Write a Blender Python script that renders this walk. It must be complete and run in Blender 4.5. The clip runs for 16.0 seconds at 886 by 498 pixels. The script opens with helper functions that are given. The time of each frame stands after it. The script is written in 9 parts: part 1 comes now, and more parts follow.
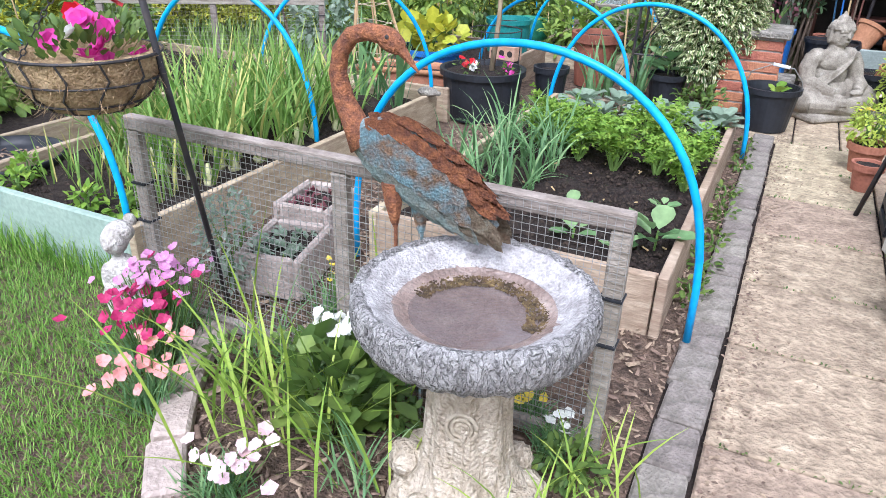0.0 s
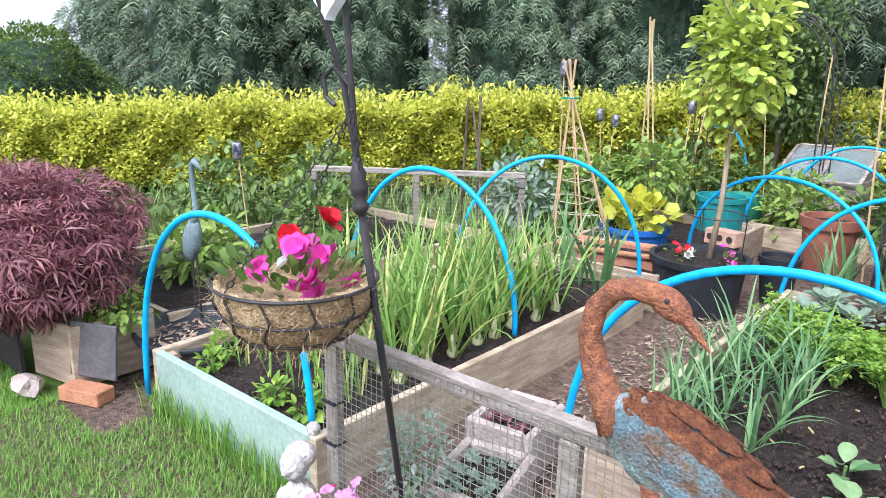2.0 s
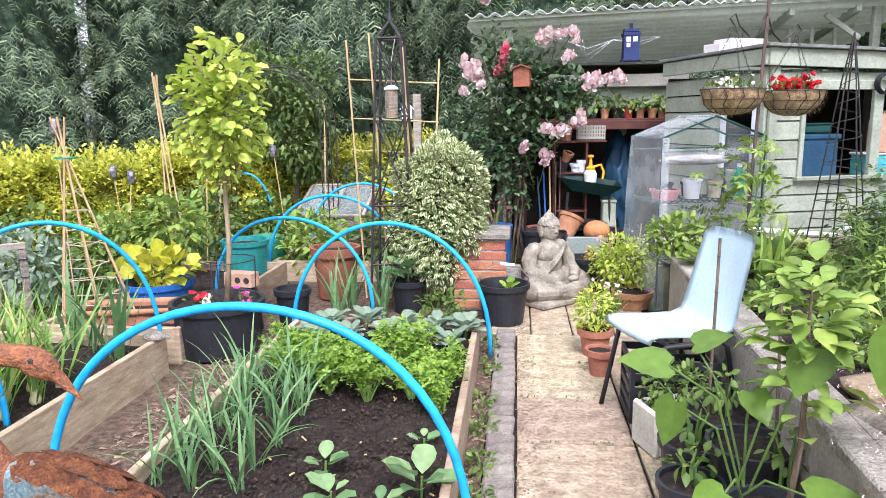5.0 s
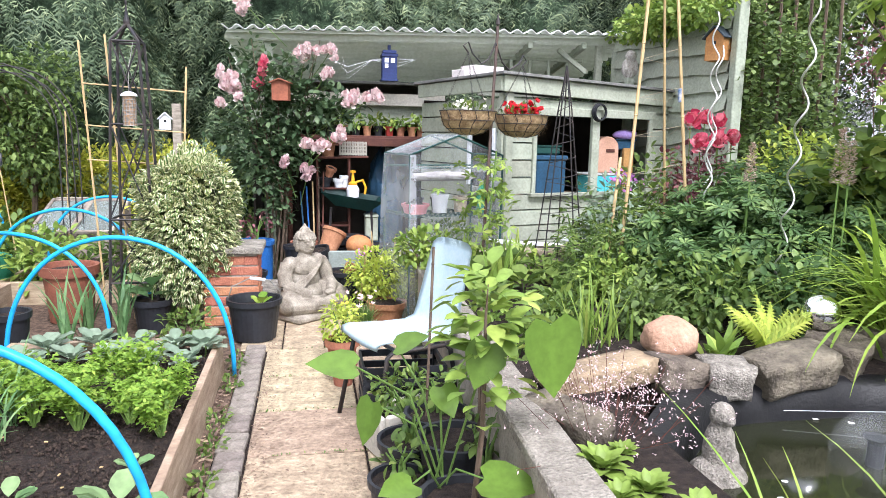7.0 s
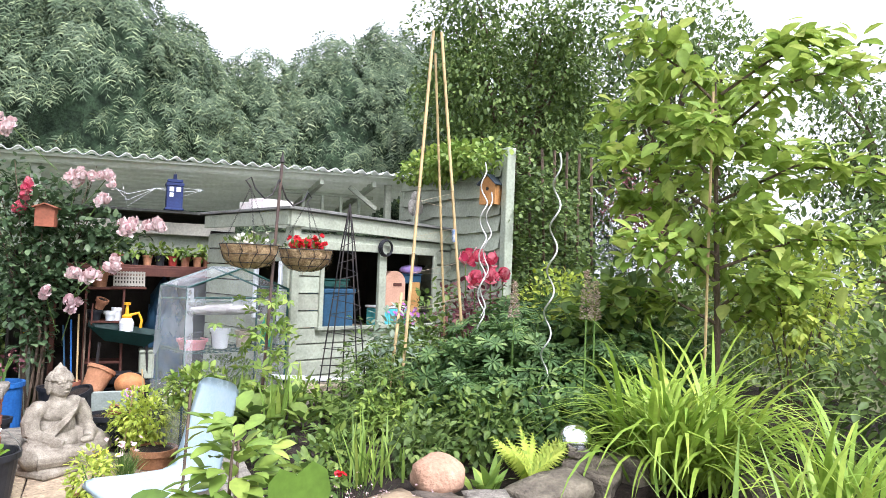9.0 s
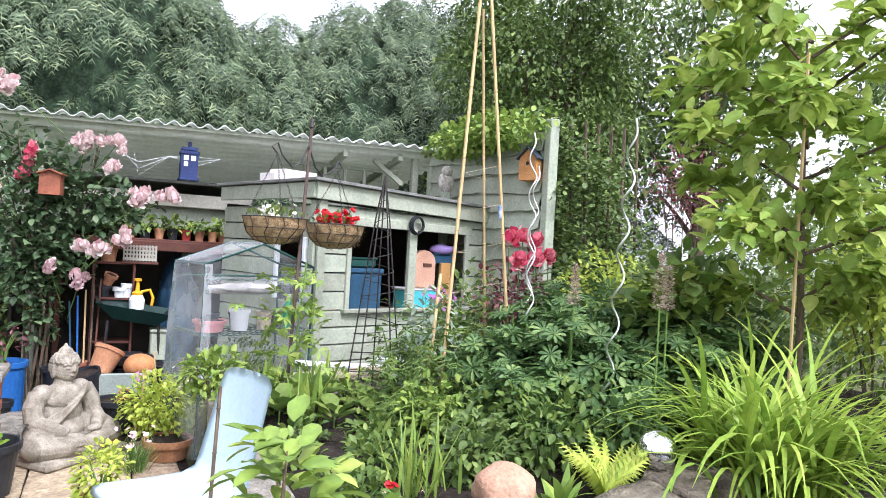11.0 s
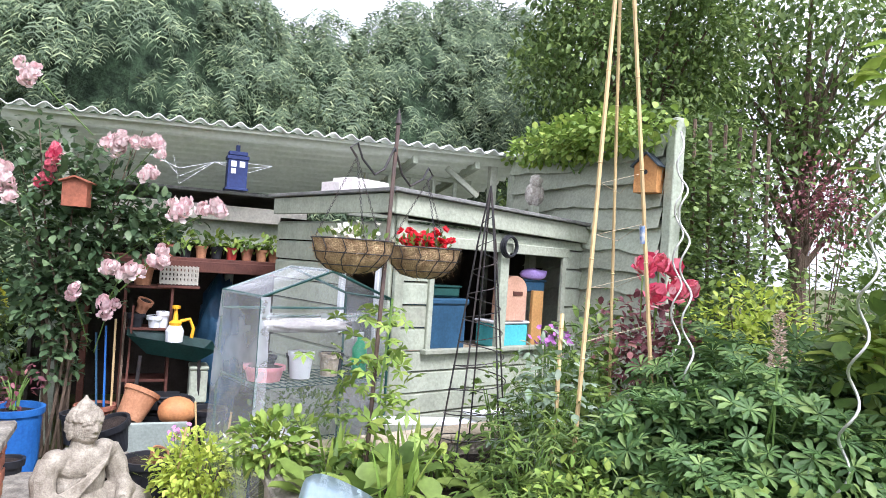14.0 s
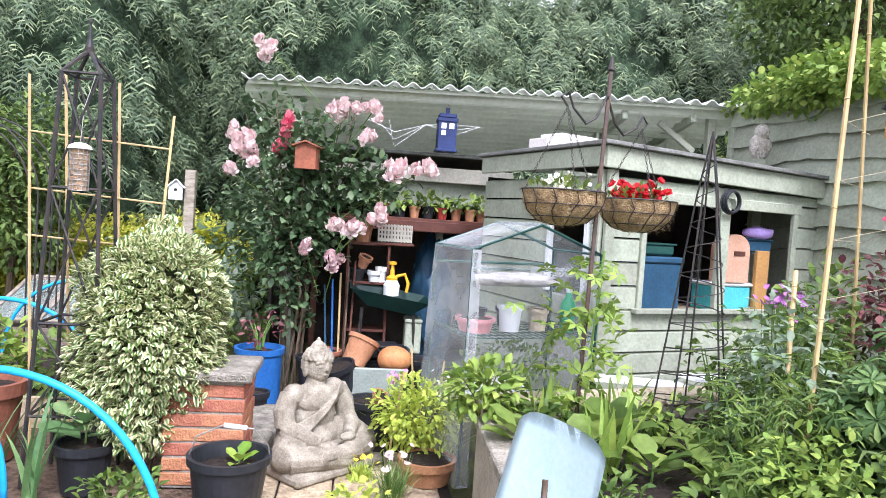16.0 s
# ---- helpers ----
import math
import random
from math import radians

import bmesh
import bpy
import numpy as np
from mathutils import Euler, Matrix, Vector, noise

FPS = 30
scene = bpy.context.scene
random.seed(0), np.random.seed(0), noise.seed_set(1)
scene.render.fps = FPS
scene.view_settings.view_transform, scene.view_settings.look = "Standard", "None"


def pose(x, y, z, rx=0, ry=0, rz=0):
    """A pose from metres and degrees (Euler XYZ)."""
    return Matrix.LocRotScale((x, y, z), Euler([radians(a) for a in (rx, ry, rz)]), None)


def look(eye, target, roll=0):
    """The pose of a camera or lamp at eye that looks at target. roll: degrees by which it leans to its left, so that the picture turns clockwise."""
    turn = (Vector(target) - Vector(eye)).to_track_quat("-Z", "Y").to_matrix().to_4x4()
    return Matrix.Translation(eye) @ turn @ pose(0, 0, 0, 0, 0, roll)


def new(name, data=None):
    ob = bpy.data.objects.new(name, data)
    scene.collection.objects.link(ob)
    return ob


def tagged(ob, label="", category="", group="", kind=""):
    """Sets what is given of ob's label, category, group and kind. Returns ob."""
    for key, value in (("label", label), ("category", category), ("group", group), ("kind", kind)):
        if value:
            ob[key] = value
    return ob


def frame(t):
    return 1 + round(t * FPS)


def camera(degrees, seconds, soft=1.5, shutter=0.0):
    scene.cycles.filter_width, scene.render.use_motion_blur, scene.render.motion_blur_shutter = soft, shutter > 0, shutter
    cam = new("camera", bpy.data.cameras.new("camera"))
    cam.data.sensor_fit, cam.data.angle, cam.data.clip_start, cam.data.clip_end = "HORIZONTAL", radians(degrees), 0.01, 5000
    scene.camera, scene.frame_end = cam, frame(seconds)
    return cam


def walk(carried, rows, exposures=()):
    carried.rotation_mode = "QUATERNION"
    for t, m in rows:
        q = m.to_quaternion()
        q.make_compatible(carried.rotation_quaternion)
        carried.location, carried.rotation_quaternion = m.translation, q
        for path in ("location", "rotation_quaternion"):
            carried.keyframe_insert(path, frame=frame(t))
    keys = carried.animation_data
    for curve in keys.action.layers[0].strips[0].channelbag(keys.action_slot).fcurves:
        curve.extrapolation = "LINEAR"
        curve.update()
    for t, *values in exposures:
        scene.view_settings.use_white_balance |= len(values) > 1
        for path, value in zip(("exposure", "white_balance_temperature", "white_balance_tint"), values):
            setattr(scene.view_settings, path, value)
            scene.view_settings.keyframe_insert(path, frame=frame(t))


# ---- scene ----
cam = camera(64.8, 16.0, soft=0.8)
PATH = [
    (0, (0.019, 1.127, 1.304), (-0.763, 2.743, 0.423), 1.7),
    (0.1, (0.03, 1.151, 1.324), (-0.791, 2.774, 0.493), 2.4),
    (0.4, (0.051, 1.209, 1.372), (-0.862, 2.842, 0.667), 2.6),
    (0.5, (0.023, 1.238, 1.369), (-0.907, 2.886, 0.721), 4.1),
    (1, (-0.185, 1.351, 1.43), (-1.299, 2.93, 0.914), 3.9),
    (1.5, (-0.329, 1.404, 1.411), (-1.575, 2.881, 0.896), 1.8),
    (2, (-0.355, 1.419, 1.408), (-1.62, 2.883, 0.903), 1.1),
    (2.5, (-0.362, 1.414, 1.41), (-1.648, 2.86, 0.904), 0.7),
    (3, (-0.343, 1.411, 1.412), (-1.547, 2.927, 0.907), 0.8),
    (3.5, (-0.276, 1.41, 1.417), (-1.298, 3.072, 0.976), 0.2),
    (4, (-0.19, 1.417, 1.432), (-0.897, 3.242, 1.022), 0.7),
    (4.2, (-0.137, 1.435, 1.44), (-0.693, 3.315, 1.045), 0.5),
    (6.3, (0.196, 1.446, 1.419), (0.273, 3.415, 1.079), -0.3),
    (6.5, (0.231, 1.431, 1.421), (0.401, 3.399, 1.103), 0.2),
    (7, (0.31, 1.393, 1.413), (0.684, 3.332, 1.098), 1.2),
    (7.5, (0.382, 1.354, 1.417), (0.978, 3.244, 1.143), 1.2),
    (8, (0.429, 1.328, 1.421), (1.183, 3.169, 1.208), 1.0),
    (8.2, (0.447, 1.331, 1.433), (1.263, 3.15, 1.277), 0.8),
    (8.5, (0.464, 1.32, 1.447), (1.34, 3.118, 1.456), 1.6),
    (8.7, (0.472, 1.324, 1.462), (1.357, 3.116, 1.517), 2.0),
    (10.8, (0.435, 1.763, 1.442), (1.317, 3.556, 1.527), 2.5),
    (11, (0.45, 1.874, 1.439), (1.325, 3.673, 1.451), 3.3),
    (11.5, (0.539, 2.184, 1.466), (1.31, 4.029, 1.515), 3.7),
    (12, (0.489, 2.459, 1.483), (1.291, 4.291, 1.504), 4.0),
    (12.5, (0.427, 2.683, 1.494), (1.158, 4.543, 1.532), 3.1),
    (13, (0.488, 2.885, 1.527), (1.184, 4.757, 1.635), 4.6),
    (13.5, (0.496, 2.963, 1.522), (1.271, 4.806, 1.553), 3.4),
    (14, (0.475, 2.995, 1.524), (1.266, 4.832, 1.56), 3.9),
    (14.5, (0.471, 3.01, 1.495), (1.227, 4.861, 1.46), 3.4),
    (15, (0.474, 3.011, 1.465), (1.126, 4.901, 1.435), 3.5),
    (15.5, (0.46, 3.017, 1.44), (0.937, 4.959, 1.385), 3.7),
    (16, (0.446, 3.028, 1.435), (0.693, 5.01, 1.346), 3.8),
]
walk(cam, [(t, look(eye, target, roll)) for t, eye, target, roll in PATH], exposures=[(0.0, 1.2, 5500.0, 16.0), (1.2, 1.38, 5500.0, 16.0), (4.0, 1.45, 5750.0, 20.0), (8.0, 1.55, 5950.0, 17.0), (12.0, 1.5, 5850.0, 18.0), (16.0, 1.65, 5850.0, 19.0)])

# world, sun and exposure
world = bpy.data.worlds.new("world")
scene.world = world
world.use_nodes = True
wn, wl = world.node_tree.nodes, world.node_tree.links
sky = wn.new("ShaderNodeTexSky")
sky.sky_type, sky.sun_disc = "NISHITA", False
sky.sun_elevation, sky.sun_rotation = radians(52), radians(168)
sky.air_density, sky.dust_density = 1.0, 4.0
soften = wn.new("ShaderNodeHueSaturation")
soften.inputs["Saturation"].default_value = 0.12
wl.new(sky.outputs[0], soften.inputs["Color"])
cloud = wn.new("ShaderNodeMix")
cloud.data_type = "RGBA"
cloud.inputs["Factor"].default_value = 0.5
cloud.inputs[7].default_value = (5.0, 5.1, 5.3, 1)
wl.new(soften.outputs[0], cloud.inputs[6])
wl.new(cloud.outputs[2], wn["Background"].inputs["Color"])
wn["Background"].inputs["Strength"].default_value = 0.15
sun = new("sun", bpy.data.lights.new("sun", "SUN"))
sun.data.energy, sun.data.angle, sun.data.color = 1.5, radians(20), (1.0, 0.97, 0.93)
sun.matrix_world = look((0, 0, 30), (0 + -30 * math.cos(radians(52)) * math.sin(radians(12)), 30 * math.cos(radians(52)) * math.cos(radians(12)), 30 - 30 * math.sin(radians(52))))

# ------------------------------------------------------------------ materials
MATS = {}


def mat(name, c1, c2=None, scale=8.0, rough=0.7, bump=0.3, metal=0.0, c3=None, fine=60.0, vary="", stretch=(1, 1, 1), spec=0.3, fineamt=0.35):
    """Two-scale noise colour with bump. vary: 'island' or 'object' adds a random shade to each piece."""
    if name in MATS:
        return MATS[name]
    m = bpy.data.materials.new(name)
    MATS[name] = m
    m.use_nodes = True
    n, l = m.node_tree.nodes, m.node_tree.links
    b = n["Principled BSDF"]
    b.inputs["Roughness"].default_value, b.inputs["Metallic"].default_value = rough, metal
    b.inputs["Specular IOR Level"].default_value = spec
    tc = n.new("ShaderNodeTexCoord")
    mp = n.new("ShaderNodeMapping")
    mp.inputs["Scale"].default_value = stretch
    l.new(tc.outputs["Object"], mp.inputs[0])
    big = n.new("ShaderNodeTexNoise")
    big.inputs["Scale"].default_value, big.inputs["Detail"].default_value, big.inputs["Roughness"].default_value = scale, 5, 0.6
    sm = n.new("ShaderNodeTexNoise")
    sm.inputs["Scale"].default_value, sm.inputs["Detail"].default_value = fine, 4
    l.new(mp.outputs[0], big.inputs["Vector"]), l.new(mp.outputs[0], sm.inputs["Vector"])
    c2 = c2 or tuple(v * 0.65 for v in c1)
    ramp = n.new("ShaderNodeValToRGB")
    e = ramp.color_ramp.elements
    e[0].position, e[0].color = 0.34, (*c2, 1)
    e[1].position, e[1].color = 0.62, (*c1, 1)
    if c3:
        x = e.new(0.75)
        x.color = (*c3, 1)
    l.new(big.outputs["Fac"], ramp.inputs[0])
    mul = n.new("ShaderNodeMix")
    mul.data_type, mul.blend_type = "RGBA", "OVERLAY"
    mul.inputs["Factor"].default_value = fineamt
    l.new(ramp.outputs[0], mul.inputs[6])
    l.new(sm.outputs["Fac"], mul.inputs[7])
    out = mul.outputs[2]
    if vary:
        if vary == "island":
            rnd = n.new("ShaderNodeNewGeometry").outputs["Random Per Island"]
        else:
            rnd = n.new("ShaderNodeObjectInfo").outputs["Random"]
        hsv = n.new("ShaderNodeHueSaturation")
        mr = n.new("ShaderNodeMapRange")
        mr.inputs[3].default_value, mr.inputs[4].default_value = (0.62, 1.32) if vary == "island" else (0.86, 1.14)
        l.new(rnd, mr.inputs[0])
        l.new(mr.outputs[0], hsv.inputs["Value"])
        mr2 = n.new("ShaderNodeMapRange")
        mr2.inputs[3].default_value, mr2.inputs[4].default_value = 0.485, 0.515
        l.new(rnd, mr2.inputs[0])
        l.new(mr2.outputs[0], hsv.inputs["Hue"])
        l.new(out, hsv.inputs["Color"])
        out = hsv.outputs[0]
    l.new(out, b.inputs["Base Color"])
    if bump:
        bp = n.new("ShaderNodeBump")
        bp.inputs["Strength"].default_value, bp.inputs["Distance"].default_value = bump, 0.02
        add = n.new("ShaderNodeMath")
        add.operation = "ADD"
        l.new(sm.outputs["Fac"], add.inputs[0]), l.new(big.outputs["Fac"], add.inputs[1])
        l.new(add.outputs[0], bp.inputs["Height"])
        l.new(bp.outputs[0], b.inputs["Normal"])
    return m


def leafmat(name, c1, c2, c3=None, rough=0.5, trans=0.3, edge=None):
    """Foliage: each leaf takes its own tone between c1 and c2 (and c3), and lets some light through."""
    if name in MATS:
        return MATS[name]
    m = bpy.data.materials.new(name)
    MATS[name] = m
    m.use_nodes = True
    n, l = m.node_tree.nodes, m.node_tree.links
    b = n["Principled BSDF"]
    b.inputs["Roughness"].default_value = rough
    b.inputs["Specular IOR Level"].default_value = 0.35
    rnd = n.new("ShaderNodeNewGeometry").outputs["Random Per Island"]
    ramp = n.new("ShaderNodeValToRGB")
    e = ramp.color_ramp.elements
    e[0].color, e[1].color = (*c1, 1), (*c2, 1)
    if c3:
        e[1].position = 0.75
        x = e.new(1.0)
        x.color = (*c3, 1)
    l.new(rnd, ramp.inputs[0])
    tc = n.new("ShaderNodeTexCoord")
    nz = n.new("ShaderNodeTexNoise")
    nz.inputs["Scale"].default_value, nz.inputs["Detail"].default_value = 35, 3
    l.new(tc.outputs["Object"], nz.inputs["Vector"])
    mx = n.new("ShaderNodeMix")
    mx.data_type, mx.blend_type = "RGBA", "OVERLAY"
    mx.inputs["Factor"].default_value = 0.35
    l.new(ramp.outputs[0], mx.inputs[6]), l.new(nz.outputs["Fac"], mx.inputs[7])
    att = n.new("ShaderNodeAttribute")
    att.attribute_name = "rim"
    tone = n.new("ShaderNodeMix")
    tone.data_type = "RGBA"
    l.new(mx.outputs[2], tone.inputs[6])
    if edge:
        mr = n.new("ShaderNodeMapRange")
        mr.inputs[1].default_value, mr.inputs[2].default_value = 0.22, 0.55
        l.new(att.outputs["Fac"], mr.inputs[0]), l.new(mr.outputs[0], tone.inputs["Factor"])
        tone.inputs[7].default_value = (*edge, 1)
    else:
        dim = n.new("ShaderNodeHueSaturation")
        dim.inputs["Value"].default_value = 0.82
        l.new(mx.outputs[2], dim.inputs["Color"]), l.new(dim.outputs[0], tone.inputs[7]), l.new(att.outputs["Fac"], tone.inputs["Factor"])
    l.new(tone.outputs[2], b.inputs["Base Color"])
    tr = n.new("ShaderNodeBsdfTranslucent")
    l.new(tone.outputs[2], tr.inputs["Color"])
    ms = n.new("ShaderNodeMixShader")
    ms.inputs[0].default_value = trans
    l.new(b.outputs[0], ms.inputs[1]), l.new(tr.outputs[0], ms.inputs[2])
    l.new(ms.outputs[0], n["Material Output"].inputs["Surface"])
    return m


def glassmat(name, color=(1, 1, 1), rough=0.02, alpha=0.25):
    if name in MATS:
        return MATS[name]
    m = bpy.data.materials.new(name)
    MATS[name] = m
    m.use_nodes = True
    n, l = m.node_tree.nodes, m.node_tree.links
    b = n["Principled BSDF"]
    b.inputs["Base Color"].default_value = (*color, 1)
    b.inputs["Roughness"].default_value = rough
    nz = n.new("ShaderNodeTexNoise")
    nz.inputs["Scale"].default_value, nz.inputs["Detail"].default_value = 3.5, 3
    tc = n.new("ShaderNodeTexCoord")
    l.new(tc.outputs["Object"], nz.inputs["Vector"])
    mr = n.new("ShaderNodeMapRange")
    mr.inputs[1].default_value, mr.inputs[2].default_value = 0.35, 0.75
    mr.inputs[3].default_value, mr.inputs[4].default_value = alpha * 0.5, alpha * 1.6
    l.new(nz.outputs["Fac"], mr.inputs[0])
    l.new(mr.outputs[0], b.inputs["Alpha"])
    bp = n.new("ShaderNodeBump")
    bp.inputs["Strength"].default_value = 0.25
    l.new(nz.outputs["Fac"], bp.inputs["Height"]), l.new(bp.outputs[0], b.inputs["Normal"])
    return m


WOOD = mat("weathered pine", (0.46, 0.36, 0.25), (0.29, 0.21, 0.14), 6, 0.75, 0.3, c3=(0.56, 0.46, 0.34), fine=40, stretch=(1, 1, 6), vary="object")
GREYWOOD = mat("grey weathered wood", (0.36, 0.31, 0.26), (0.2, 0.165, 0.13), 9, 0.85, 0.4, fine=70, stretch=(1, 1, 4), vary="object")
SAGE = mat("sage green paint", (0.37, 0.395, 0.31), (0.29, 0.315, 0.245), 5, 0.6, 0.15, fine=45, vary="object")
PALEGREEN = mat("pale green paint", (0.31, 0.39, 0.32), (0.25, 0.33, 0.27), 4, 0.55, 0.12, fine=50)
SOIL = mat("dark soil", (0.05, 0.035, 0.027), (0.018, 0.013, 0.011), 30, 0.95, 1.0, fine=180, c3=(0.1, 0.072, 0.055))
MULCH = mat("mulch ground", (0.2, 0.135, 0.095), (0.07, 0.048, 0.035), 28, 0.95, 1.0, fine=120)
CHIP = mat("wood chips", (0.33, 0.235, 0.165), (0.13, 0.09, 0.065), 20, 0.9, 0.3, vary="island")
SLAB = mat("buff concrete paving", (0.44, 0.345, 0.235), (0.25, 0.19, 0.13), 11, 0.9, 0.9, c3=(0.54, 0.45, 0.325), fine=45, vary="object", fineamt=0.6)
KERB = mat("grey concrete block", (0.27, 0.235, 0.2), (0.16, 0.14, 0.115), 14, 0.92, 0.6, fine=90, vary="object", fineamt=0.5)
PINKSTONE = mat("pinkish edging stone", (0.42, 0.33, 0.29), (0.29, 0.23, 0.2), 8, 0.9, 0.5, fine=70, vary="object")
STONE = mat("cast stone", (0.34, 0.31, 0.26), (0.17, 0.155, 0.13), 14, 0.95, 0.9, c3=(0.46, 0.43, 0.36), fine=110, fineamt=0.6)
BUFFSTONE = mat("buff cast stone", (0.5, 0.43, 0.32), (0.34, 0.28, 0.2), 10, 0.9, 0.6, fine=60)
BATH = mat("grey carved stone bowl", (0.32, 0.3, 0.27), (0.12, 0.115, 0.105), 26, 0.9, 1.0, c3=(0.46, 0.43, 0.39), fine=120, fineamt=0.6)
ROCK = mat("brown field stone", (0.2, 0.17, 0.125), (0.085, 0.07, 0.055), 9, 0.9, 0.9, c3=(0.28, 0.24, 0.18), fine=60, vary="object")
BRICK = mat("red brick", (0.42, 0.17, 0.1), (0.3, 0.11, 0.065), 12, 0.9, 0.5, fine=90, vary="object")
MORTAR = mat("mortar", (0.34, 0.31, 0.27), (0.24, 0.22, 0.19), 20, 0.95, 0.5)
TERRA = mat("terracotta", (0.42, 0.19, 0.11), (0.3, 0.125, 0.07), 7, 0.8, 0.2, c3=(0.5, 0.27, 0.17), fine=60, vary="object")
BLACKP = mat("black plastic", (0.025, 0.027, 0.032), (0.016, 0.017, 0.02), 8, 0.45, 0.05, fine=40)
BLACKM = mat("black painted metal", (0.022, 0.022, 0.025), (0.05, 0.04, 0.035), 12, 0.5, 0.1)
BLUEP = mat("blue plastic", (0.03, 0.14, 0.42), (0.02, 0.1, 0.32), 6, 0.4, 0.05)
PIPE = mat("bright blue water pipe", (0.025, 0.36, 0.72), (0.02, 0.29, 0.62), 5, 0.38, 0.04, fine=30)
RUST = mat("rusty iron", (0.32, 0.125, 0.055), (0.15, 0.062, 0.04), 55, 0.9, 0.6, c3=(0.45, 0.2, 0.085), fine=200, fineamt=0.8)
PATINA = mat("verdigris and rust", (0.24, 0.37, 0.4), (0.28, 0.17, 0.1), 26, 0.75, 0.7, c3=(0.3, 0.44, 0.48), fine=170, fineamt=0.75)
WIRE = mat("galvanised wire", (0.36, 0.35, 0.32), (0.26, 0.25, 0.23), 10, 0.5, 0, metal=0.5)
CANE = mat("bamboo cane", (0.55, 0.4, 0.2), (0.42, 0.3, 0.15), 9, 0.6, 0.1, fine=30, stretch=(1, 1, 0.3))
COIR = mat("coir fibre", (0.56, 0.4, 0.22), (0.3, 0.19, 0.1), 22, 0.98, 1.0, c3=(0.62, 0.46, 0.28), fine=140, fineamt=0.6)
WHITEP = mat("white plastic", (0.78, 0.8, 0.82), (0.7, 0.72, 0.75), 5, 0.4, 0.02)
SEATBLUE = mat("pale blue moulded plastic", (0.7, 0.82, 0.88), (0.63, 0.77, 0.85), 4, 0.35, 0.03)
BARK = mat("bark", (0.16, 0.115, 0.08), (0.075, 0.055, 0.04), 16, 0.95, 0.8, fine=70, stretch=(1, 1, 0.3))
PALEBARK = mat("pale young bark", (0.36, 0.28, 0.18), (0.22, 0.165, 0.1), 16, 0.9, 0.5, fine=70, stretch=(1, 1, 0.3))
BROWNCANE = mat("weathered brown cane", (0.4, 0.27, 0.14), (0.26, 0.17, 0.085), 9, 0.7, 0.2, fine=30, stretch=(1, 1, 0.3))
GREENSTEM = mat("green stem", (0.14, 0.24, 0.055), (0.1, 0.17, 0.04), 10, 0.6, 0.05)
CORR = mat("sage corrugated sheet", (0.64, 0.67, 0.57), (0.54, 0.57, 0.48), 3, 0.6, 0.1, fine=30)
cn, cl = CORR.node_tree.nodes, CORR.node_tree.links
through_light, sheet_mix = cn.new("ShaderNodeBsdfTranslucent"), cn.new("ShaderNodeMixShader")
through_light.inputs["Color"].default_value, sheet_mix.inputs[0].default_value = (0.5, 0.53, 0.45, 1), 0.12
cl.new(cn["Principled BSDF"].outputs[0], sheet_mix.inputs[1]), cl.new(through_light.outputs[0], sheet_mix.inputs[2])
cl.new(sheet_mix.outputs[0], cn["Material Output"].inputs["Surface"])
FELT = mat("roof felt", (0.2, 0.2, 0.19), (0.13, 0.13, 0.12), 8, 0.9, 0.4)
# Inside walls: room shade painted into the colour; the planter panel is truly dark.
DARKROOM = mat("dark boards and painted room shade", (0.05, 0.04, 0.035), (0.03, 0.025, 0.02), 6, 0.9, 0.2)
LINER = mat("pond liner", (0.008, 0.008, 0.009), (0.015, 0.015, 0.015), 5, 0.5, 0.15)
STEEL = mat("polished steel", (0.85, 0.86, 0.87), (0.8, 0.8, 0.82), 3, 0.12, 0, metal=1.0)
ROPE = mat("string", (0.5, 0.42, 0.3), (0.38, 0.3, 0.2), 20, 0.9, 0)

L_GOLD = leafmat("golden privet leaves", (0.52, 0.56, 0.07), (0.86, 0.82, 0.16), (0.34, 0.43, 0.05), trans=0.42)
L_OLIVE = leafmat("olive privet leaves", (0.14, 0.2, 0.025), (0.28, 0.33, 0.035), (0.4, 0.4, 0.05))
L_CONI = leafmat("conifer foliage", (0.05, 0.085, 0.045), (0.135, 0.19, 0.1), (0.32, 0.39, 0.2), trans=0.13, rough=0.6)
L_TREE = leafmat("dark tree leaves", (0.075, 0.125, 0.038), (0.16, 0.235, 0.065), (0.3, 0.39, 0.12))
L_ROSE = leafmat("dull rose leaves", (0.05, 0.095, 0.042), (0.105, 0.17, 0.075), (0.19, 0.27, 0.13))
L_DARK = leafmat("dark shrub leaves", (0.075, 0.125, 0.037), (0.155, 0.23, 0.062), (0.27, 0.36, 0.1))
L_MID = leafmat("mid green leaves", (0.07, 0.13, 0.028), (0.155, 0.235, 0.048), (0.24, 0.32, 0.07))
L_LUPIN = leafmat("lupin leaves", (0.065, 0.135, 0.045), (0.135, 0.235, 0.07), (0.25, 0.35, 0.11))
L_LIGHT = leafmat("light green leaves", (0.16, 0.265, 0.05), (0.28, 0.39, 0.075), (0.38, 0.46, 0.1))
L_LIME = leafmat("lime leaves", (0.4, 0.51, 0.075), (0.58, 0.65, 0.12), (0.27, 0.4, 0.06), trans=0.38)
L_ACER = leafmat("purple acer leaves", (0.14, 0.045, 0.06), (0.27, 0.1, 0.11), (0.4, 0.2, 0.17))
L_EUON = leafmat("variegated leaves", (0.08, 0.17, 0.04), (0.15, 0.26, 0.06), (0.6, 0.6, 0.3), edge=(0.8, 0.77, 0.5))
L_ONION = leafmat("onion leaves", (0.14, 0.27, 0.05), (0.25, 0.39, 0.085), (0.6, 0.52, 0.17))
L_LEEK = leafmat("leek leaves", (0.1, 0.21, 0.08), (0.18, 0.32, 0.125), (0.3, 0.43, 0.19))
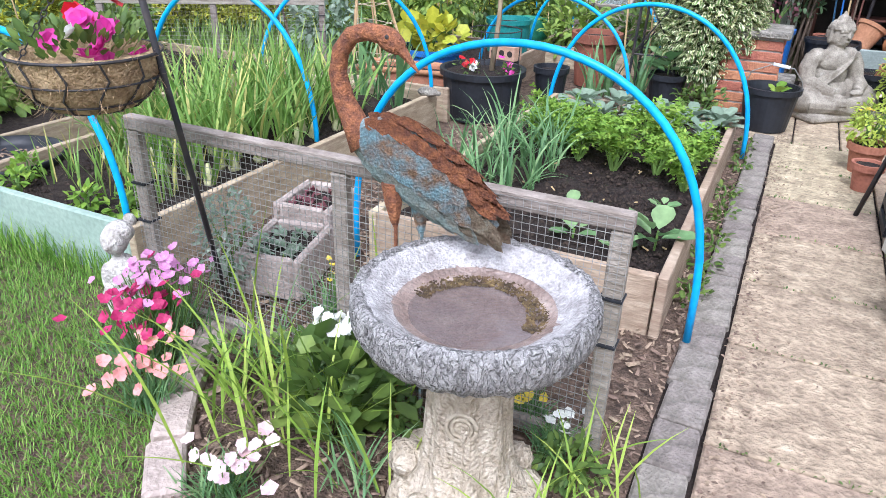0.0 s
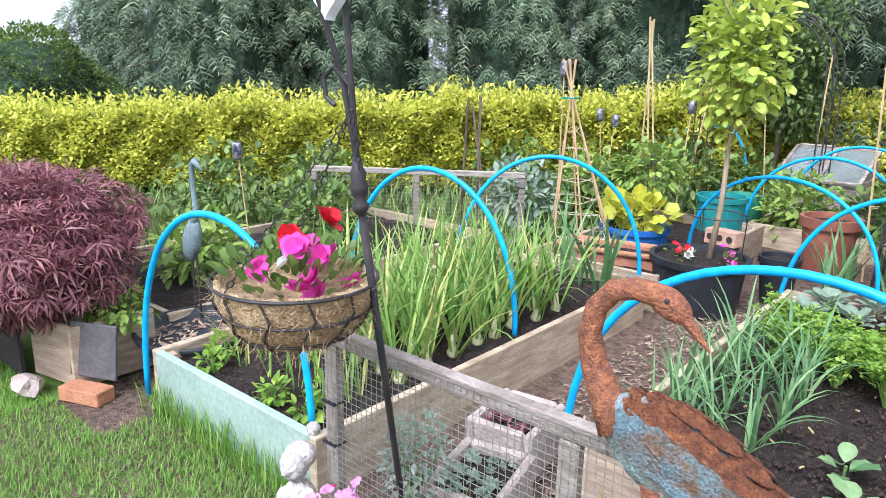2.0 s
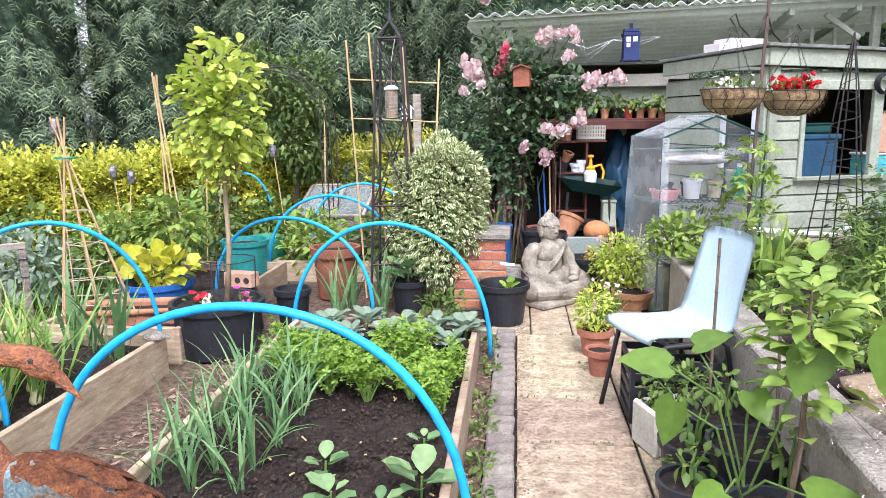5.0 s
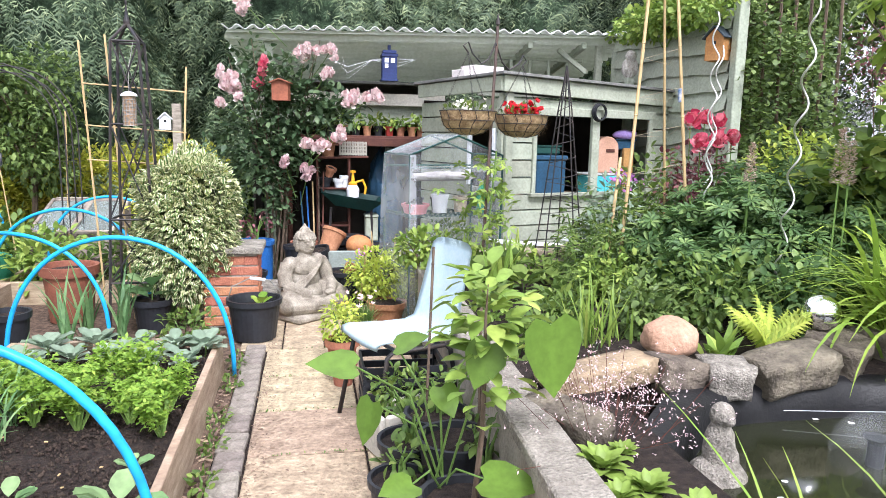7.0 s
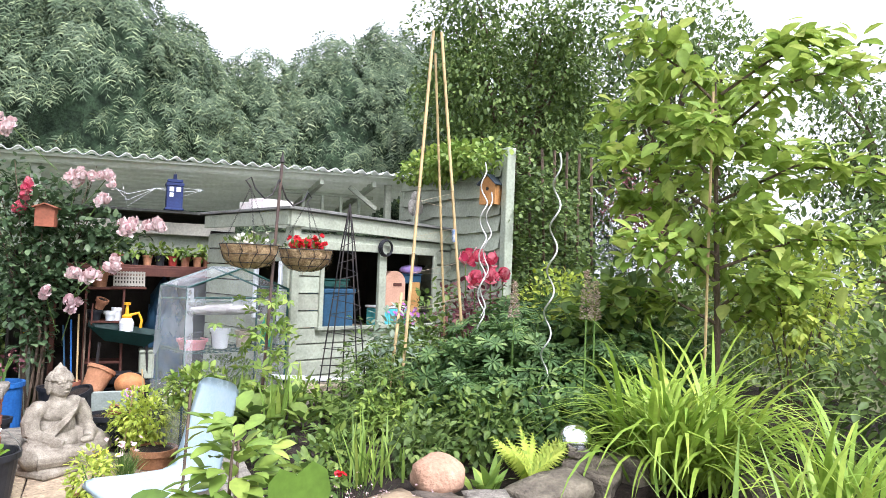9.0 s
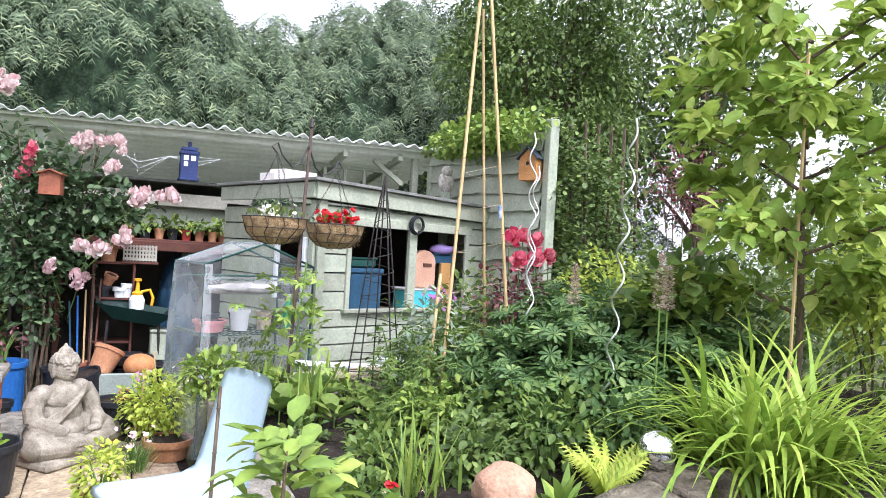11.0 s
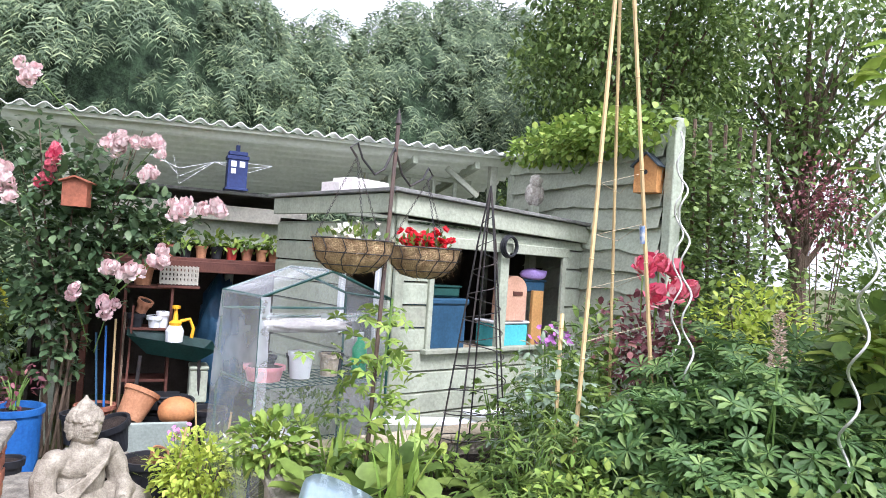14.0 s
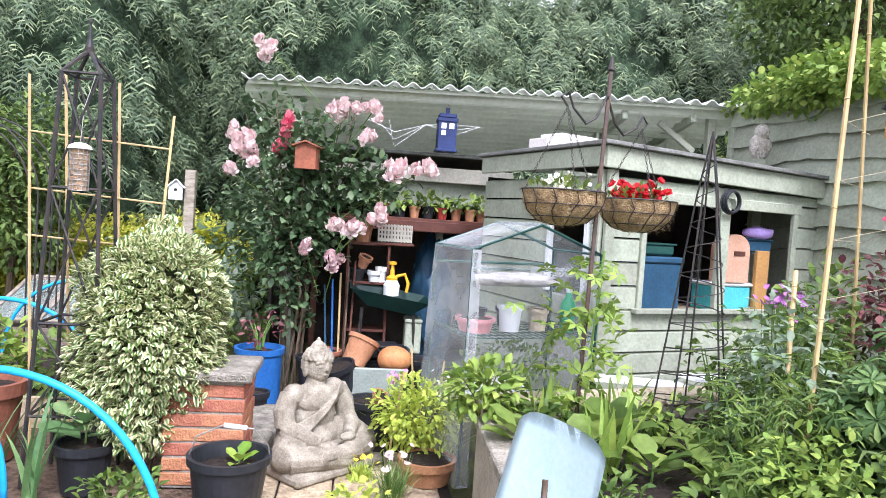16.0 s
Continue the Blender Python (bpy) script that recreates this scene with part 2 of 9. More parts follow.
L_CELERY = leafmat("celery leaves", (0.14, 0.27, 0.03), (0.25, 0.4, 0.05), (0.36, 0.48, 0.075))
L_GREY = leafmat("grey green leaves", (0.19, 0.27, 0.18), (0.3, 0.38, 0.27), (0.4, 0.47, 0.36))
L_GRASS = leafmat("lawn grass", (0.1, 0.22, 0.03), (0.19, 0.34, 0.05), (0.32, 0.42, 0.1))
L_LILY = leafmat("day lily leaves", (0.2, 0.33, 0.045), (0.34, 0.46, 0.07), (0.47, 0.55, 0.11))
L_APPLE = leafmat("apple leaves", (0.22, 0.34, 0.06), (0.38, 0.48, 0.095), (0.52, 0.58, 0.16), trans=0.4)
L_BIG = leafmat("large glossy leaves", (0.09, 0.18, 0.03), (0.16, 0.26, 0.04), rough=0.3)
L_YELLOW = leafmat("yellow leaves", (0.62, 0.58, 0.05), (0.45, 0.5, 0.05), (0.72, 0.66, 0.12))
P_PINK = leafmat("pale pink petals", (0.86, 0.64, 0.64), (0.9, 0.78, 0.75), (0.78, 0.44, 0.48), trans=0.25)
P_MAG = leafmat("magenta petals", (0.62, 0.04, 0.3), (0.75, 0.1, 0.42), trans=0.2)
P_DEEP = leafmat("crimson petals", (0.38, 0.015, 0.09), (0.5, 0.03, 0.14), trans=0.2)
P_RED = leafmat("red petals", (0.5, 0.006, 0.015), (0.62, 0.015, 0.025), trans=0.2)
P_ROSE = leafmat("rose red petals", (0.66, 0.05, 0.13), (0.8, 0.22, 0.28), (0.85, 0.55, 0.55), trans=0.2)
P_LILAC = leafmat("lilac pink petals", (0.62, 0.2, 0.45), (0.74, 0.38, 0.62), trans=0.25)
P_CORAL = leafmat("coral petals", (0.8, 0.27, 0.25), (0.85, 0.4, 0.36), trans=0.2)
P_WHITE = leafmat("white petals", (0.85, 0.84, 0.78), (0.8, 0.8, 0.7), trans=0.2)
P_BLUSH = leafmat("blush petals", (0.82, 0.66, 0.66), (0.8, 0.52, 0.55), trans=0.2)
P_PURPLE = leafmat("purple petals", (0.4, 0.12, 0.42), (0.5, 0.2, 0.5), trans=0.2)
P_YEL = leafmat("yellow petals", (0.8, 0.55, 0.03), (0.85, 0.7, 0.1), trans=0.2)

# ------------------------------------------------------------------ builders
rng = np.random.default_rng(7)


def link(name, me, material, parent=None, label="", smooth=False):
    if not isinstance(material, (list, tuple)):
        material = [material]
    for m in material:
        me.materials.append(m)
    if smooth:
        me.polygons.foreach_set("use_smooth", [True] * len(me.polygons))
    ob = new(name, me)
    if parent:
        ob.parent = parent
    if label:
        ob["label"] = label
    return ob


def part(name, bm, material, parent=None, label="", smooth=False):
    me = bpy.data.meshes.new(name)
    bmesh.ops.recalc_face_normals(bm, faces=bm.faces)
    bm.to_mesh(me)
    bm.free()
    return link(name, me, material, parent, label, smooth)


def thing(name, label, category, at=(0, 0, 0), rz=0.0, group="", kind=""):
    ob = new(name)
    ob.empty_display_size = 0.05
    ob.matrix_world = pose(*at, 0, 0, rz)
    return tagged(ob, label, category, group, kind)


def box(bm, c, s, r=(0, 0, 0), bevel=0.0):
    m = pose(*c, *r) @ Matrix.Diagonal((*s, 1))
    g = bmesh.ops.create_cube(bm, size=1, matrix=m)
    if bevel:
        es = {e for v in g["verts"] for e in v.link_edges}
        bmesh.ops.bevel(bm, geom=list(es), offset=bevel, segments=1, affect="EDGES")
    return bm


def beam(bm, a, b, w, h, bevel=0.004, up=(0, 0, 1)):
    """A squared bar from a to b, w across and h along up."""
    a, b = Vector(a), Vector(b)
    y = (b - a).normalized()
    x = y.cross(Vector(up)).normalized()
    z = x.cross(y)
    m = Matrix((x, y, z)).transposed().to_4x4()
    m.translation = (a + b) / 2
    g = bmesh.ops.create_cube(bm, size=1, matrix=m @ Matrix.Diagonal((w, (b - a).length, h, 1)))
    if bevel:
        es = {e for v in g["verts"] for e in v.link_edges}
        bmesh.ops.bevel(bm, geom=list(es), offset=bevel, segments=1, affect="EDGES")
    return bm


def tube(bm, pts, r, seg=8, cap=True):
    """A round bar along pts; r is a number or one radius a point."""
    pts = [Vector(p) for p in pts]
    rs = r if isinstance(r, (list, tuple)) else [r] * len(pts)
    ring0, side = None, None
    for i, p in enumerate(pts):
        d = (pts[min(i + 1, len(pts) - 1)] - pts[max(i - 1, 0)]).normalized()
        if side is None:
            side = d.orthogonal().normalized()
        side = (side - d * side.dot(d)).normalized()
        up = d.cross(side)
        ring = [bm.verts.new(p + (side * math.cos(k * 2 * math.pi / seg) + up * math.sin(k * 2 * math.pi / seg)) * rs[i]) for k in range(seg)]
        if ring0:
            for k in range(seg):
                bm.faces.new((ring0[k], ring0[(k + 1) % seg], ring[(k + 1) % seg], ring[k]))
        elif cap:
            bm.faces.new(ring[::-1])
        ring0 = ring
    if cap:
        bm.faces.new(ring0)
    return bm


def lathe(bm, prof, seg=28, at=(0, 0, 0), wobble=0.0, sy=1.0):
    """Turns a profile of (radius, height) round z. A radius of 0 closes it."""
    rows = []
    for i, (r, z) in enumerate(prof):
        if r < 1e-6:
            rows.append([bm.verts.new((at[0], at[1], at[2] + z))])
            continue
        row = []
        for k in range(seg):
            a = k * 2 * math.pi / seg
            w = 1 + wobble * noise.noise(Vector((math.cos(a) * 2.5, math.sin(a) * 2.5, z * 9 + i)))
            row.append(bm.verts.new((at[0] + r * w * math.cos(a), at[1] + sy * r * w * math.sin(a), at[2] + z)))
        rows.append(row)
    for p, q in zip(rows, rows[1:]):
        for k in range(seg):
            if len(p) == 1 and len(q) == 1:
                continue
            if len(p) == 1:
                bm.faces.new((p[0], q[k], q[(k + 1) % seg]))
            elif len(q) == 1:
                bm.faces.new((p[k], p[(k + 1) % seg], q[0]))
            else:
                bm.faces.new((p[k], p[(k + 1) % seg], q[(k + 1) % seg], q[k]))
    return bm


def blob(bm, c, r, sub=2, rough=0.12, freq=3.0, seed=0.0, rot=(0, 0, 0)):
    """A lumpy rounded stone-like lump."""
    g = bmesh.ops.create_icosphere(bm, subdivisions=sub, radius=1)
    m = pose(*c, *rot) @ Matrix.Diagonal((*r, 1))
    for v in g["verts"]:
        k = 1 + rough * noise.noise(v.co * freq + Vector((seed, seed * 1.7, 3)))
        v.co = m @ (v.co * k)
    return bm


LEAF_V = np.array([(0, 0, 0), (0.2, 0.2, 0.05), (0.28, 0.5, 0.07), (0.17, 0.8, 0.0), (0, 1, -0.12), (-0.17, 0.8, 0.0), (-0.28, 0.5, 0.07), (-0.2, 0.2, 0.05), (0, 0.5, 0)], float)
LEAF_F = [(0, 1, 2, 8), (8, 2, 3, 4), (8, 4, 5, 6), (0, 8, 6, 7)]
SMALL_V = np.array([(0, 0, 0), (-0.27, 0.42, 0.07), (0.27, 0.42, 0.07), (0, 0.45, 0), (0, 1, -0.12)], float)
SMALL_F = [(0, 2, 3), (0, 3, 1), (2, 4, 3), (3, 4, 1)]
BROAD_V = np.array([(0, 0, 0), (0.22, 0.16, 0.08), (0.4, 0.38, 0.14), (0.42, 0.62, 0.1), (0.28, 0.86, 0.08), (0, 1, -0.04), (-0.28, 0.86, 0.1), (-0.42, 0.62, 0.08), (-0.4, 0.38, 0.15), (-0.22, 0.16, 0.08), (0, 0.3, 0.0), (0, 0.65, 0.02)], float)
BROAD_F = [(0, 1, 10), (1, 2, 10), (2, 3, 11, 10), (3, 4, 11), (4, 5, 11), (5, 6, 11), (6, 7, 11), (7, 8, 10, 11), (8, 9, 10), (9, 0, 10)]
DIA_V = np.array([(0, 0, 0), (0.26, 0.45, 0.05), (0, 1, -0.05), (-0.26, 0.45, 0.05)], float)
DIA_F = [(0, 1, 2, 3)]
ROUND_V = np.array([(0, 0, 0), (0.42, 0.25, 0.06), (0.45, 0.7, 0.1), (0, 1, 0.02), (-0.45, 0.7, 0.1), (-0.42, 0.25, 0.06), (0, 0.5, -0.04)], float)
ROUND_F = [(0, 1, 6), (1, 2, 6), (2, 3, 6), (3, 4, 6), (4, 5, 6), (5, 0, 6)]


def fan(n, spread, width, droop):
    """A hand of narrow leaflets from one point."""
    v, f = [], []
    for i in range(n):
        a = radians(-spread / 2 + spread * i / (n - 1))
        ln = 1 - 0.25 * abs(2 * i / (n - 1) - 1)
        d, s = np.array((math.sin(a), math.cos(a), 0)), np.array((math.cos(a), -math.sin(a), 0))
        b = len(v)
        v += [np.zeros(3), d * ln * 0.55 + s * width + (0, 0, 0.05), d * ln + (0, 0, -droop), d * ln * 0.55 - s * width + (0, 0, 0.05)]
        f.append((b, b + 1, b + 2, b + 3))
    return np.array(v, float), f


def hand(n, width):
    """A round hand of blunt folded leaflets, as of a lupin."""
    v, f = [], []
    for i in range(n):
        a = 2 * math.pi * i / n
        d, s = np.array((math.sin(a), math.cos(a), 0)), np.array((math.cos(a), -math.sin(a), 0))
        b = len(v)
        v += [d * 0.04, d * 0.45 + s * width * 0.75 + (0, 0, 0.13), d * 0.78 + s * width + (0, 0, 0.12), d + (0, 0, 0.02),
              d * 0.78 - s * width + (0, 0, 0.12), d * 0.45 - s * width * 0.75 + (0, 0, 0.13), d * 0.6 + (0, 0, 0.06)]
        f += [(b, b + 1, b + 6), (b + 1, b + 2, b + 6), (b + 2, b + 3, b + 6), (b + 3, b + 4, b + 6), (b + 4, b + 5, b + 6), (b + 5, b, b + 6)]
    return np.array(v, float), f


PALM_V, PALM_F = hand(9, 0.15)
ACER_V, ACER_F = fan(5, 150, 0.06, 0.25)


def feather(pairs, width, droop, lead=0.3, root=0.055):
    """A flat feathery spray: a midrib with pairs of side sprigs."""
    v, f = [], []
    for i in range(pairs):
        t = (i + 0.6) / pairs
        z = -droop * t * t
        ln = width * math.sin(math.pi * min(0.95, t * 0.75 + 0.2))
        for s in (-1, 1):
            b = len(v)
            v += [(0, t - root, z), (s * ln * 0.6, t + lead * 0.3, z - 0.03), (s * ln, t + lead * 0.55, z - 0.1 - 0.1 * droop), (0, t + root, z)]
            f.append((b, b + 1, b + 2, b + 3) if s > 0 else (b + 3, b + 2, b + 1, b))
    b = len(v)
    v += [(0.02, 0, 0), (0, 1.08, -droop * 1.1), (-0.02, 0, 0)]
    f.append((b, b + 1, b + 2))
    return np.array(v, float), f


SPRAY_V, SPRAY_F = feather(4, 0.36, 0.45, 0.34, 0.06)
FERN_V, FERN_F = feather(14, 0.2, 0.35, 0.12)


def frames(d, up=None):
    """Turn matrices whose second column runs along d."""
    d = d / np.linalg.norm(d, axis=1, keepdims=True)
    if up is None:
        up = np.tile((0.0, 0.0, 1.0), (len(d), 1)) + rng.normal(0, 0.25, d.shape)
    x = np.cross(d, up)
    x /= np.linalg.norm(x, axis=1, keepdims=True) + 1e-9
    z = np.cross(x, d)
    return np.stack((x, d, z), axis=2)


def raw_mesh(name, V, F):
    """V: (n, k, 3) verts of n alike pieces; F: faces of one piece."""
    n, k = V.shape[:2]
    me = bpy.data.meshes.new(name)
    size = [len(f) for f in F]
    flat = np.concatenate([np.array(f) for f in F])
    loops = (flat[None, :] + (np.arange(n) * k)[:, None]).ravel()
    tot = np.tile(np.array(size), n)
    start = np.concatenate(([0], np.cumsum(tot)[:-1]))
    me.vertices.add(n * k)
    me.vertices.foreach_set("co", V.astype(np.float32).ravel())
    me.loops.add(len(loops))
    me.loops.foreach_set("vertex_index", loops.astype(np.int32))
    me.polygons.add(len(tot))
    me.polygons.foreach_set("loop_start", start.astype(np.int32))
    me.polygons.foreach_set("loop_total", tot.astype(np.int32))
    me.update(calc_edges=True)
    return me


def leaves(name, P, D, size, material, parent=None, shape=(LEAF_V, LEAF_F), up=None, label="", wide=1.0):
    """One mesh of many leaves at P, pointing along D."""
    P, D = np.asarray(P, float), np.asarray(D, float)
    size = np.broadcast_to(np.asarray(size, float), (len(P),)) * rng.uniform(0.7, 1.25, len(P))
    R = frames(D, up) * size[:, None, None]
    R[:, :, 0] *= wide
    V = np.einsum("nij,kj->nki", R, shape[0]) + P[:, None, :]
    me = raw_mesh(name, V, shape[1])
    x = np.abs(np.asarray(shape[0])[:, 0])
    me.attributes.new("rim", "FLOAT", "POINT").data.foreach_set("value", np.tile(x / x.max(), len(P)).astype(np.float32))
    return link(name, me, material, parent, label)


def blades(name, base, az, length, width, lean, curl, material, parent=None, seg=5, label=""):
    """Grass-like blades: az is the way they lean, lean and curl in degrees."""
    base = np.asarray(base, float)
    n = len(base)
    az, length, width, lean, curl = [np.broadcast_to(np.asarray(a, float), (n,)) for a in (az, length, width, lean, curl)]
    out = np.stack((np.cos(az), np.sin(az), np.zeros(n)), 1)
    side = np.stack((-np.sin(az), np.cos(az), np.zeros(n)), 1)
    p, rows = base.copy(), []
    for i in range(seg + 1):
        s = i / seg
        w = (width * (1 - s ** 2.2) * 0.5 + width * 0.02) * (0.4 + 0.6 * min(1.0, s * 3))
        rows += [p - side * w[:, None], p + side * w[:, None]]
        th = np.radians(np.minimum(lean + curl * s ** 1.4, 165))
        p = p + (out * np.sin(th)[:, None] + np.array((0, 0, 1.0)) * np.cos(th)[:, None]) * (length / seg)[:, None]
    V = np.stack(rows, 1)
    F = [(2 * i, 2 * i + 1, 2 * i + 3, 2 * i + 2) for i in range(seg)]
    return link(name, raw_mesh(name, V, F), material, parent, label)


def shell(n, c, r, thick=0.35, flat_bottom=None, gap=0.0, freq=2.0):
    """Points near the surface of an uneven ellipsoid, with outward ways."""
    c, r = np.array(c, float), np.array(r, float)
    d = rng.normal(size=(int(n * 2.2), 3))
    d /= np.linalg.norm(d, axis=1, keepdims=True)
    ph = rng.uniform(0, 6.28, 6)
    lump = 1 + 0.1 * np.sin(d[:, 0] * 5 + ph[0]) * np.cos(d[:, 1] * 6 + ph[1]) + 0.09 * np.sin(d[:, 2] * 7 + d[:, 0] * 4 + ph[2])
    hole = np.sin(d[:, 0] * freq * 4 + ph[3]) * np.sin(d[:, 1] * freq * 4 + ph[4]) * np.sin(d[:, 2] * freq * 4 + ph[5])
    rad = lump * (1 - thick * rng.random(len(d)) ** 1.5)
    P = c + d * r * rad[:, None]
    ok = hole > -1 + gap
    if flat_bottom is not None:
        ok &= P[:, 2] > flat_bottom
    P, d = P[ok][:n], d[ok][:n]
    return P, d * (1 / r)[None, :] * r.min() + 0


def bush(name, label, c, r, n, size, material, category="shrub", shape=(LEAF_V, LEAF_F), thick=0.45, gap=0.1, stems=6, droop=0.2, spread=0.6, ground=None, group="", wide=1.0):
    """A leafy plant: stems from its foot, a crown of many leaves."""
    z0 = max(0.0, c[2] - r[2]) if ground is None else ground
    t = thing(name, label, category, (c[0], c[1], z0), group=group)
    off = np.array((c[0], c[1], z0))
    P, D = shell(n, c, r, thick, z0 + 0.01, gap)
    D = D + rng.normal(0, spread, D.shape) - np.array((0, 0, droop))
    leaves("foliage", P - off, D, size, material, t, shape, wide=wide)
    for i in range(stems):
        bm = bmesh.new()
        a = i * 2.4
        e = np.array((r[0] * 0.55 * math.cos(a), r[1] * 0.55 * math.sin(a), (c[2] - z0) + r[2] * 0.4))
        tube(bm, [(0.02 * math.cos(a), 0.02 * math.sin(a), 0), e * (0.4, 0.4, 0.5), e], [0.008, 0.006, 0.003], 5)
        part("stem", bm, BARK if "shrub" in category or "hedge" in category or "tree" in category else GREENSTEM, t)
    return t

# ------------------------------------------------------------------ ground
def sheet(name, x0, y0, x1, y1, z, material, label, step=0.5, rough=0.0, kind="structure"):
    bm = bmesh.new()
    nx, ny = max(1, int((x1 - x0) / step)), max(1, int((y1 - y0) / step))
    vs = [[bm.verts.new((x0 + (x1 - x0) * i / nx, y0 + (y1 - y0) * j / ny, z + rough * noise.noise(Vector((i * step * 3, j * step * 3, z))))) for j in range(ny + 1)] for i in range(nx + 1)]
    for i in range(nx):
        for j in range(ny):
            bm.faces.new((vs[i][j], vs[i + 1][j], vs[i + 1][j + 1], vs[i][j + 1]))
    if z > 0.1:
        rim = [v[0] for v in vs] + vs[-1][1:] + [v[-1] for v in vs[-2::-1]] + vs[0][-2:0:-1]
        foot = [bm.verts.new((v.co.x, v.co.y, -0.05)) for v in rim]
        for k in range(len(rim)):
            bm.faces.new((rim[k - 1], foot[k - 1], foot[k], rim[k]))
    return tagged(part(name, bm, material, smooth=True), label, name.split("_")[0], kind=kind)


EARTH = mat("garden earth", (0.1, 0.12, 0.035), (0.06, 0.05, 0.03), 3, 0.95, 0.8, fine=60)
sheet("ground", -400, -400, 400, 400, -0.04, EARTH, "dark garden earth with low green growth", 40)
LAWNBASE = mat("lawn base", (0.13, 0.23, 0.035), (0.095, 0.18, 0.026), 4, 0.95, 0.6, fine=80, c3=(0.18, 0.21, 0.065))
sheet("lawn", -9, -6, -1.3, 2.68, -0.02, LAWNBASE, "mown green lawn with paler dry patches", 0.3, 0.01)
sheet("mulch", -3.4, 1.0, -0.12, 7.6, -0.012, MULCH, "bark mulch ground between the raised beds", 0.12, 0.012)

# lawn blades
n = 95000
bx, by = rng.uniform(-4.2, -1.05, n), rng.uniform(0.6, 2.68, n)
ok = (bx < -1.42 + (2.3 - by) * 0.75) & ~((bx < -2.95) & (by > 2.4))
bx, by = bx[ok], by[ok]
grass = blades("grass", np.stack((bx, by, np.full(len(bx), -0.02)), 1), rng.uniform(0, 6.28, len(bx)), rng.uniform(0.025, 0.052, len(bx)), 0.004, rng.uniform(5, 60, len(bx)), 45, L_GRASS, seg=2)
tagged(grass, "short green lawn grass", "grass", kind="stuff")
n = 420
ex = rng.uniform(-3.05, -2.0, n)
tall = blades("long_grass", np.stack((ex, 2.66 + rng.normal(0, 0.025, n), np.full(n, -0.02)), 1), rng.uniform(0, 6.28, n), rng.uniform(0.08, 0.19, n), 0.005, rng.uniform(2, 25, n), 35, L_GRASS, seg=3)
tagged(tall, "uncut grass against the green board", "grass", kind="stuff")

# wood chips
n = 11000
cx, cy = rng.uniform(-1.95, -0.12, n), rng.uniform(1.75, 5.9, n)
ok = ~((cx > -1.37) & (cx < -0.19) & (cy > 3.28) & (cy < 5.61)) & ~((cx < -1.83) & (cy > 2.7))
ok &= cx > -1.42 + (2.3 - cy) * 0.75
cx, cy = cx[ok], cy[ok]
CH_V = np.array([(-0.5, -0.16, 0), (0.5, -0.1, 0.02), (0.42, 0.16, 0), (-0.45, 0.13, 0.03), (-0.4, -0.1, 0.1), (0.4, -0.06, 0.12), (0.36, 0.1, 0.1), (-0.38, 0.08, 0.12)], float)
CH_F = [(4, 5, 6, 7), (0, 1, 5, 4), (1, 2, 6, 5), (2, 3, 7, 6), (3, 0, 4, 7)]
az = rng.uniform(0, 6.28, len(cx))
chips = leaves("wood_chips", np.stack((cx, cy, rng.uniform(-0.008, 0.012, len(cx))), 1), np.stack((np.cos(az), np.sin(az), rng.normal(0, 0.2, len(cx))), 1), rng.uniform(0.012, 0.05, len(cx)) * rng.uniform(0.5, 1, len(cx)), CHIP, shape=(CH_V, CH_F))
tagged(chips, "loose brown wood chips on the ground", "wood chips", kind="stuff")

# paved path: two rows of buff slabs, a joint between each
bed_of_path = sheet("path", -0.14, -2.0, 1.02, 8.2, -0.022, SOIL, "buff concrete paving path with dark joints", 0.6)
ys = [-1.2, -0.3, 0.6, 1.2, 1.75, 2.25, 2.8, 3.36, 3.87, 4.4, 4.92, 5.45, 6.0]
for i, (a, b) in enumerate(zip(ys, ys[1:])):
    for x0, x1 in ((0.024, 0.548), (0.558, 0.955)):
        bm = bmesh.new()
        box(bm, ((x0 + x1) / 2, (a + b) / 2, -0.025 + rng.normal(0, 0.0015)), (x1 - x0 - 0.004, b - a - 0.009, 0.05), (rng.normal(0, 0.2), rng.normal(0, 0.2), rng.normal(0, 0.25)), 0.006)
        part("slab", bm, SLAB, bed_of_path)
for i in range(4):
    for j in range(4):
        bm = bmesh.new()
        box(bm, (-0.02 + i * 0.28, 6.16 + j * 0.3, -0.03), (0.27, 0.29, 0.05), (0, 0, rng.normal(0, 0.4)), 0.006)
        part("slab", bm, SLAB, bed_of_path)
kerb = thing("kerb", "row of grey concrete edging blocks beside the path", "kerb", kind="structure")
bm = bmesh.new()
box(bm, (0, 0, -0.03), (0.128, 0.196, 0.075), bevel=0.008)
k0 = part("block", bm, KERB, kerb)
k0.location = (-0.05, 0.1, 0)
for i in range(1, 30):
    k = new("block", k0.data)
    k.parent = kerb
    k.matrix_basis = pose(-0.05 + rng.normal(0, 0.003), 0.1 + i * 0.203, rng.normal(0, 0.003), rng.normal(0, 0.8), rng.normal(0, 0.8), rng.normal(0, 1.2))
edge = thing("edging", "pale pinkish stone edging between lawn and flower bed", "edging", kind="structure")
for i, (x, y, r) in enumerate(((-1.02, 1.86, -42), (-1.17, 2.02, -44), (-1.3, 2.18, -38), (-1.42, 2.36, -30), (-0.9, 1.72, -45), (-0.78, 1.58, -45), (-1.5, 2.53, -25))):
    bm = bmesh.new()
    box(bm, (0, 0, -0.01), (0.1, 0.195, 0.09), bevel=0.01)
    o = part("block", bm, PINKSTONE, edge)
    o.matrix_basis = pose(x, y, 0, rng.normal(0, 2), rng.normal(0, 2), -r)

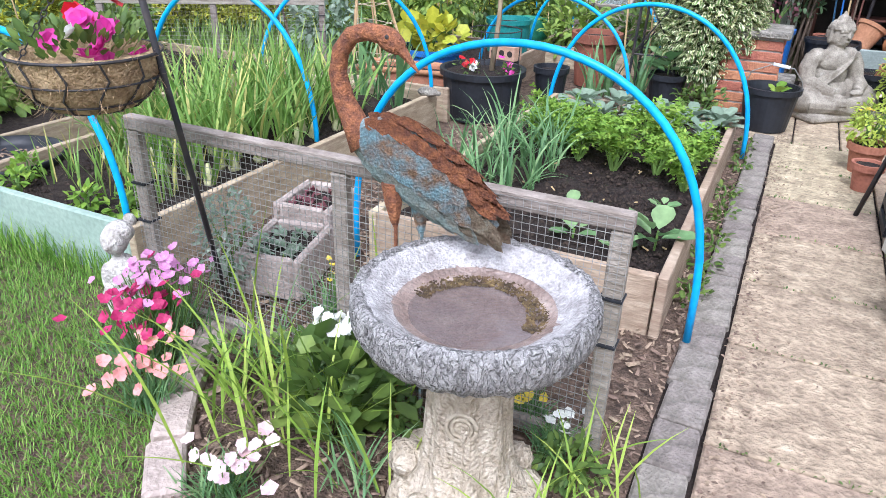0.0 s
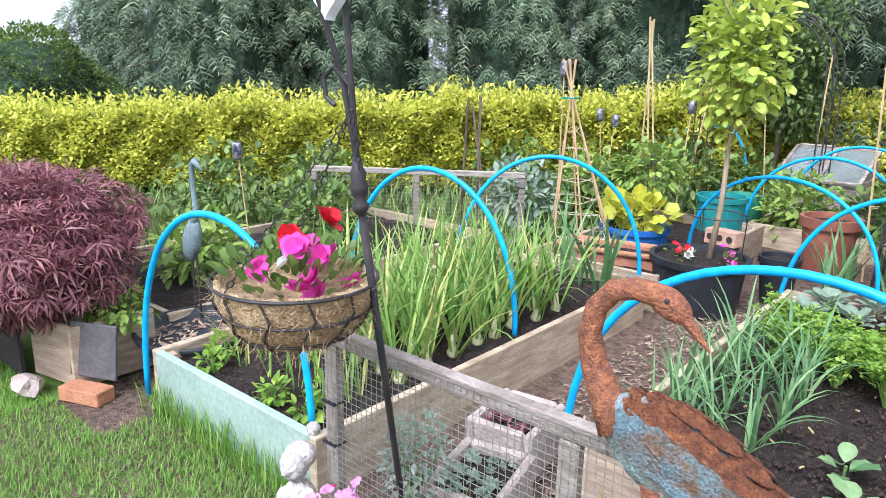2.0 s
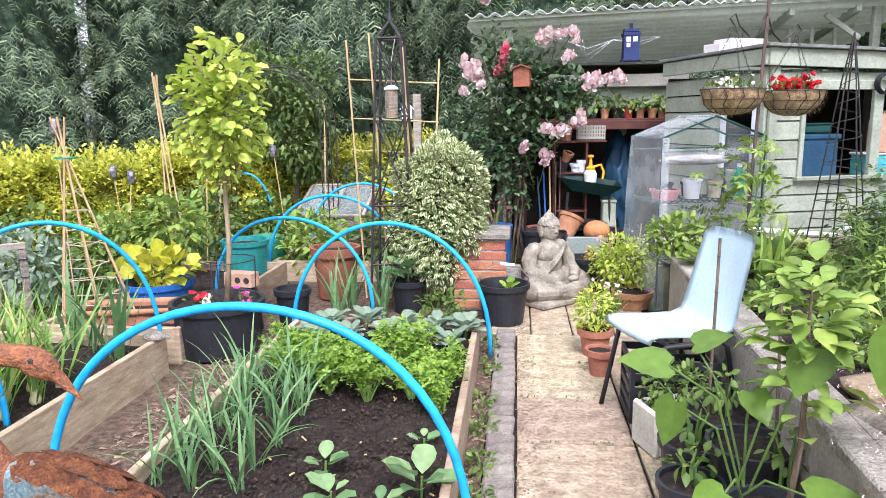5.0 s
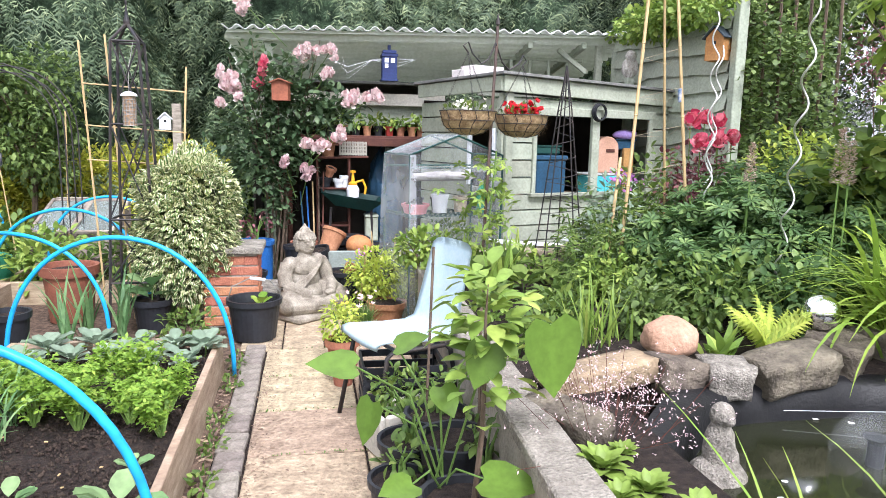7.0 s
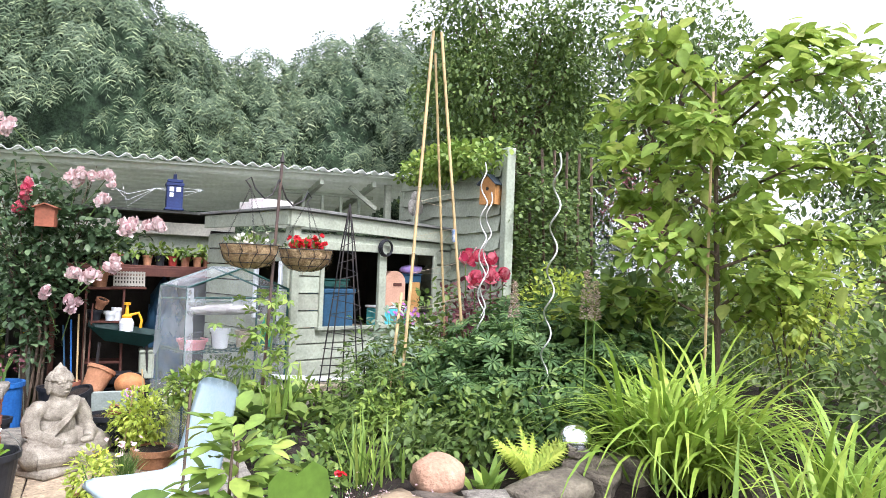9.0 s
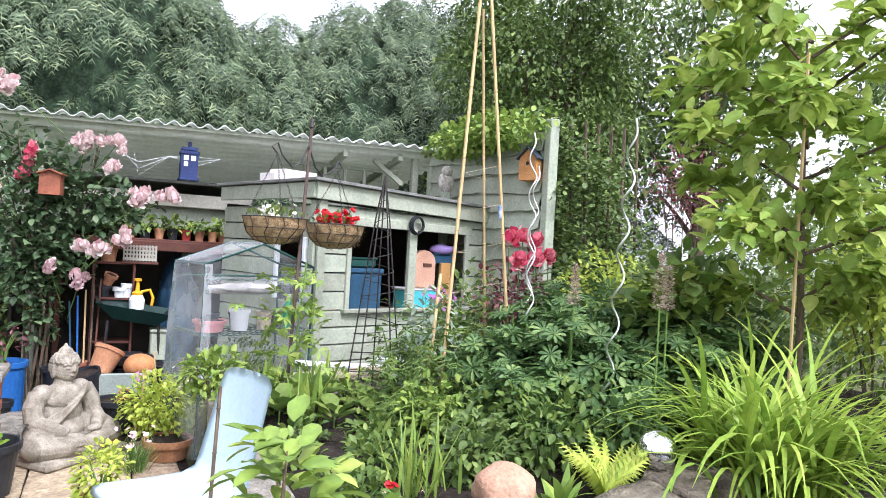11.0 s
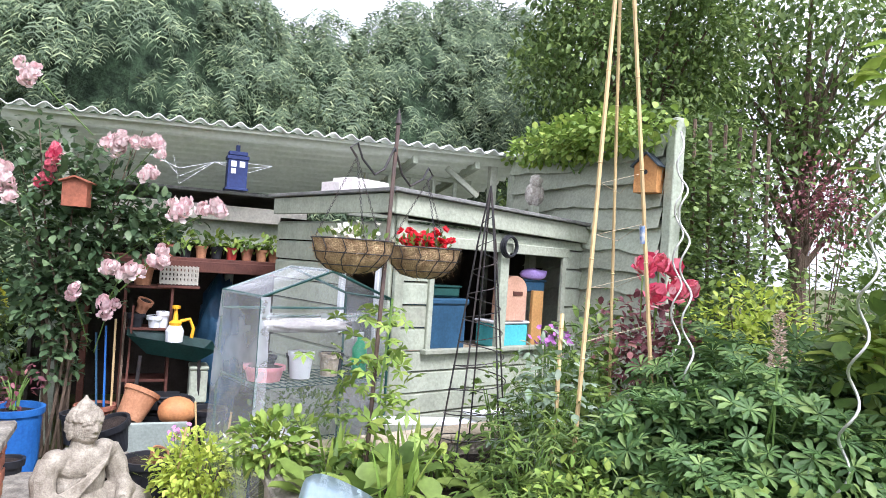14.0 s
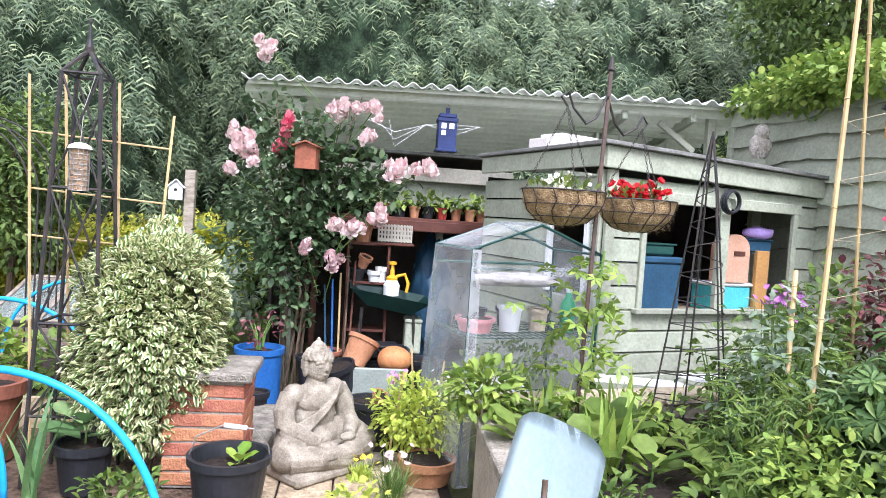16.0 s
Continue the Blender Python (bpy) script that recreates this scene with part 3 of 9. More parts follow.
# ------------------------------------------------------------------ raised beds
def raised_bed(name, x0, y0, x1, y1, h, label, front=None, t=0.035, soil=0.06, mats=WOOD):
    bed = thing(name, label, "raised bed", ((x0 + x1) / 2, (y0 + y1) / 2, 0))
    cx, cy, w, d = (x0 + x1) / 2, (y0 + y1) / 2, x1 - x0, y1 - y0
    for nm, c, s, m in (("front_board", (0, -d / 2 + t / 2, h / 2 - 0.01), (w - 2 * t - 0.002, t, h + 0.02), front or mats), ("back_board", (0, d / 2 - t / 2, h / 2 - 0.01), (w - 2 * t - 0.002, t, h + 0.02), mats),
                        ("side_board", (-w / 2 + t / 2, 0, h / 2 - 0.01), (t, d, h + 0.02), mats), ("side_board", (w / 2 - t / 2, 0, h / 2 - 0.01), (t, d, h + 0.022), mats)):
        bm = bmesh.new()
        box(bm, c, s, (0, 0, rng.normal(0, 0.15)), 0.004)
        part(nm, bm, m, bed)
    for sx in (-1, 1):
        for sy in (-1, 1):
            bm = bmesh.new()
            box(bm, (sx * (w / 2 - t - 0.022), sy * (d / 2 - t - 0.022), h / 2 - 0.02), (0.042, 0.042, h), bevel=0.003)
            part("corner_post", bm, mats, bed)
    bm = bmesh.new()
    nx, ny = int(w / 0.05), int(d / 0.05)
    vs = [[bm.verts.new((-w / 2 + t + (w - 2 * t) * i / nx, -d / 2 + t + (d - 2 * t) * j / ny, h - soil + 0.022 * noise.noise(Vector((i * 0.4, j * 0.4, x0))) + 0.012 * noise.noise(Vector((i * 1.3, j * 1.3, 5))))) for j in range(ny + 1)] for i in range(nx + 1)]
    for i in range(nx):
        for j in range(ny):
            bm.faces.new((vs[i][j], vs[i + 1][j], vs[i + 1][j + 1], vs[i][j + 1]))
    part("soil", bm, SOIL, bed, "dark crumbly soil", smooth=True)
    return bed


HB = 0.215
raised_bed("raised_bed", -3.09, 2.70, -2.0, 5.15, HB + 0.01, "timber raised bed of onions with a pale green front board", PALEGREEN)
raised_bed("raised_bed", -1.36, 3.285, -0.2, 5.6, HB, "timber raised bed beside the path, planted with leeks and celery")
raised_bed("raised_bed", -2.95, 5.3, -2.0, 7.3, HB, "timber raised bed behind the onions with bare soil", soil=0.08)
raised_bed("raised_bed", -4.9, 3.0, -3.5, 5.6, HB - 0.02, "low timber raised bed beside the purple maple")
raised_bed("raised_bed", -2.2, 7.5, -1.1, 9.2, 0.18, "far raised bed under blue hoops", soil=0.05)


# ------------------------------------------------------------------ blue hoops
def hoop(x0, x1, y0, z0, top, y1=None, label="bright blue plastic pipe bent into a hoop over a raised bed", lean=0.0, z1=None, power=0.82):
    y1 = y0 if y1 is None else y1
    z1 = z0 if z1 is None else z1
    t = thing("hoop", label, "hoop", (x0, y0, 0), group="blue hoops over the beds")
    pts = []
    for i in range(33):
        a = math.pi * i / 32
        k = math.sin(a) ** power
        f = (1 - math.cos(a)) / 2
        zz = (z0 + (z1 - z0) * f)
        pts.append(((x1 - x0) * f, (y1 - y0) * f + lean * k, zz + (top - zz) * k))
    bm = bmesh.new()
    tube(bm, pts, 0.0135, 10)
    part("pipe", bm, PIPE, t, smooth=True)


hoop(-3.13, -2.14, 2.69, 0.0, 0.87, 2.8, z1=0.14)
hoop(-3.2, -2.15, 3.9, 0.0, 0.92, 4.04, z1=0.1)
hoop(-3.1, -2.12, 4.7, 0.0, 0.9, 5.3, z1=0.1)
hoop(-1.42, -0.1, 3.29, 0.0, 0.92, 3.28, power=0.66)
hoop(-1.4, -0.135, 5.62, 0.0, 0.82, 5.5)
hoop(-2.3, -1.0, 6.5, 0.05, 0.74, 6.2)
hoop(-2.25, -1.0, 7.55, 0.05, 0.78, 7.4)
hoop(-2.2, -1.0, 8.7, 0.05, 0.78, 8.6)
hoop(-3.6, -2.9, 9.6, 0.0, 0.82, 9.6)


# ------------------------------------------------------------------ wire mesh frame
def mesh_frame(label, a, b, h, r=0.02, cols=3, cell=0.02):
    """A batten frame standing from a to b, with square wire mesh on it."""
    a, b = Vector((*a, 0)), Vector((*b, 0))
    w = (b - a).length
    t = thing("mesh_frame", label, "mesh frame", a, math.degrees(math.atan2(b.y - a.y, b.x - a.x)))
    bm = bmesh.new()
    box(bm, (w / 2, 0, h - 0.022), (w, 0.035, 0.045), bevel=0.004)
    part("top_rail", bm, GREYWOOD, t)
    bm = bmesh.new()
    box(bm, (w / 2, 0, 0.03), (w - 0.1, 0.03, 0.04), bevel=0.004)
    part("bottom_rail", bm, GREYWOOD, t)
    for i in range(cols):
        bm = bmesh.new()
        box(bm, (0.025 + (w - 0.05) * i / (cols - 1), 0.001, h / 2 - 0.03), (0.048, 0.034, h - 0.035), bevel=0.004)
        part("post", bm, GREYWOOD, t)
    bm = bmesh.new()
    k = int(w / cell)
    for i in range(k + 1):
        box(bm, (w * i / k, -0.021, h / 2), (0.0013, 0.0013, h - 0.02))
    k = int(h / cell)
    for i in range(k):
        box(bm, (w / 2, -0.0222, 0.01 + (h - 0.02) * i / (k - 1)), (w, 0.0013, 0.0013))
    part("wire_mesh", bm, WIRE, t)
    for i in (0, cols - 1):
        for z in (0.35, 0.48):
            bm = bmesh.new()
            box(bm, (0.025 + (w - 0.05) * i / (cols - 1), 0, z), (0.056, 0.05, 0.006))
            part("cable_tie", bm, BLACKP, t)
    return t


mesh_frame("grey weathered timber frame with square wire mesh", (-1.8, 2.6), (-0.22, 2.61), 0.70)
mesh_frame("old grey wire mesh frame standing among the vegetables", (-4.95, 5.05), (-3.5, 6.05), 0.6, cell=0.03)

# ------------------------------------------------------------------ raised pond garden
BLOCKWALL = mat("rendered block wall", (0.36, 0.32, 0.26), (0.25, 0.22, 0.18), 5, 0.9, 0.5, fine=60)
wallobj = thing("pond_wall", "low concrete retaining wall with rough stone coping", "wall", kind="structure")


def run_wall(a, b, h, w=0.16, cap=0.45):
    a, b = Vector((*a, 0)), Vector((*b, 0))
    d = (b - a)
    bm = bmesh.new()
    beam(bm, a + Vector((0, 0, (h - 0.05) / 2)), b + Vector((0, 0, (h - 0.05) / 2)), w * 0.8, h - 0.05, 0.005)
    part("wall_face", bm, BLOCKWALL, wallobj)
    k = max(1, round(d.length / cap))
    for i in range(k):
        bm = bmesh.new()
        p, q = a + d * ((i + 0.01) / k), a + d * ((i + 0.99) / k)
        beam(bm, p + Vector((0, 0, h - 0.024)), q + Vector((0, 0, h - 0.024 + rng.normal(0, 0.003))), w, 0.05, 0.008)
        part("coping_stone", bm, BUFFSTONE if b.y > 6 and a.y > 6 else KERBPALE, wallobj)


KERBPALE = mat("pale rough concrete", (0.33, 0.3, 0.25), (0.19, 0.17, 0.14), 9, 0.95, 0.8, fine=90, fineamt=0.6)
run_wall((0.98, 2.2), (1.08, 4.75), 0.5)
run_wall((1.08, 4.76), (1.14, 6.3), 0.5)
run_wall((1.14, 6.4), (2.6, 6.75), 0.56, 0.2)
bank = sheet("raised_soil", 1.15, 3.97, 6.5, 6.65, 0.43, SOIL, "dark raised soil planted densely", 0.15, 0.05)
sheet("raised_soil", 3.3, 0.5, 7.0, 4.4, 0.43, SOIL, "dark raised soil round the pond", 0.3, 0.05)
sheet("raised_soil", 1.05, 1.8, 1.45, 4.4, 0.44, SOIL, "soil strip between the coping and the pond", 0.1, 0.02)

WATER = bpy.data.materials.new("pond water")
WATER.use_nodes = True
wnn = WATER.node_tree
wb = wnn.nodes["Principled BSDF"]
wb.inputs["Base Color"].default_value = (0.018, 0.02, 0.01, 1)
wb.inputs["Roughness"].default_value = 0.06
wz, wbp = wnn.nodes.new("ShaderNodeTexNoise"), wnn.nodes.new("ShaderNodeBump")
wz.inputs["Scale"].default_value = 9
wbp.inputs["Strength"].default_value = 0.08
wnn.links.new(wz.outputs["Fac"], wbp.inputs["Height"]), wnn.links.new(wbp.outputs[0], wb.inputs["Normal"])
bm = bmesh.new()
ring = [bm.verts.new((2.35 + 0.98 * math.cos(a), 2.9 + 1.02 * math.sin(a), 0.26)) for a in [i * 2 * math.pi / 40 for i in range(40)]]
bm.faces.new(ring)
tagged(part("water", bm, WATER), "dark still pond water with floating bits", "water", kind="structure")
liner = bmesh.new()
rows = []
for dr, z in ((-0.06, 0.12), (-0.02, 0.3), (0.0, 0.4), (0.05, 0.425), (0.12, 0.42)):
    rows.append([liner.verts.new((2.35 + (0.98 + dr + 0.02 * math.sin(5 * a)) * math.cos(a), 2.9 + (1.02 + dr + 0.02 * math.sin(7 * a)) * math.sin(a), z + 0.012 * math.sin(9 * a))) for a in [i * 2 * math.pi / 60 for i in range(60)]])
for p, q in zip(rows, rows[1:]):
    for k in range(60):
        liner.faces.new((p[k], p[(k + 1) % 60], q[(k + 1) % 60], q[k]))
tagged(part("pond_liner", liner, LINER, smooth=True), "folded black rubber pond liner", "pond liner", kind="structure")

# ------------------------------------------------------------------ shed
U, Vv = Vector((0.951, 0.309, 0)), Vector((-0.309, 0.951, 0))
S0 = Vector((1.91, 7.06, 0))
SL, SD = 1.95, 1.5
shed = thing("shed", "sage green timber shed with shiplap boards and open windows", "shed", S0, 18.0)


def clad(z0, z1, x0, x1, side, nm="cladding_board", step=0.14):
    """Shiplap boards between z0 and z1; side 0 the front, 1 the left face."""
    k = max(1, round((z1 - z0) / step))
    for i in range(k):
        za, zb = z0 + (z1 - z0) * i / k, z0 + (z1 - z0) * (i + 1) / k
        bm = bmesh.new()
        vs = [(x0, -0.014, za), (x1, -0.014, za), (x1, -0.013, zb - 0.02), (x1, 0.008, zb - 0.008), (x0, -0.013, zb - 0.02), (x0, 0.008, zb - 0.008)]
        v = [bm.verts.new(p if side == 0 else (p[1], p[0], p[2])) for p in vs]
        bm.faces.new((v[0], v[1], v[2], v[4]))
        bm.faces.new((v[4], v[2], v[3], v[5]))
        o = [bm.verts.new((p[0], 0.012, p[2]) if side == 0 else (0.012, p[0], p[2])) for p in (vs[0], vs[1], vs[3], vs[5])]
        bm.faces.new((o[0], o[3], o[2], o[1]))
        bm.faces.new((v[0], o[0], o[1], v[1]))
        bm.faces.new((v[5], v[3], o[2], o[3]))
        part(nm, bm, SAGE, shed)


def sbox(nm, c, s, m=SAGE, bevel=0.004, r=(0, 0, 0)):
    bm = bmesh.new()
    box(bm, c, s, r, bevel)
    return part(nm, bm, m, shed)


WS, WT = 0.955, 1.62
clad(0.02, WS, 0.05, SL, 0)
clad(WT + 0.06, 1.76, 0.05, SL, 0)
clad(WS, WT + 0.06, 0.05, 0.27, 0)
clad(WS, WT + 0.06, 1.62, SL, 0)
clad(0.02, 1.76, 0.03, 0.12, 1)
clad(0.02, 1.76, 0.55, SD, 1)
clad(0.02, 1.0, 0.12, 0.55, 1)
clad(1.5, 1.76, 0.12, 0.55, 1)
sbox("corner_trim", (0.02, -0.02, 0.9), (0.07, 0.03, 1.78))
sbox("corner_trim", (-0.02, 0.035, 0.9), (0.03, 0.06, 1.78))
sbox("window_sill", (0.94, -0.035, WS - 0.012), (1.4, 0.06, 0.03))
sbox("window_head", (0.94, -0.02, WT + 0.03), (1.42, 0.035, 0.07))
sbox("window_post", (0.94, -0.022, (WS + WT) / 2), (0.085, 0.04, WT - WS))
sbox("window_post", (0.285, -0.02, (WS + WT) / 2), (0.04, 0.03, WT - WS))
sbox("window_post", (1.605, -0.02, (WS + WT) / 2), (0.045, 0.03, WT - WS))
sbox("side_window_frame", (-0.02, 0.13, 1.25), (0.035, 0.04, 0.5), WHITEP)
sbox("side_window_frame", (-0.02, 0.54, 1.25), (0.035, 0.04, 0.5), WHITEP)
sbox("fascia", (SL / 2, -0.06, 1.83), (SL + 0.14, 0.025, 0.13), r=(0, 1.6, 0))
sbox("fascia", (-0.075, SD / 2 - 0.05, 1.86), (0.025, SD, 0.12))
sbox("roof", (SL / 2 - 0.01, SD / 2 - 0.05, 1.91), (SL + 0.2, SD + 0.12, 0.025), FELT, 0.004, (0, 1.6, 0))
# shed inside: gloom is painted into the wall and floor colour
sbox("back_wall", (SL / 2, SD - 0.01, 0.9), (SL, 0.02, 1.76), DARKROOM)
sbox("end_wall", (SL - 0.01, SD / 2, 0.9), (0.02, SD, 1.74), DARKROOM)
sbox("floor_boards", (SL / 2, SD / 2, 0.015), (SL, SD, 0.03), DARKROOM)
sbox("workbench", (0.95, 0.3, WS - 0.05), (1.7, 0.5, 0.03), WOOD)
bm = bmesh.new()
for i in range(3):
    pts = [(0.94 + (0.075 - 0.006 * i) * math.cos(a), -0.06 - 0.014 * i, 1.66 + (0.075 - 0.004 * i) * math.sin(a)) for a in [k * 2 * math.pi / 24 for k in range(25)]]
    tube(bm, pts, 0.008, 6)
coil = part("coil", bm, BLACKP)
coil.matrix_world = shed.matrix_world.copy()
tagged(coil, "coil of black hose hung on the shed", "hose")
bm = bmesh.new()
box(bm, (0, 0, 0), (0.16, 0.012, 0.05), bevel=0.003)
o = part("name_plate", bm, WOOD)
o.matrix_world = shed.matrix_world @ pose(-0.035, 0.75, 1.62, 0, 0, 90)
tagged(o, "small brown wooden plaque on the shed", "plaque")


# ------------------------------------------------------------------ lean-to with a corrugated roof
lean = thing("lean_to", "open lean-to with a sage corrugated roof on posts", "lean-to", (0, 8.6, 0))
bm = bmesh.new()
x0, x1, n = -0.47, 3.74, 96
prev = None
for i in range(n + 1):
    y = 1.75 * i / n
    z = 0.042 * math.sin(i * math.pi / 4)
    row = [bm.verts.new((x, y, 2.37 + 0.03 * (x - x0) - 0.3 * y / 1.75 + z)) for x in (x0 + 0.02 * math.sin(i), x1)]
    if prev:
        bm.faces.new((prev[0], prev[1], row[1], row[0]))
    prev = row
part("roof_sheet", bm, CORR, lean)
bm = bmesh.new()
prev = None
CLEAR = mat("clear corrugated sheet", (0.8, 0.82, 0.8), (0.7, 0.72, 0.7), 4, 0.3, 0.05)
for i in range(241):
    x = x0 - 0.03 + (x1 - x0 + 0.06) * i / 240
    z = 0.021 * math.cos(i * math.pi / 4.1)
    row = [bm.verts.new((x, y, 2.42 + 0.03 * (x - x0) + z)) for y in (-0.06, 0.12)]
    low = [bm.verts.new((x, y, 2.414 + 0.03 * (x - x0) + z)) for y in (-0.06, 0.12)]
    if prev:
        bm.faces.new((prev[0][0], row[0], row[1], prev[0][1]))
        bm.faces.new((prev[1][0], prev[1][1], low[1], low[0]))
        bm.faces.new((prev[0][0], prev[1][0], low[0], row[0]))
    prev = (row, low)
part("top_sheet", bm, CLEAR, lean, "pale scalloped corrugated sheet")


def lbox(nm, c, s, m=SAGE, r=(0, 0, 0), bevel=0.005):
    bm = bmesh.new()
    box(bm, c, s, r, bevel)
    return part(nm, bm, m, lean)


lbox("front_post", (-0.08, 0.2, 1.17), (0.09, 0.09, 2.34))
lbox("front_post", (3.4, 0.15, 1.22), (0.07, 0.07, 2.44))
lbox("back_post", (-0.2, 1.7, 1.0), (0.08, 0.08, 2.0))
lbox("back_post", (1.3, 1.7, 1.0), (0.08, 0.08, 2.0))
lbox("cross_beam", (1.5, 1.65, 2.02), (4.0, 0.06, 0.08))
lbox("rafter", (3.2, 0.9, 2.27), (0.05, 1.7, 0.07), r=(-9.7, 0, 0))
lbox("rafter", (2.6, 0.9, 2.25), (0.05, 1.7, 0.07), r=(-9.7, 0, 0))
lbox("brace", (3.12, 0.2, 2.26), (0.4, 0.04, 0.05), r=(0, 35, 0))
for i in range(5):
    lbox("trellis_bar", (2.3 + 0.22 * i, 0.5, 2.1), (0.035, 0.035, 0.42), r=(0, 0, 0))
lbox("trellis_rail", (2.75, 0.5, 2.3), (1.2, 0.04, 0.04))
lbox("trellis_rail", (2.75, 0.5, 1.9), (1.2, 0.04, 0.04))

# potting shelter under it
pot = thing("potting_shelter", "low open potting shelter with a pale roof edge and dark inside", "shelter", (0, 9.1, 0))


def pbox(nm, c, s, m, r=(0, 0, 0), bevel=0.005):
    bm = bmesh.new()
    box(bm, c, s, r, bevel)
    return part(nm, bm, m, pot)


PALEEDGE = mat("dirty cream board", (0.55, 0.52, 0.44), (0.4, 0.38, 0.32), 3, 0.7, 0.1)
pbox("roof_edge", (0.75, 0.1, 1.81), (2.1, 0.05, 0.13), PALEEDGE)
pbox("roof", (0.75, 0.85, 1.95), (2.1, 1.5, 0.03), FELT, (-3, 0, 0))
pbox("under_board", (0.75, 0.2, 1.66), (2.1, 0.03, 0.26), SAGE)
# walls coloured near black for the shade inside the shelter
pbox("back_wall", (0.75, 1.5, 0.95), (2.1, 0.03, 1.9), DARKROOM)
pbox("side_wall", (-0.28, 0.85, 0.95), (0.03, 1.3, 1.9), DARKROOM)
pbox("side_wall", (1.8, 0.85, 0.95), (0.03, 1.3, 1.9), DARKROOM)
REDWOOD = mat("red brown stained wood", (0.13, 0.05, 0.035), (0.08, 0.032, 0.024), 6, 0.7, 0.2)
pbox("shelf", (0.85, 0.0, 1.40), (1.6, 0.42, 0.035), REDWOOD)
pbox("shelf_front", (0.85, -0.2, 1.35), (1.6, 0.03, 0.09), REDWOOD)
pbox("shelf_leg", (0.1, 0.15, 0.66), (0.05, 0.05, 1.32), REDWOOD)
pbox("shelf_leg", (1.6, 0.1, 0.63), (0.05, 0.05, 1.26), REDWOOD)

# ------------------------------------------------------------------ fence with wavy boards
fence = thing("fence", "sage green fence of wavy-edged boards", "fence", (3.55, 8.6, 0), kind="structure")
fdir = Vector((0.25, -1.75, 0))
for i in range(15):
    z0, hgt = 0.1 + i * 0.16, 0.19
    bm = bmesh.new()
    for k in range(25):
        f = k / 24
        p = fdir * f
        zb = z0 + 0.05 * noise.noise(Vector((f * 5, i * 3.1, 0))) + 0.012 * noise.noise(Vector((f * 17, i * 7.3, 2)))
        off = Vector((-0.02 - 0.006 * (i % 2), 0, 0))
        a, b2 = bm.verts.new(p + off + Vector((-0.034, 0, zb))), bm.verts.new(p + off + Vector((0.012, 0, z0 + hgt)))
        c2, d2 = bm.verts.new(p + Vector((0.02, 0, z0 + hgt))), bm.verts.new(p + Vector((0.02, 0, zb)))
        row = (a, b2, c2, d2)
        if k:
            for q in range(4):
                bm.faces.new((prev[q], row[q], row[(q + 1) % 4], prev[(q + 1) % 4]))
        prev = row
    part("board", bm, SAGE, fence)
for f, ht in ((0.0, 2.35), (1.03, 2.62)):
    bm = bmesh.new()
    p = fdir * f
    box(bm, (p.x, p.y, ht / 2), (0.09, 0.09, ht), bevel=0.006)
    part("post", bm, SAGE, fence, "weathered grey green post")

# ------------------------------------------------------------------ front garden
def crackstone(name, c1, c2, crack, scale, stretch=(1, 1, 1), depth=0.5):
    """Stone broken by dark cracks, as on carved bark."""
    m = mat(name, c1, c2, scale * 0.6, 0.92, 0.8, fine=scale * 4, fineamt=0.6)
    n, l = m.node_tree.nodes, m.node_tree.links
    b = n["Principled BSDF"]
    tc, mp = n.new("ShaderNodeTexCoord"), n.new("ShaderNodeMapping")
    mp.inputs["Scale"].default_value = stretch
    warp = n.new("ShaderNodeTexNoise")
    warp.inputs["Scale"].default_value = scale * 0.5
    add = n.new("ShaderNodeMix")
    add.data_type, add.blend_type = "RGBA", "LINEAR_LIGHT"
    add.inputs["Factor"].default_value = 0.035
    vor = n.new("ShaderNodeTexVoronoi")
    vor.feature = "DISTANCE_TO_EDGE"
    vor.inputs["Scale"].default_value = scale
    l.new(tc.outputs["Object"], mp.inputs[0]), l.new(mp.outputs[0], warp.inputs["Vector"]), l.new(mp.outputs[0], add.inputs[6]), l.new(warp.outputs["Color"], add.inputs[7])
    l.new(add.outputs[2], vor.inputs["Vector"])
    edge = n.new("ShaderNodeMapRange")
    edge.inputs[1].default_value, edge.inputs[2].default_value = 0.0, 0.13
    edge.inputs[3].default_value = 0.4
    l.new(vor.outputs["Distance"], edge.inputs[0])
    mx = n.new("ShaderNodeMix")
    mx.data_type = "RGBA"
    mx.inputs[6].default_value = (*crack, 1)
    old = b.inputs["Base Color"].links[0].from_socket
    l.new(edge.outputs[0], mx.inputs["Factor"]), l.new(old, mx.inputs[7]), l.new(mx.outputs[2], b.inputs["Base Color"])
    bp = n.new("ShaderNodeBump")
    bp.inputs["Strength"].default_value, bp.inputs["Distance"].default_value = depth, 0.012
    l.new(edge.outputs[0], bp.inputs["Height"])
    l.new(b.inputs["Normal"].links[0].from_socket, bp.inputs["Normal"]), l.new(bp.outputs[0], b.inputs["Normal"])
    return m


BARKSTONE = crackstone("grey bark carved stone", (0.5, 0.475, 0.45), (0.27, 0.25, 0.235), (0.16, 0.15, 0.14), 62, (1, 1, 0.45), 0.85)
TRUNKSTONE = crackstone("buff bark carved stone", (0.56, 0.48, 0.37), (0.4, 0.33, 0.24), (0.36, 0.29, 0.2), 26, (1, 1, 0.3), 0.35)
WETSTONE = mat("wet brown stone", (0.27, 0.2, 0.165), (0.15, 0.1, 0.08), 16, 0.35, 0.5, c3=(0.4, 0.32, 0.27), fine=90, fineamt=0.6, spec=0.5)


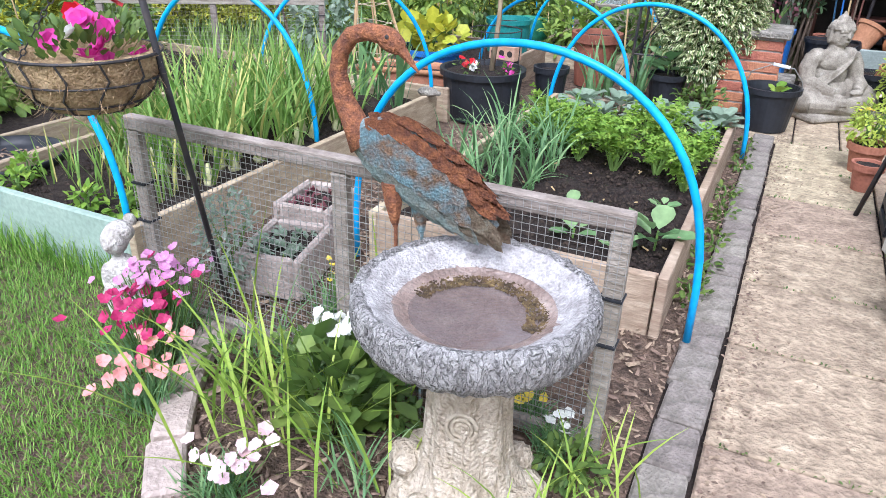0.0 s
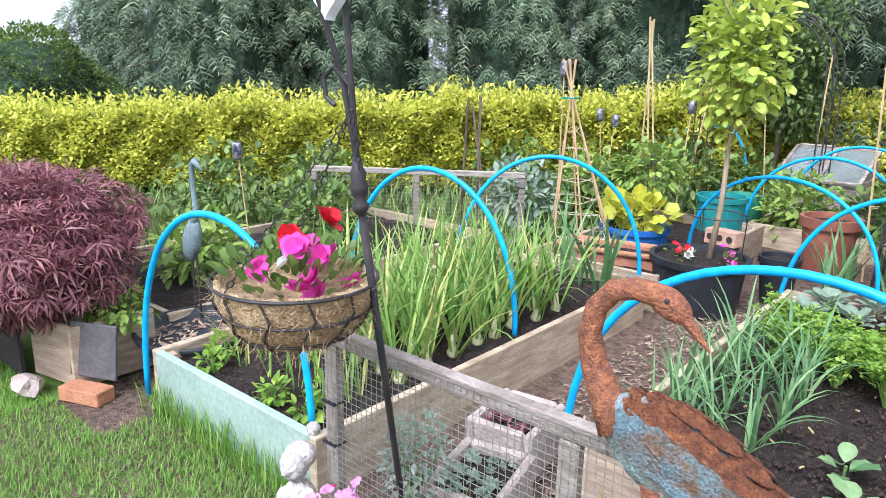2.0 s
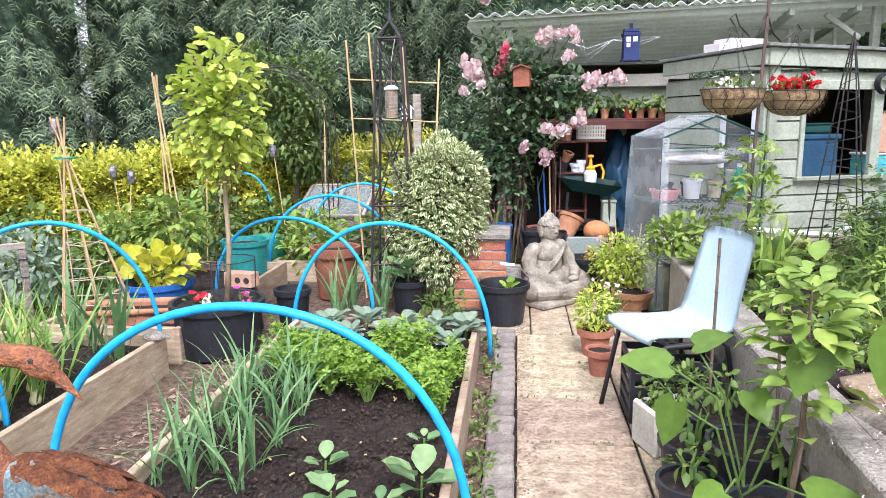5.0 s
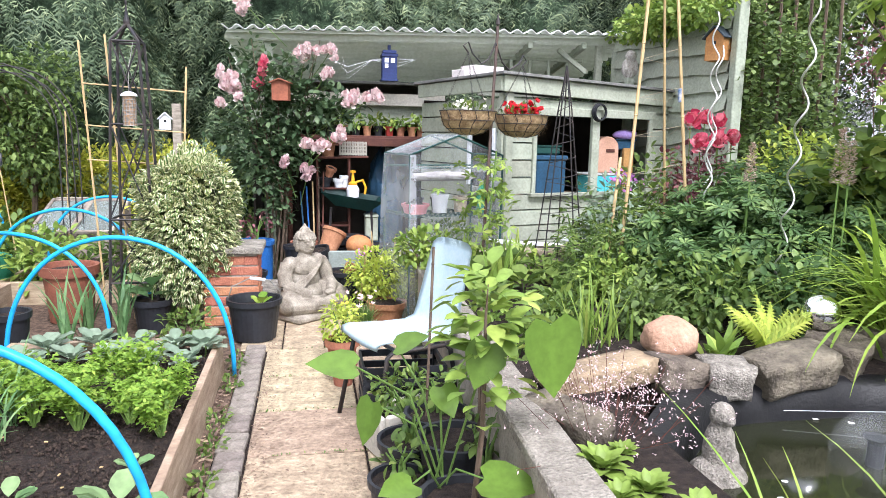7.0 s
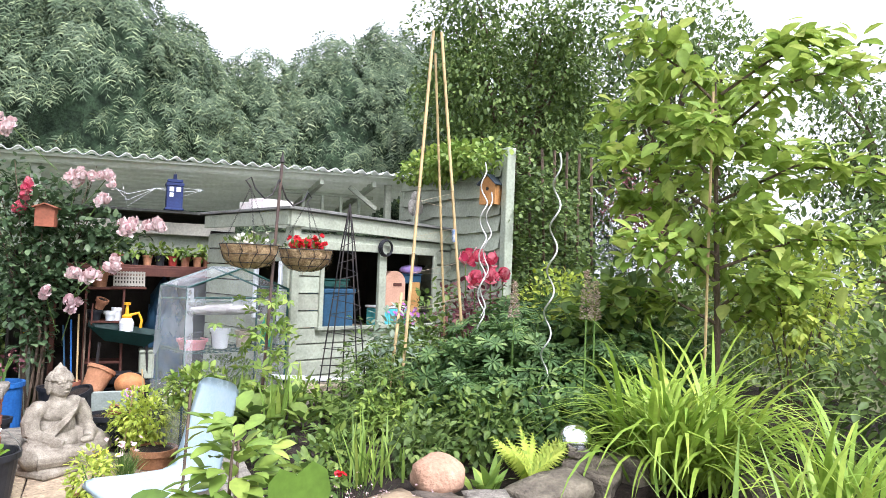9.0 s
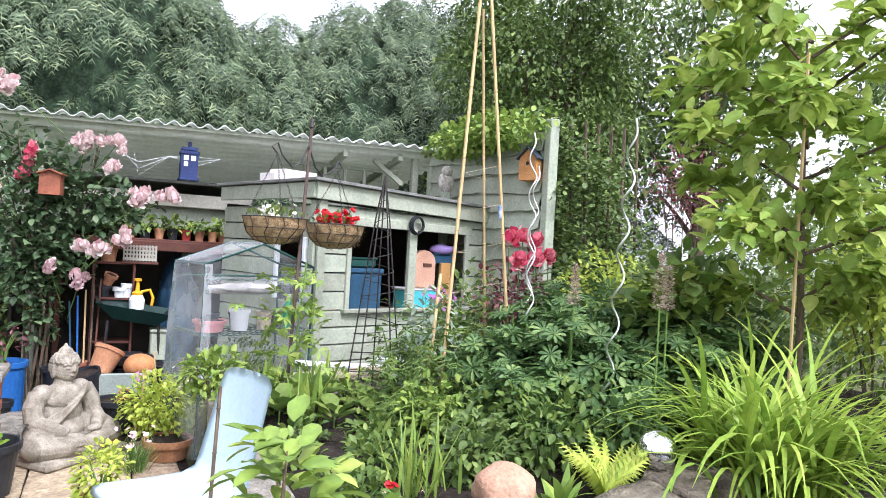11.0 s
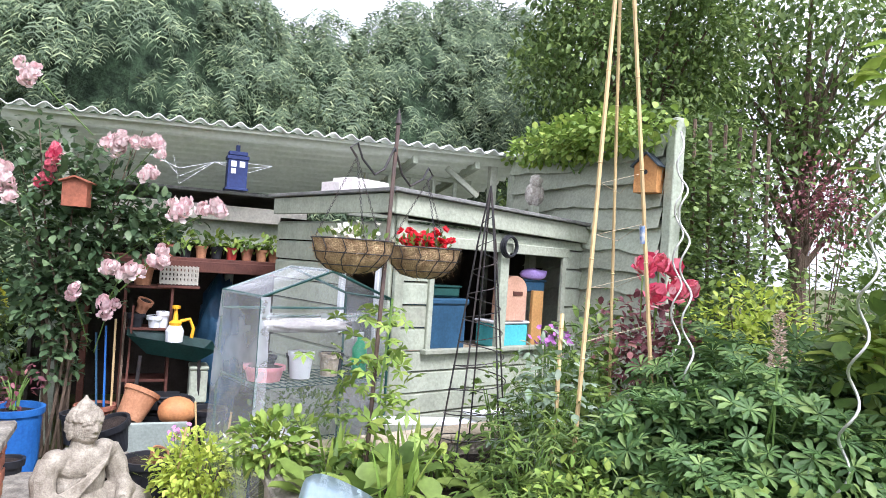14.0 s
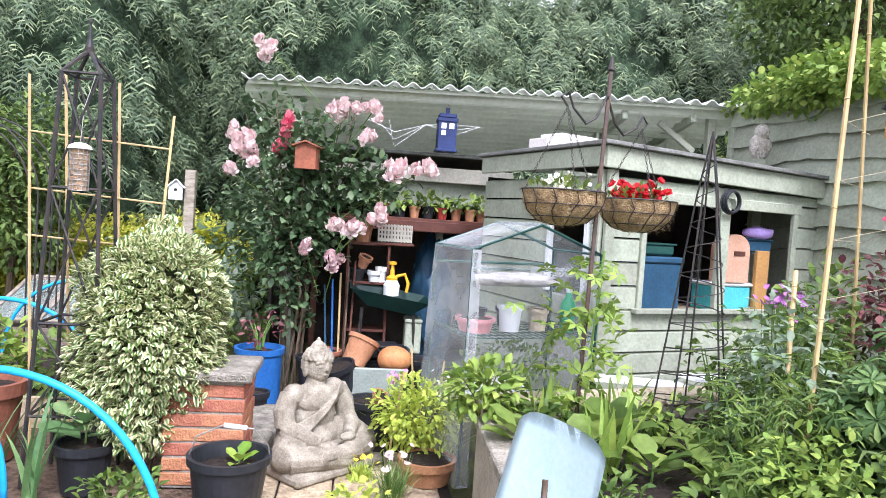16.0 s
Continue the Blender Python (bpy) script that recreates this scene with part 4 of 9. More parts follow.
def birdbath():
    t = thing("birdbath", "stone birdbath with a bark-textured bowl on a buff tree-trunk pedestal", "birdbath", (-0.478, 2.32, 0), 14)
    bm = bmesh.new()
    lathe(bm, [(0, -0.02), (0.19, -0.02), (0.185, 0.02), (0.15, 0.055), (0.12, 0.1), (0.104, 0.16), (0.097, 0.24), (0.096, 0.32), (0.1, 0.4), (0.125, 0.445), (0, 0.45)], 56)
    for v in bm.verts:
        a, r = math.atan2(v.co.y, v.co.x), math.hypot(v.co.x, v.co.y)
        if r > 0.01:
            k = 0.006 * math.sin(a * 9 + v.co.z * 8) + 0.009 * noise.noise(Vector((math.cos(a) * 3, math.sin(a) * 3, v.co.z * 6)))
            v.co.x *= 1 + k / r
            v.co.y *= 1 + k / r
    for i in range(11):
        a = i * 0.571 + 0.2
        blob(bm, (0.15 * math.cos(a), 0.15 * math.sin(a), 0.025 + 0.02 * (i % 3)), (0.055, 0.045, 0.045), 2, 0.35, 3, i)
    part("pedestal", bm, TRUNKSTONE, t, "buff cast stone tree-trunk pedestal", smooth=True)
    for x, z, r0 in ((0.0, 0.285, 0.034), (0.045, 0.07, 0.028)):
        bm = bmesh.new()
        for r in (r0, r0 * 0.66, r0 * 0.33):
            y = -0.1 if z > 0.2 else -0.135
            tube(bm, [(x + r * math.cos(a), y - 0.002 * math.sin(a), z + 1.15 * r * math.sin(a)) for a in [k * 2 * math.pi / 18 for k in range(19)]], r0 * 0.15, 6)
        blob(bm, (x, y + 0.006, z), (r0 * 0.95, 0.008, r0 * 1.1), 2, 0.1)
        part("knot", bm, BUFFSTONE, t, "ringed knot in the bark", smooth=True)
    bm = bmesh.new()
    prof = [(0.06, 0.43), (0.15, 0.442), (0.21, 0.462), (0.245, 0.486), (0.261, 0.51), (0.267, 0.535), (0.267, 0.558), (0.263, 0.577), (0.255, 0.587), (0.245, 0.588), (0.236, 0.583)]
    lathe(bm, prof, 150)
    for v in bm.verts:
        r = math.hypot(v.co.x, v.co.y)
        if r > 0.16:
            a = math.atan2(v.co.y, v.co.x)
            c, d = math.cos(a), math.sin(a)
            k = 0.007 * noise.noise(Vector((c * 16, d * 16, v.co.z * 24))) + 0.006 * noise.noise(Vector((c * 34, d * 34, v.co.z * 50)))
            v.co.x *= 1 + k / r
            v.co.y *= 1 + k / r
            v.co.z += 0.005 * noise.noise(Vector((c * 22, d * 22, r * 60)))
    part("bowl", bm, BARKSTONE, t, "grey carved bark-textured bowl", smooth=True)
    bm = bmesh.new()
    lathe(bm, [(0.242, 0.584), (0.235, 0.58), (0.226, 0.577), (0.216, 0.569), (0.205, 0.559), (0.192, 0.548), (0.176, 0.539)], 120)
    for v in bm.verts:
        v.co.z += 0.0035 * noise.noise(v.co * 45) + 0.002 * noise.noise(v.co * 120)
    part("inner_rim", bm, RIMSTONE, t, "pale weathered sloping rim", smooth=True)
    bm = bmesh.new()
    lathe(bm, [(0.188, 0.543), (0.172, 0.5365), (0.155, 0.527), (0.13, 0.519), (0.1, 0.514), (0, 0.512)], 60, wobble=0.03)
    part("basin", bm, WETSTONE, t, "wet brown inside of the bowl", smooth=True)
    bm = bmesh.new()
    bmesh.ops.create_circle(bm, cap_ends=True, segments=48, radius=0.15, matrix=Matrix.Translation((0.004, -0.008, 0.5235)))
    o = part("water", bm, BWATER, t, "shallow clear water")
    bm = bmesh.new()
    for i in range(900):
        a, r = rng.uniform(-0.4, 2.9), 0.112 + 0.048 * rng.random()
        blob(bm, (r * math.cos(a), r * math.sin(a), 0.524 + 0.12 * max(0, r - 0.145)), tuple(rng.uniform(0.002, 0.0045, 3)), 1, 0.3, 3, i)
    part("grit", bm, mat("brown silt grains", (0.15, 0.1, 0.045), (0.05, 0.035, 0.02), 30, 0.9, 0.3, vary="island", c3=(0.24, 0.17, 0.07)), t, "brown silt")


RIMSTONE = mat("pale weathered stone rim", (0.5, 0.475, 0.455), (0.3, 0.275, 0.26), 24, 0.9, 0.6, c3=(0.6, 0.58, 0.56), fine=150, fineamt=0.6)
BWATER = glassmat("shallow water", (0.2, 0.16, 0.15), 0.02, 0.55)
BWATER.node_tree.nodes["Principled BSDF"].inputs["IOR"].default_value = 1.6
birdbath()


def heron():
    t = thing("heron_ornament", "rusted metal heron ornament with blue patina feathers", "garden ornament", (-0.74, 2.49, 0))

    def at(x, z, y=0.0):
        return Vector((x + 0.74, y, z))
    bm = bmesh.new()
    nk = [(-0.85, 0.79), (-0.882, 0.835), (-0.912, 0.89), (-0.926, 0.95), (-0.916, 1.0), (-0.885, 1.038), (-0.845, 1.05), (-0.808, 1.047), (-0.785, 1.038)]
    tube(bm, [at(x, z) for x, z in nk], [0.045, 0.031, 0.025, 0.0215, 0.0205, 0.02, 0.02, 0.021, 0.019], 16)
    part("neck", bm, RUST, t, "rusty curved neck", smooth=True)
    bm = bmesh.new()
    blob(bm, at(-0.785, 1.037), (0.043, 0.021, 0.026), 3, 0.05, rot=(0, 28, 0))
    head = part("head", bm, RUST, t, smooth=True)
    for y in (-0.019, 0.019):
        bm = bmesh.new()
        blob(bm, at(-0.782, 1.046, y), (0.006, 0.004, 0.006), 1, 0)
        part("eye", bm, BLACKM, head)
    bm = bmesh.new()
    tube(bm, [at(-0.765, 1.028), at(-0.74, 1.003), at(-0.71, 0.972)], [0.014, 0.009, 0.0015], 8)
    part("beak", bm, RUST, t)
    rows = [(-0.893, 0.832, 0.022), (-0.868, 0.814, 0.048), (-0.83, 0.8, 0.068), (-0.78, 0.785, 0.079), (-0.72, 0.762, 0.078), (-0.66, 0.733, 0.068), (-0.605, 0.703, 0.05), (-0.555, 0.674, 0.03), (-0.505, 0.648, 0.01)]
    xs, zs, hs = [np.array(c) for c in zip(*rows)]
    way = np.arange(len(rows)) / (len(rows) - 1)

    def spine(f):
        c = at(np.interp(f, way, xs), np.interp(f, way, zs))
        d = at(np.interp(min(1, f + 0.05), way, xs), np.interp(min(1, f + 0.05), way, zs)) - at(np.interp(max(0, f - 0.05), way, xs), np.interp(max(0, f - 0.05), way, zs))
        d.normalize()
        return c, d, Vector((-d.z, 0, d.x)), float(np.interp(f, way, hs))
    bm = bmesh.new()
    old = None
    for i in range(25):
        c, d, up, h = spine(i / 24)
        ring = [bm.verts.new(c + Vector((0, 1, 0)) * (h * 0.58 * math.cos(a)) + up * (h * math.sin(a))) for a in [k * math.pi / 12 for k in range(24)]]
        if old:
            for k in range(24):
                bm.faces.new((old[k], old[(k + 1) % 24], ring[(k + 1) % 24], ring[k]))
        else:
            bm.faces.new(ring[::-1])
        old = ring
    bm.faces.new(old)
    body = part("body", bm, PATINA, t, "blue-green patinated body", smooth=True)
    plume = [(0, -0.1, 0), (0.4, 0.12, 0.05), (0.48, 0.55, 0.04), (0.3, 0.88, 0.02), (0, 1.05, 0.0), (-0.3, 0.88, 0.02), (-0.48, 0.55, 0.04), (-0.4, 0.12, 0.05)]
    for ang, n, f0, f1, ln, wd, lift, m in ((-48, 6, 0.3, 0.72, 0.1, 0.045, 0.002, PALEPATINA), (-22, 6, 0.24, 0.74, 0.11, 0.05, 0.004, PALEPATINA), (4, 6, 0.22, 0.7, 0.095, 0.052, 0.006, PATINA), (28, 7, 0.18, 0.66, 0.08, 0.046, 0.006, PATINA), (52, 8, 0.18, 0.8, 0.08, 0.038, 0.007, RUST), (78, 8, 0.16, 0.86, 0.075, 0.036, 0.008, RUST), (10, 3, 0.74, 0.9, 0.08, 0.04, 0.008, BROWNPATINA), (-20, 3, 0.76, 0.92, 0.08, 0.036, 0.006, BROWNPATINA)):
        for k in range(n - 1, -1, -1):
            f = f0 + (f1 - f0) * k / (n - 1)
            c, d, up, h = spine(f)
            a = radians(ang)
            for sg in (-1, 1):
                nrm = (Vector((0, sg, 0)) * math.cos(a) / 0.58 + up * math.sin(a)).normalized()
                pos = c + Vector((0, sg, 0)) * ((h * 0.58 + lift) * math.cos(a)) + up * ((h + lift) * math.sin(a))
                dv = (d - up * (0.22 * math.cos(a)) - nrm * 0.06).normalized()
                x = dv.cross(nrm).normalized()
                bm = bmesh.new()
                bm.faces.new([bm.verts.new(pos + x * (v[0] * wd) + dv * (v[1] * ln) + nrm * (v[2] * 0.09 + 0.011 * v[1])) for v in plume])
                bmesh.ops.solidify(bm, geom=list(bm.faces), thickness=0.0018)
                part("feather", bm, m, body)
    for y, x, z, m in ((-0.03, -0.765, 0.72, RUST), (0.02, -0.72, 0.69, PATINA)):
        bm = bmesh.new()
        tube(bm, [at(x, z, y), at(x + 0.005, z - 0.05, y), at(x + 0.008, z - 0.1, y), at(x + 0.01, z - 0.115, y), at(x + 0.012, 0.0, y)], [0.026, 0.022, 0.011, 0.005, 0.004], 8)
        part("leg", bm, m, t)


PALEPATINA = mat("pale verdigris", (0.33, 0.43, 0.41), (0.3, 0.27, 0.21), 18, 0.75, 0.6, c3=(0.36, 0.47, 0.45), fine=160, fineamt=0.7)
BROWNPATINA = mat("olive brown patina", (0.27, 0.22, 0.15), (0.16, 0.1, 0.06), 30, 0.8, 0.6, c3=(0.3, 0.3, 0.25), fine=160, fineamt=0.6)
heron()


def hanging_basket(at, r, h, label, hookpt, petals, leafn=160, chain=True, group="", wire=BLACKM):
    t = thing("hanging_basket", label, "hanging basket", at, group=group)
    bm = bmesh.new()
    prof = [(r * 1.0, 0), (r * 0.97, -h * 0.25), (r * 0.86, -h * 0.6), (r * 0.6, -h * 0.88), (r * 0.3, -h * 0.98), (0, -h)]
    lathe(bm, prof, 30, wobble=0.06)
    lathe(bm, [(r * 1.0, 0), (r * 0.93, 0.004), (r * 0.85, -h * 0.2), (0, -h * 0.22)], 30, wobble=0.06)
    part("liner", bm, COIR, t, "brown coir liner", smooth=True)
    n = 900
    a, f = rng.uniform(0, 6.28, n), rng.random(n)
    rr = np.interp(f, [0, 0.25, 0.6, 0.88, 1], [r, r * 0.97, r * 0.86, r * 0.6, r * 0.1])
    blades("coir_fringe", np.stack((rr * np.cos(a), rr * np.sin(a), -h * f), 1), a + rng.normal(0, 1.2, n), 0.05, 0.0018, rng.uniform(40, 130, n), rng.uniform(-60, 60, n), COIR, t, 3)
    bm = bmesh.new()
    for q in (0.0, 0.4, 0.75):
        k = np.interp(q, [0, 0.25, 0.6, 0.88, 1], [1.02, 0.99, 0.88, 0.62, 0.3]) * r + 0.003
        tube(bm, [(k * math.cos(i * 2 * math.pi / 28), k * math.sin(i * 2 * math.pi / 28), -h * q) for i in range(29)], 0.004 if q == 0 else 0.0028, 6)
    for i in range(12):
        a = i * 2 * math.pi / 12
        tube(bm, [((k * r + 0.004) * math.cos(a + 0.1 * math.sin(6 * z)), (k * r + 0.004) * math.sin(a + 0.1 * math.sin(6 * z)), -h * z) for k, z in ((1.02, 0), (0.97, 0.3), (0.86, 0.6), (0.6, 0.88), (0.2, 1.0))], 0.0028, 5)
    part("wire_frame", bm, wire, t)
    if chain:
        hp = Vector(hookpt) - Vector(at)
        for i in range(3):
            a = 0.5 + i * 2.094
            p0 = Vector((r * math.cos(a), r * math.sin(a), 0))
            bm = bmesh.new()
            m = 26
            for k in range(m):
                c = p0.lerp(hp, (k + 0.5) / m)
                d = (hp - p0).normalized() * ((hp - p0).length / m * 0.62)
                s = d.orthogonal().normalized() * 0.005 if k % 2 else d.cross(d.orthogonal()).normalized() * 0.005
                tube(bm, [c - d, c - d * 0.4 + s, c + d * 0.4 + s, c + d, c + d * 0.4 - s, c - d * 0.4 - s, c - d], 0.0014, 4)
            part("chain", bm, wire, t)
    P, D = shell(leafn, (0, 0, 0.0), (r * 0.9, r * 0.9, 0.065), 0.5, 0.0, 0.1)
    leaves("foliage", P, D + (0, 0, 0.3), 0.034, L_MID, t)
    for nm, material, n, size, zz in petals:
        for xy in rng.uniform(-0.58, 0.58, (n, 2)) * r:
            flower_heads(nm, t, [xy], zz, size, material, layers=2)
    return t


def flower_heads(nm, parent, xy, z, size, material, petals=5, zvar=0.03, tilt=0.5, layers=1):
    """Round flowers, each of a ring of petals, in one mesh."""
    P, D, U = [], [], []
    for x, y in xy:
        nrm = Vector((rng.normal(0.25 if z < 0.2 else 0.1, tilt), rng.normal(-0.55, tilt), 0.9)).normalized()
        a0 = rng.uniform(0, 6)
        s = nrm.orthogonal().normalized()
        c = nrm.cross(s)
        zc = z + rng.normal(0, zvar)
        for ly in range(layers):
            for k in range(petals):
                a = a0 + k * 2 * math.pi / petals + ly * 0.5
                d = s * math.cos(a) + c * math.sin(a) + nrm * (0.25 + 0.6 * ly)
                P.append((x, y, zc)), D.append(d), U.append(nrm)
    return leaves(nm, P, np.array([tuple(d) for d in D]), size, material, parent, (ROUND_V, ROUND_F), up=np.array([tuple(u) for u in U]))


# shepherd's hook with a glass heart and the first basket
hk = thing("shepherds_hook", "black metal shepherd's crook pole with a clear glass heart on top", "garden hook", (-1.575, 2.71, 0))
O = Vector((1.575, -2.71, 0))
bm = bmesh.new()
tube(bm, [Vector(p) + O for p in ((-1.58, 2.72, -0.05), (-1.45, 2.5, 0.6), (-1.335, 2.31, 1.15))], 0.0085, 10)
pole = part("pole", bm, BLACKM, hk, smooth=True)
bm = bmesh.new()
q = Vector((-1.335, 2.31, 1.13)) + O
dd = Vector((-0.06, -0.03, 1.0)).normalized()
tube(bm, [q + dd * s for s in (0, 0.012, 0.02, 0.03, 0.04, 0.055, 0.065, 0.08, 0.09, 0.11)], [0.009, 0.016, 0.017, 0.01, 0.015, 0.019, 0.013, 0.017, 0.011, 0.009], 12)
part("knob", bm, BLACKM, pole, "turned collar", smooth=True)
for off in (-0.022, 0.0):
    bm = bmesh.new()
    tube(bm, [q + dd * 0.1, q + dd * 0.25 + Vector((off, 0, 0)), q + dd * 0.4 + Vector((off * 1.6, off * 1.5, 0))], 0.006, 8)
    part("rod", bm, BLACKM, hk)
bm = bmesh.new()
c = q + dd * 0.24
tube(bm, [c, c + Vector((-0.035, -0.01, 0.035)), c + Vector((-0.06, -0.015, 0.015)), c + Vector((-0.055, -0.015, -0.02)), c + Vector((-0.035, -0.01, -0.035))], 0.005, 8)
part("hook", bm, BLACKM, hk)
bm = bmesh.new()
pts = [(0.036 * math.sin(a) ** 3 * 1.0, 0.0, 0.0023 * (13 * math.cos(a) - 5 * math.cos(2 * a) - 2 * math.cos(3 * a) - math.cos(4 * a))) for a in [k * 2 * math.pi / 28 for k in range(28)]]
c = q + dd * 0.375 + Vector((-0.02, -0.02, 0.02))
fr = [bm.verts.new(c + Vector((p[0], -0.012, p[2]))) for p in pts]
bk = [bm.verts.new(c + Vector((p[0], 0.012, p[2]))) for p in pts]
bm.faces.new(fr), bm.faces.new(bk[::-1])
for k in range(28):
    bm.faces.new((fr[k], bk[k], bk[(k + 1) % 28], fr[(k + 1) % 28]))
part("heart", bm, glassmat("clear acrylic", (0.85, 0.88, 0.9), 0.08, 0.7), hk, "clear glass heart")
hanging_basket((-1.535, 2.3, 0.965), 0.172, 0.15, "coir-lined wire hanging basket with red begonias and pink busy lizzies", (-1.31, 2.27, 1.33),
               [("begonia", P_RED, 3, 0.038, 0.055), ("busy_lizzie", P_MAG, 9, 0.031, 0.035), ("white_flower", P_WHITE, 3, 0.02, 0.05)], 170)


def statue(name, label, at, lumps, material=STONE, rz=0, size=1.0):
    """A plain one-piece figure of rounded lumps."""
    bm = bmesh.new()
    for i, (c, r) in enumerate(lumps):
        blob(bm, c, r, 3, 0.1, 4, i * 2.3)
    me = bpy.data.meshes.new(name)
    bm.to_mesh(me)
    bm.free()
    ob = link(name, me, material, smooth=True)
    m = ob.modifiers.new("skin", "REMESH")
    m.mode, m.voxel_size, m.use_smooth_shade = "VOXEL", 0.006, True
    ob.matrix_world = pose(*at, 0, 0, rz) @ Matrix.Scale(size, 4)
    return tagged(ob, label, "statue")


PALESTONE = mat("pale worn stone", (0.55, 0.52, 0.47), (0.34, 0.3, 0.26), 30, 0.9, 0.7, fine=110, fineamt=0.5)
statue("cherub_statue", "small weathered pale stone cherub statue beside the flowers", (-1.82, 2.5, 0), [((0, 0, 0.06), (0.05, 0.045, 0.07)), ((0, 0, 0.14), (0.042, 0.036, 0.055)), ((-0.005, -0.008, 0.235), (0.033, 0.034, 0.038)), ((0.035, -0.01, 0.14), (0.016, 0.018, 0.045)), ((-0.035, -0.015, 0.13), (0.016, 0.02, 0.045)), ((-0.02, -0.04, 0.1), (0.02, 0.02, 0.02)), ((0.0, 0.012, 0.25), (0.036, 0.034, 0.03)), ((-0.008, -0.04, 0.23), (0.009, 0.01, 0.009)), ((-0.012, -0.028, 0.06), (0.03, 0.028, 0.035)), ((0.03, -0.03, 0.04), (0.026, 0.032, 0.04))], PALESTONE, 20, 1.3)
statue("stone_ornament", "small round stone head on the corner of the bed", (-2.03, 2.72, 0.222), [((0, 0, 0.02), (0.024, 0.024, 0.028))], PALESTONE)
statue("turtle_ornament", "small stone turtle on the bed board", (-2.02, 5.05, 0.222), [((0, 0, 0.022), (0.07, 0.05, 0.032)), ((0.075, 0, 0.02), (0.02, 0.016, 0.015))], STONE)


def trough(at, s, h, label, material, rz=0, n=40, plant=L_GREY):
    t = thing("planter", label, "planter", at, rz)
    for nm, c, d in (("side", (-s[0] / 2 + 0.015, 0, h / 2), (0.03, s[1], h)), ("side", (s[0] / 2 - 0.015, 0, h / 2), (0.03, s[1], h)), ("end", (0, -s[1] / 2 + 0.015, h / 2), (s[0] - 0.062, 0.028, h)), ("end", (0, s[1] / 2 - 0.015, h / 2), (s[0] - 0.062, 0.028, h)), ("base", (0, 0, 0.012), (s[0] - 0.062, s[1] - 0.062, 0.02))):
        bm = bmesh.new()
        box(bm, c, d, bevel=0.01)
        part(nm, bm, material, t)
    bm = bmesh.new()
    box(bm, (0, 0, h - 0.05), (s[0] - 0.066, s[1] - 0.066, 0.03))
    part("soil", bm, SOIL, t)
    if n:
        P = np.stack((rng.uniform(-s[0] / 2 + 0.05, s[0] / 2 - 0.05, n), rng.uniform(-s[1] / 2 + 0.05, s[1] / 2 - 0.05, n), np.full(n, h - 0.03)), 1)
        leaves("planting", np.repeat(P, 5, 0), rng.normal(0, 0.7, (n * 5, 3)) + (0, 0, 0.8), 0.03, plant, t)
    return t


PINKCONC = mat("pinkish cast concrete", (0.45, 0.37, 0.32), (0.32, 0.26, 0.22), 14, 0.9, 0.5, fine=80)
trough((-1.55, 3.0, 0), (0.26, 0.34, ), 0.17, "square pinkish stone planter of small succulents", PINKCONC, 14)
trough((-1.66, 3.36, 0), (0.26, 0.3), 0.2, "pinkish stone planter of brown succulents behind the mesh", PINKCONC, 8, 30, L_ACER)
bush("herb", "grey green herb growing through the wire mesh", (-1.66, 2.83, 0.2), (0.13, 0.11, 0.18), 420, 0.03, L_GREY, "plant")

# flower bed round the birdbath
def pinks(x, y, z, r, n, material, label, size=0.022, name="dianthus", leaf=L_LEEK, petals=5):
    t = thing(name, label, "flowers", (x, y, 0))
    m = 170
    a = rng.uniform(0, 6.28, m)
    blades("leaves", np.stack((r * 0.6 * rng.normal(0, 0.5, m), r * 0.6 * rng.normal(0, 0.5, m), np.zeros(m)), 1), a, rng.uniform(0.6, 1.05, m) * z * 1.05, 0.006, rng.uniform(0, 45, m), 40, leaf, t, 4)
    xy = rng.normal(0, r * 0.5, (n, 2))
    for px, py in xy:
        flower_heads("flower_head", t, [(px, py)], z, size, material, petals, r * 0.25)
        bm = bmesh.new()
        tube(bm, [(px * 0.3, py * 0.3, 0), (px * 0.8, py * 0.8, z * 0.6), (px, py, z)], 0.0018, 4)
        part("flower_stem", bm, GREENSTEM, t)


pinks(-1.6, 2.46, 0.26, 0.13, 62, P_LILAC, "lilac pink dianthus flowers in bloom", 0.017)
pinks(-1.56, 2.33, 0.2, 0.15, 50, P_DEEP, "deep crimson dianthus flowers in bloom", 0.02)
pinks(-1.42, 2.2, 0.15, 0.13, 18, P_CORAL, "coral pink dianthus flowers in bloom", 0.023)
pinks(-1.0, 2.03, 0.11, 0.1, 16, P_BLUSH, "pale blush pink flowers low over the soil", 0.021)
pinks(-0.98, 2.5, 0.24, 0.07, 12, P_WHITE, "white flowers beside the birdbath", 0.024)
pinks(-0.44, 2.66, 0.1, 0.07, 8, P_YEL, "small yellow violas by the mesh frame", 0.018)
pinks(-0.34, 2.56, 0.1, 0.07, 7, P_WHITE, "small white violas by the mesh frame", 0.018)
pinks(-1.2, 2.85, 0.2, 0.12, 6, P_YEL, "small yellow flowers behind the wire mesh", 0.012)
t = bush("geranium_plant", "clump of rounded lobed green leaves", (-0.9, 2.4, 0.12), (0.17, 0.15, 0.12), 190, 0.065, L_MID, "plant", (ROUND_V, ROUND_F), droop=-0.4)
t = thing("strap_plant", "clump of long arching strap leaves with yellow tips", "plant", (-1.0, 2.3, 0))
m = 84
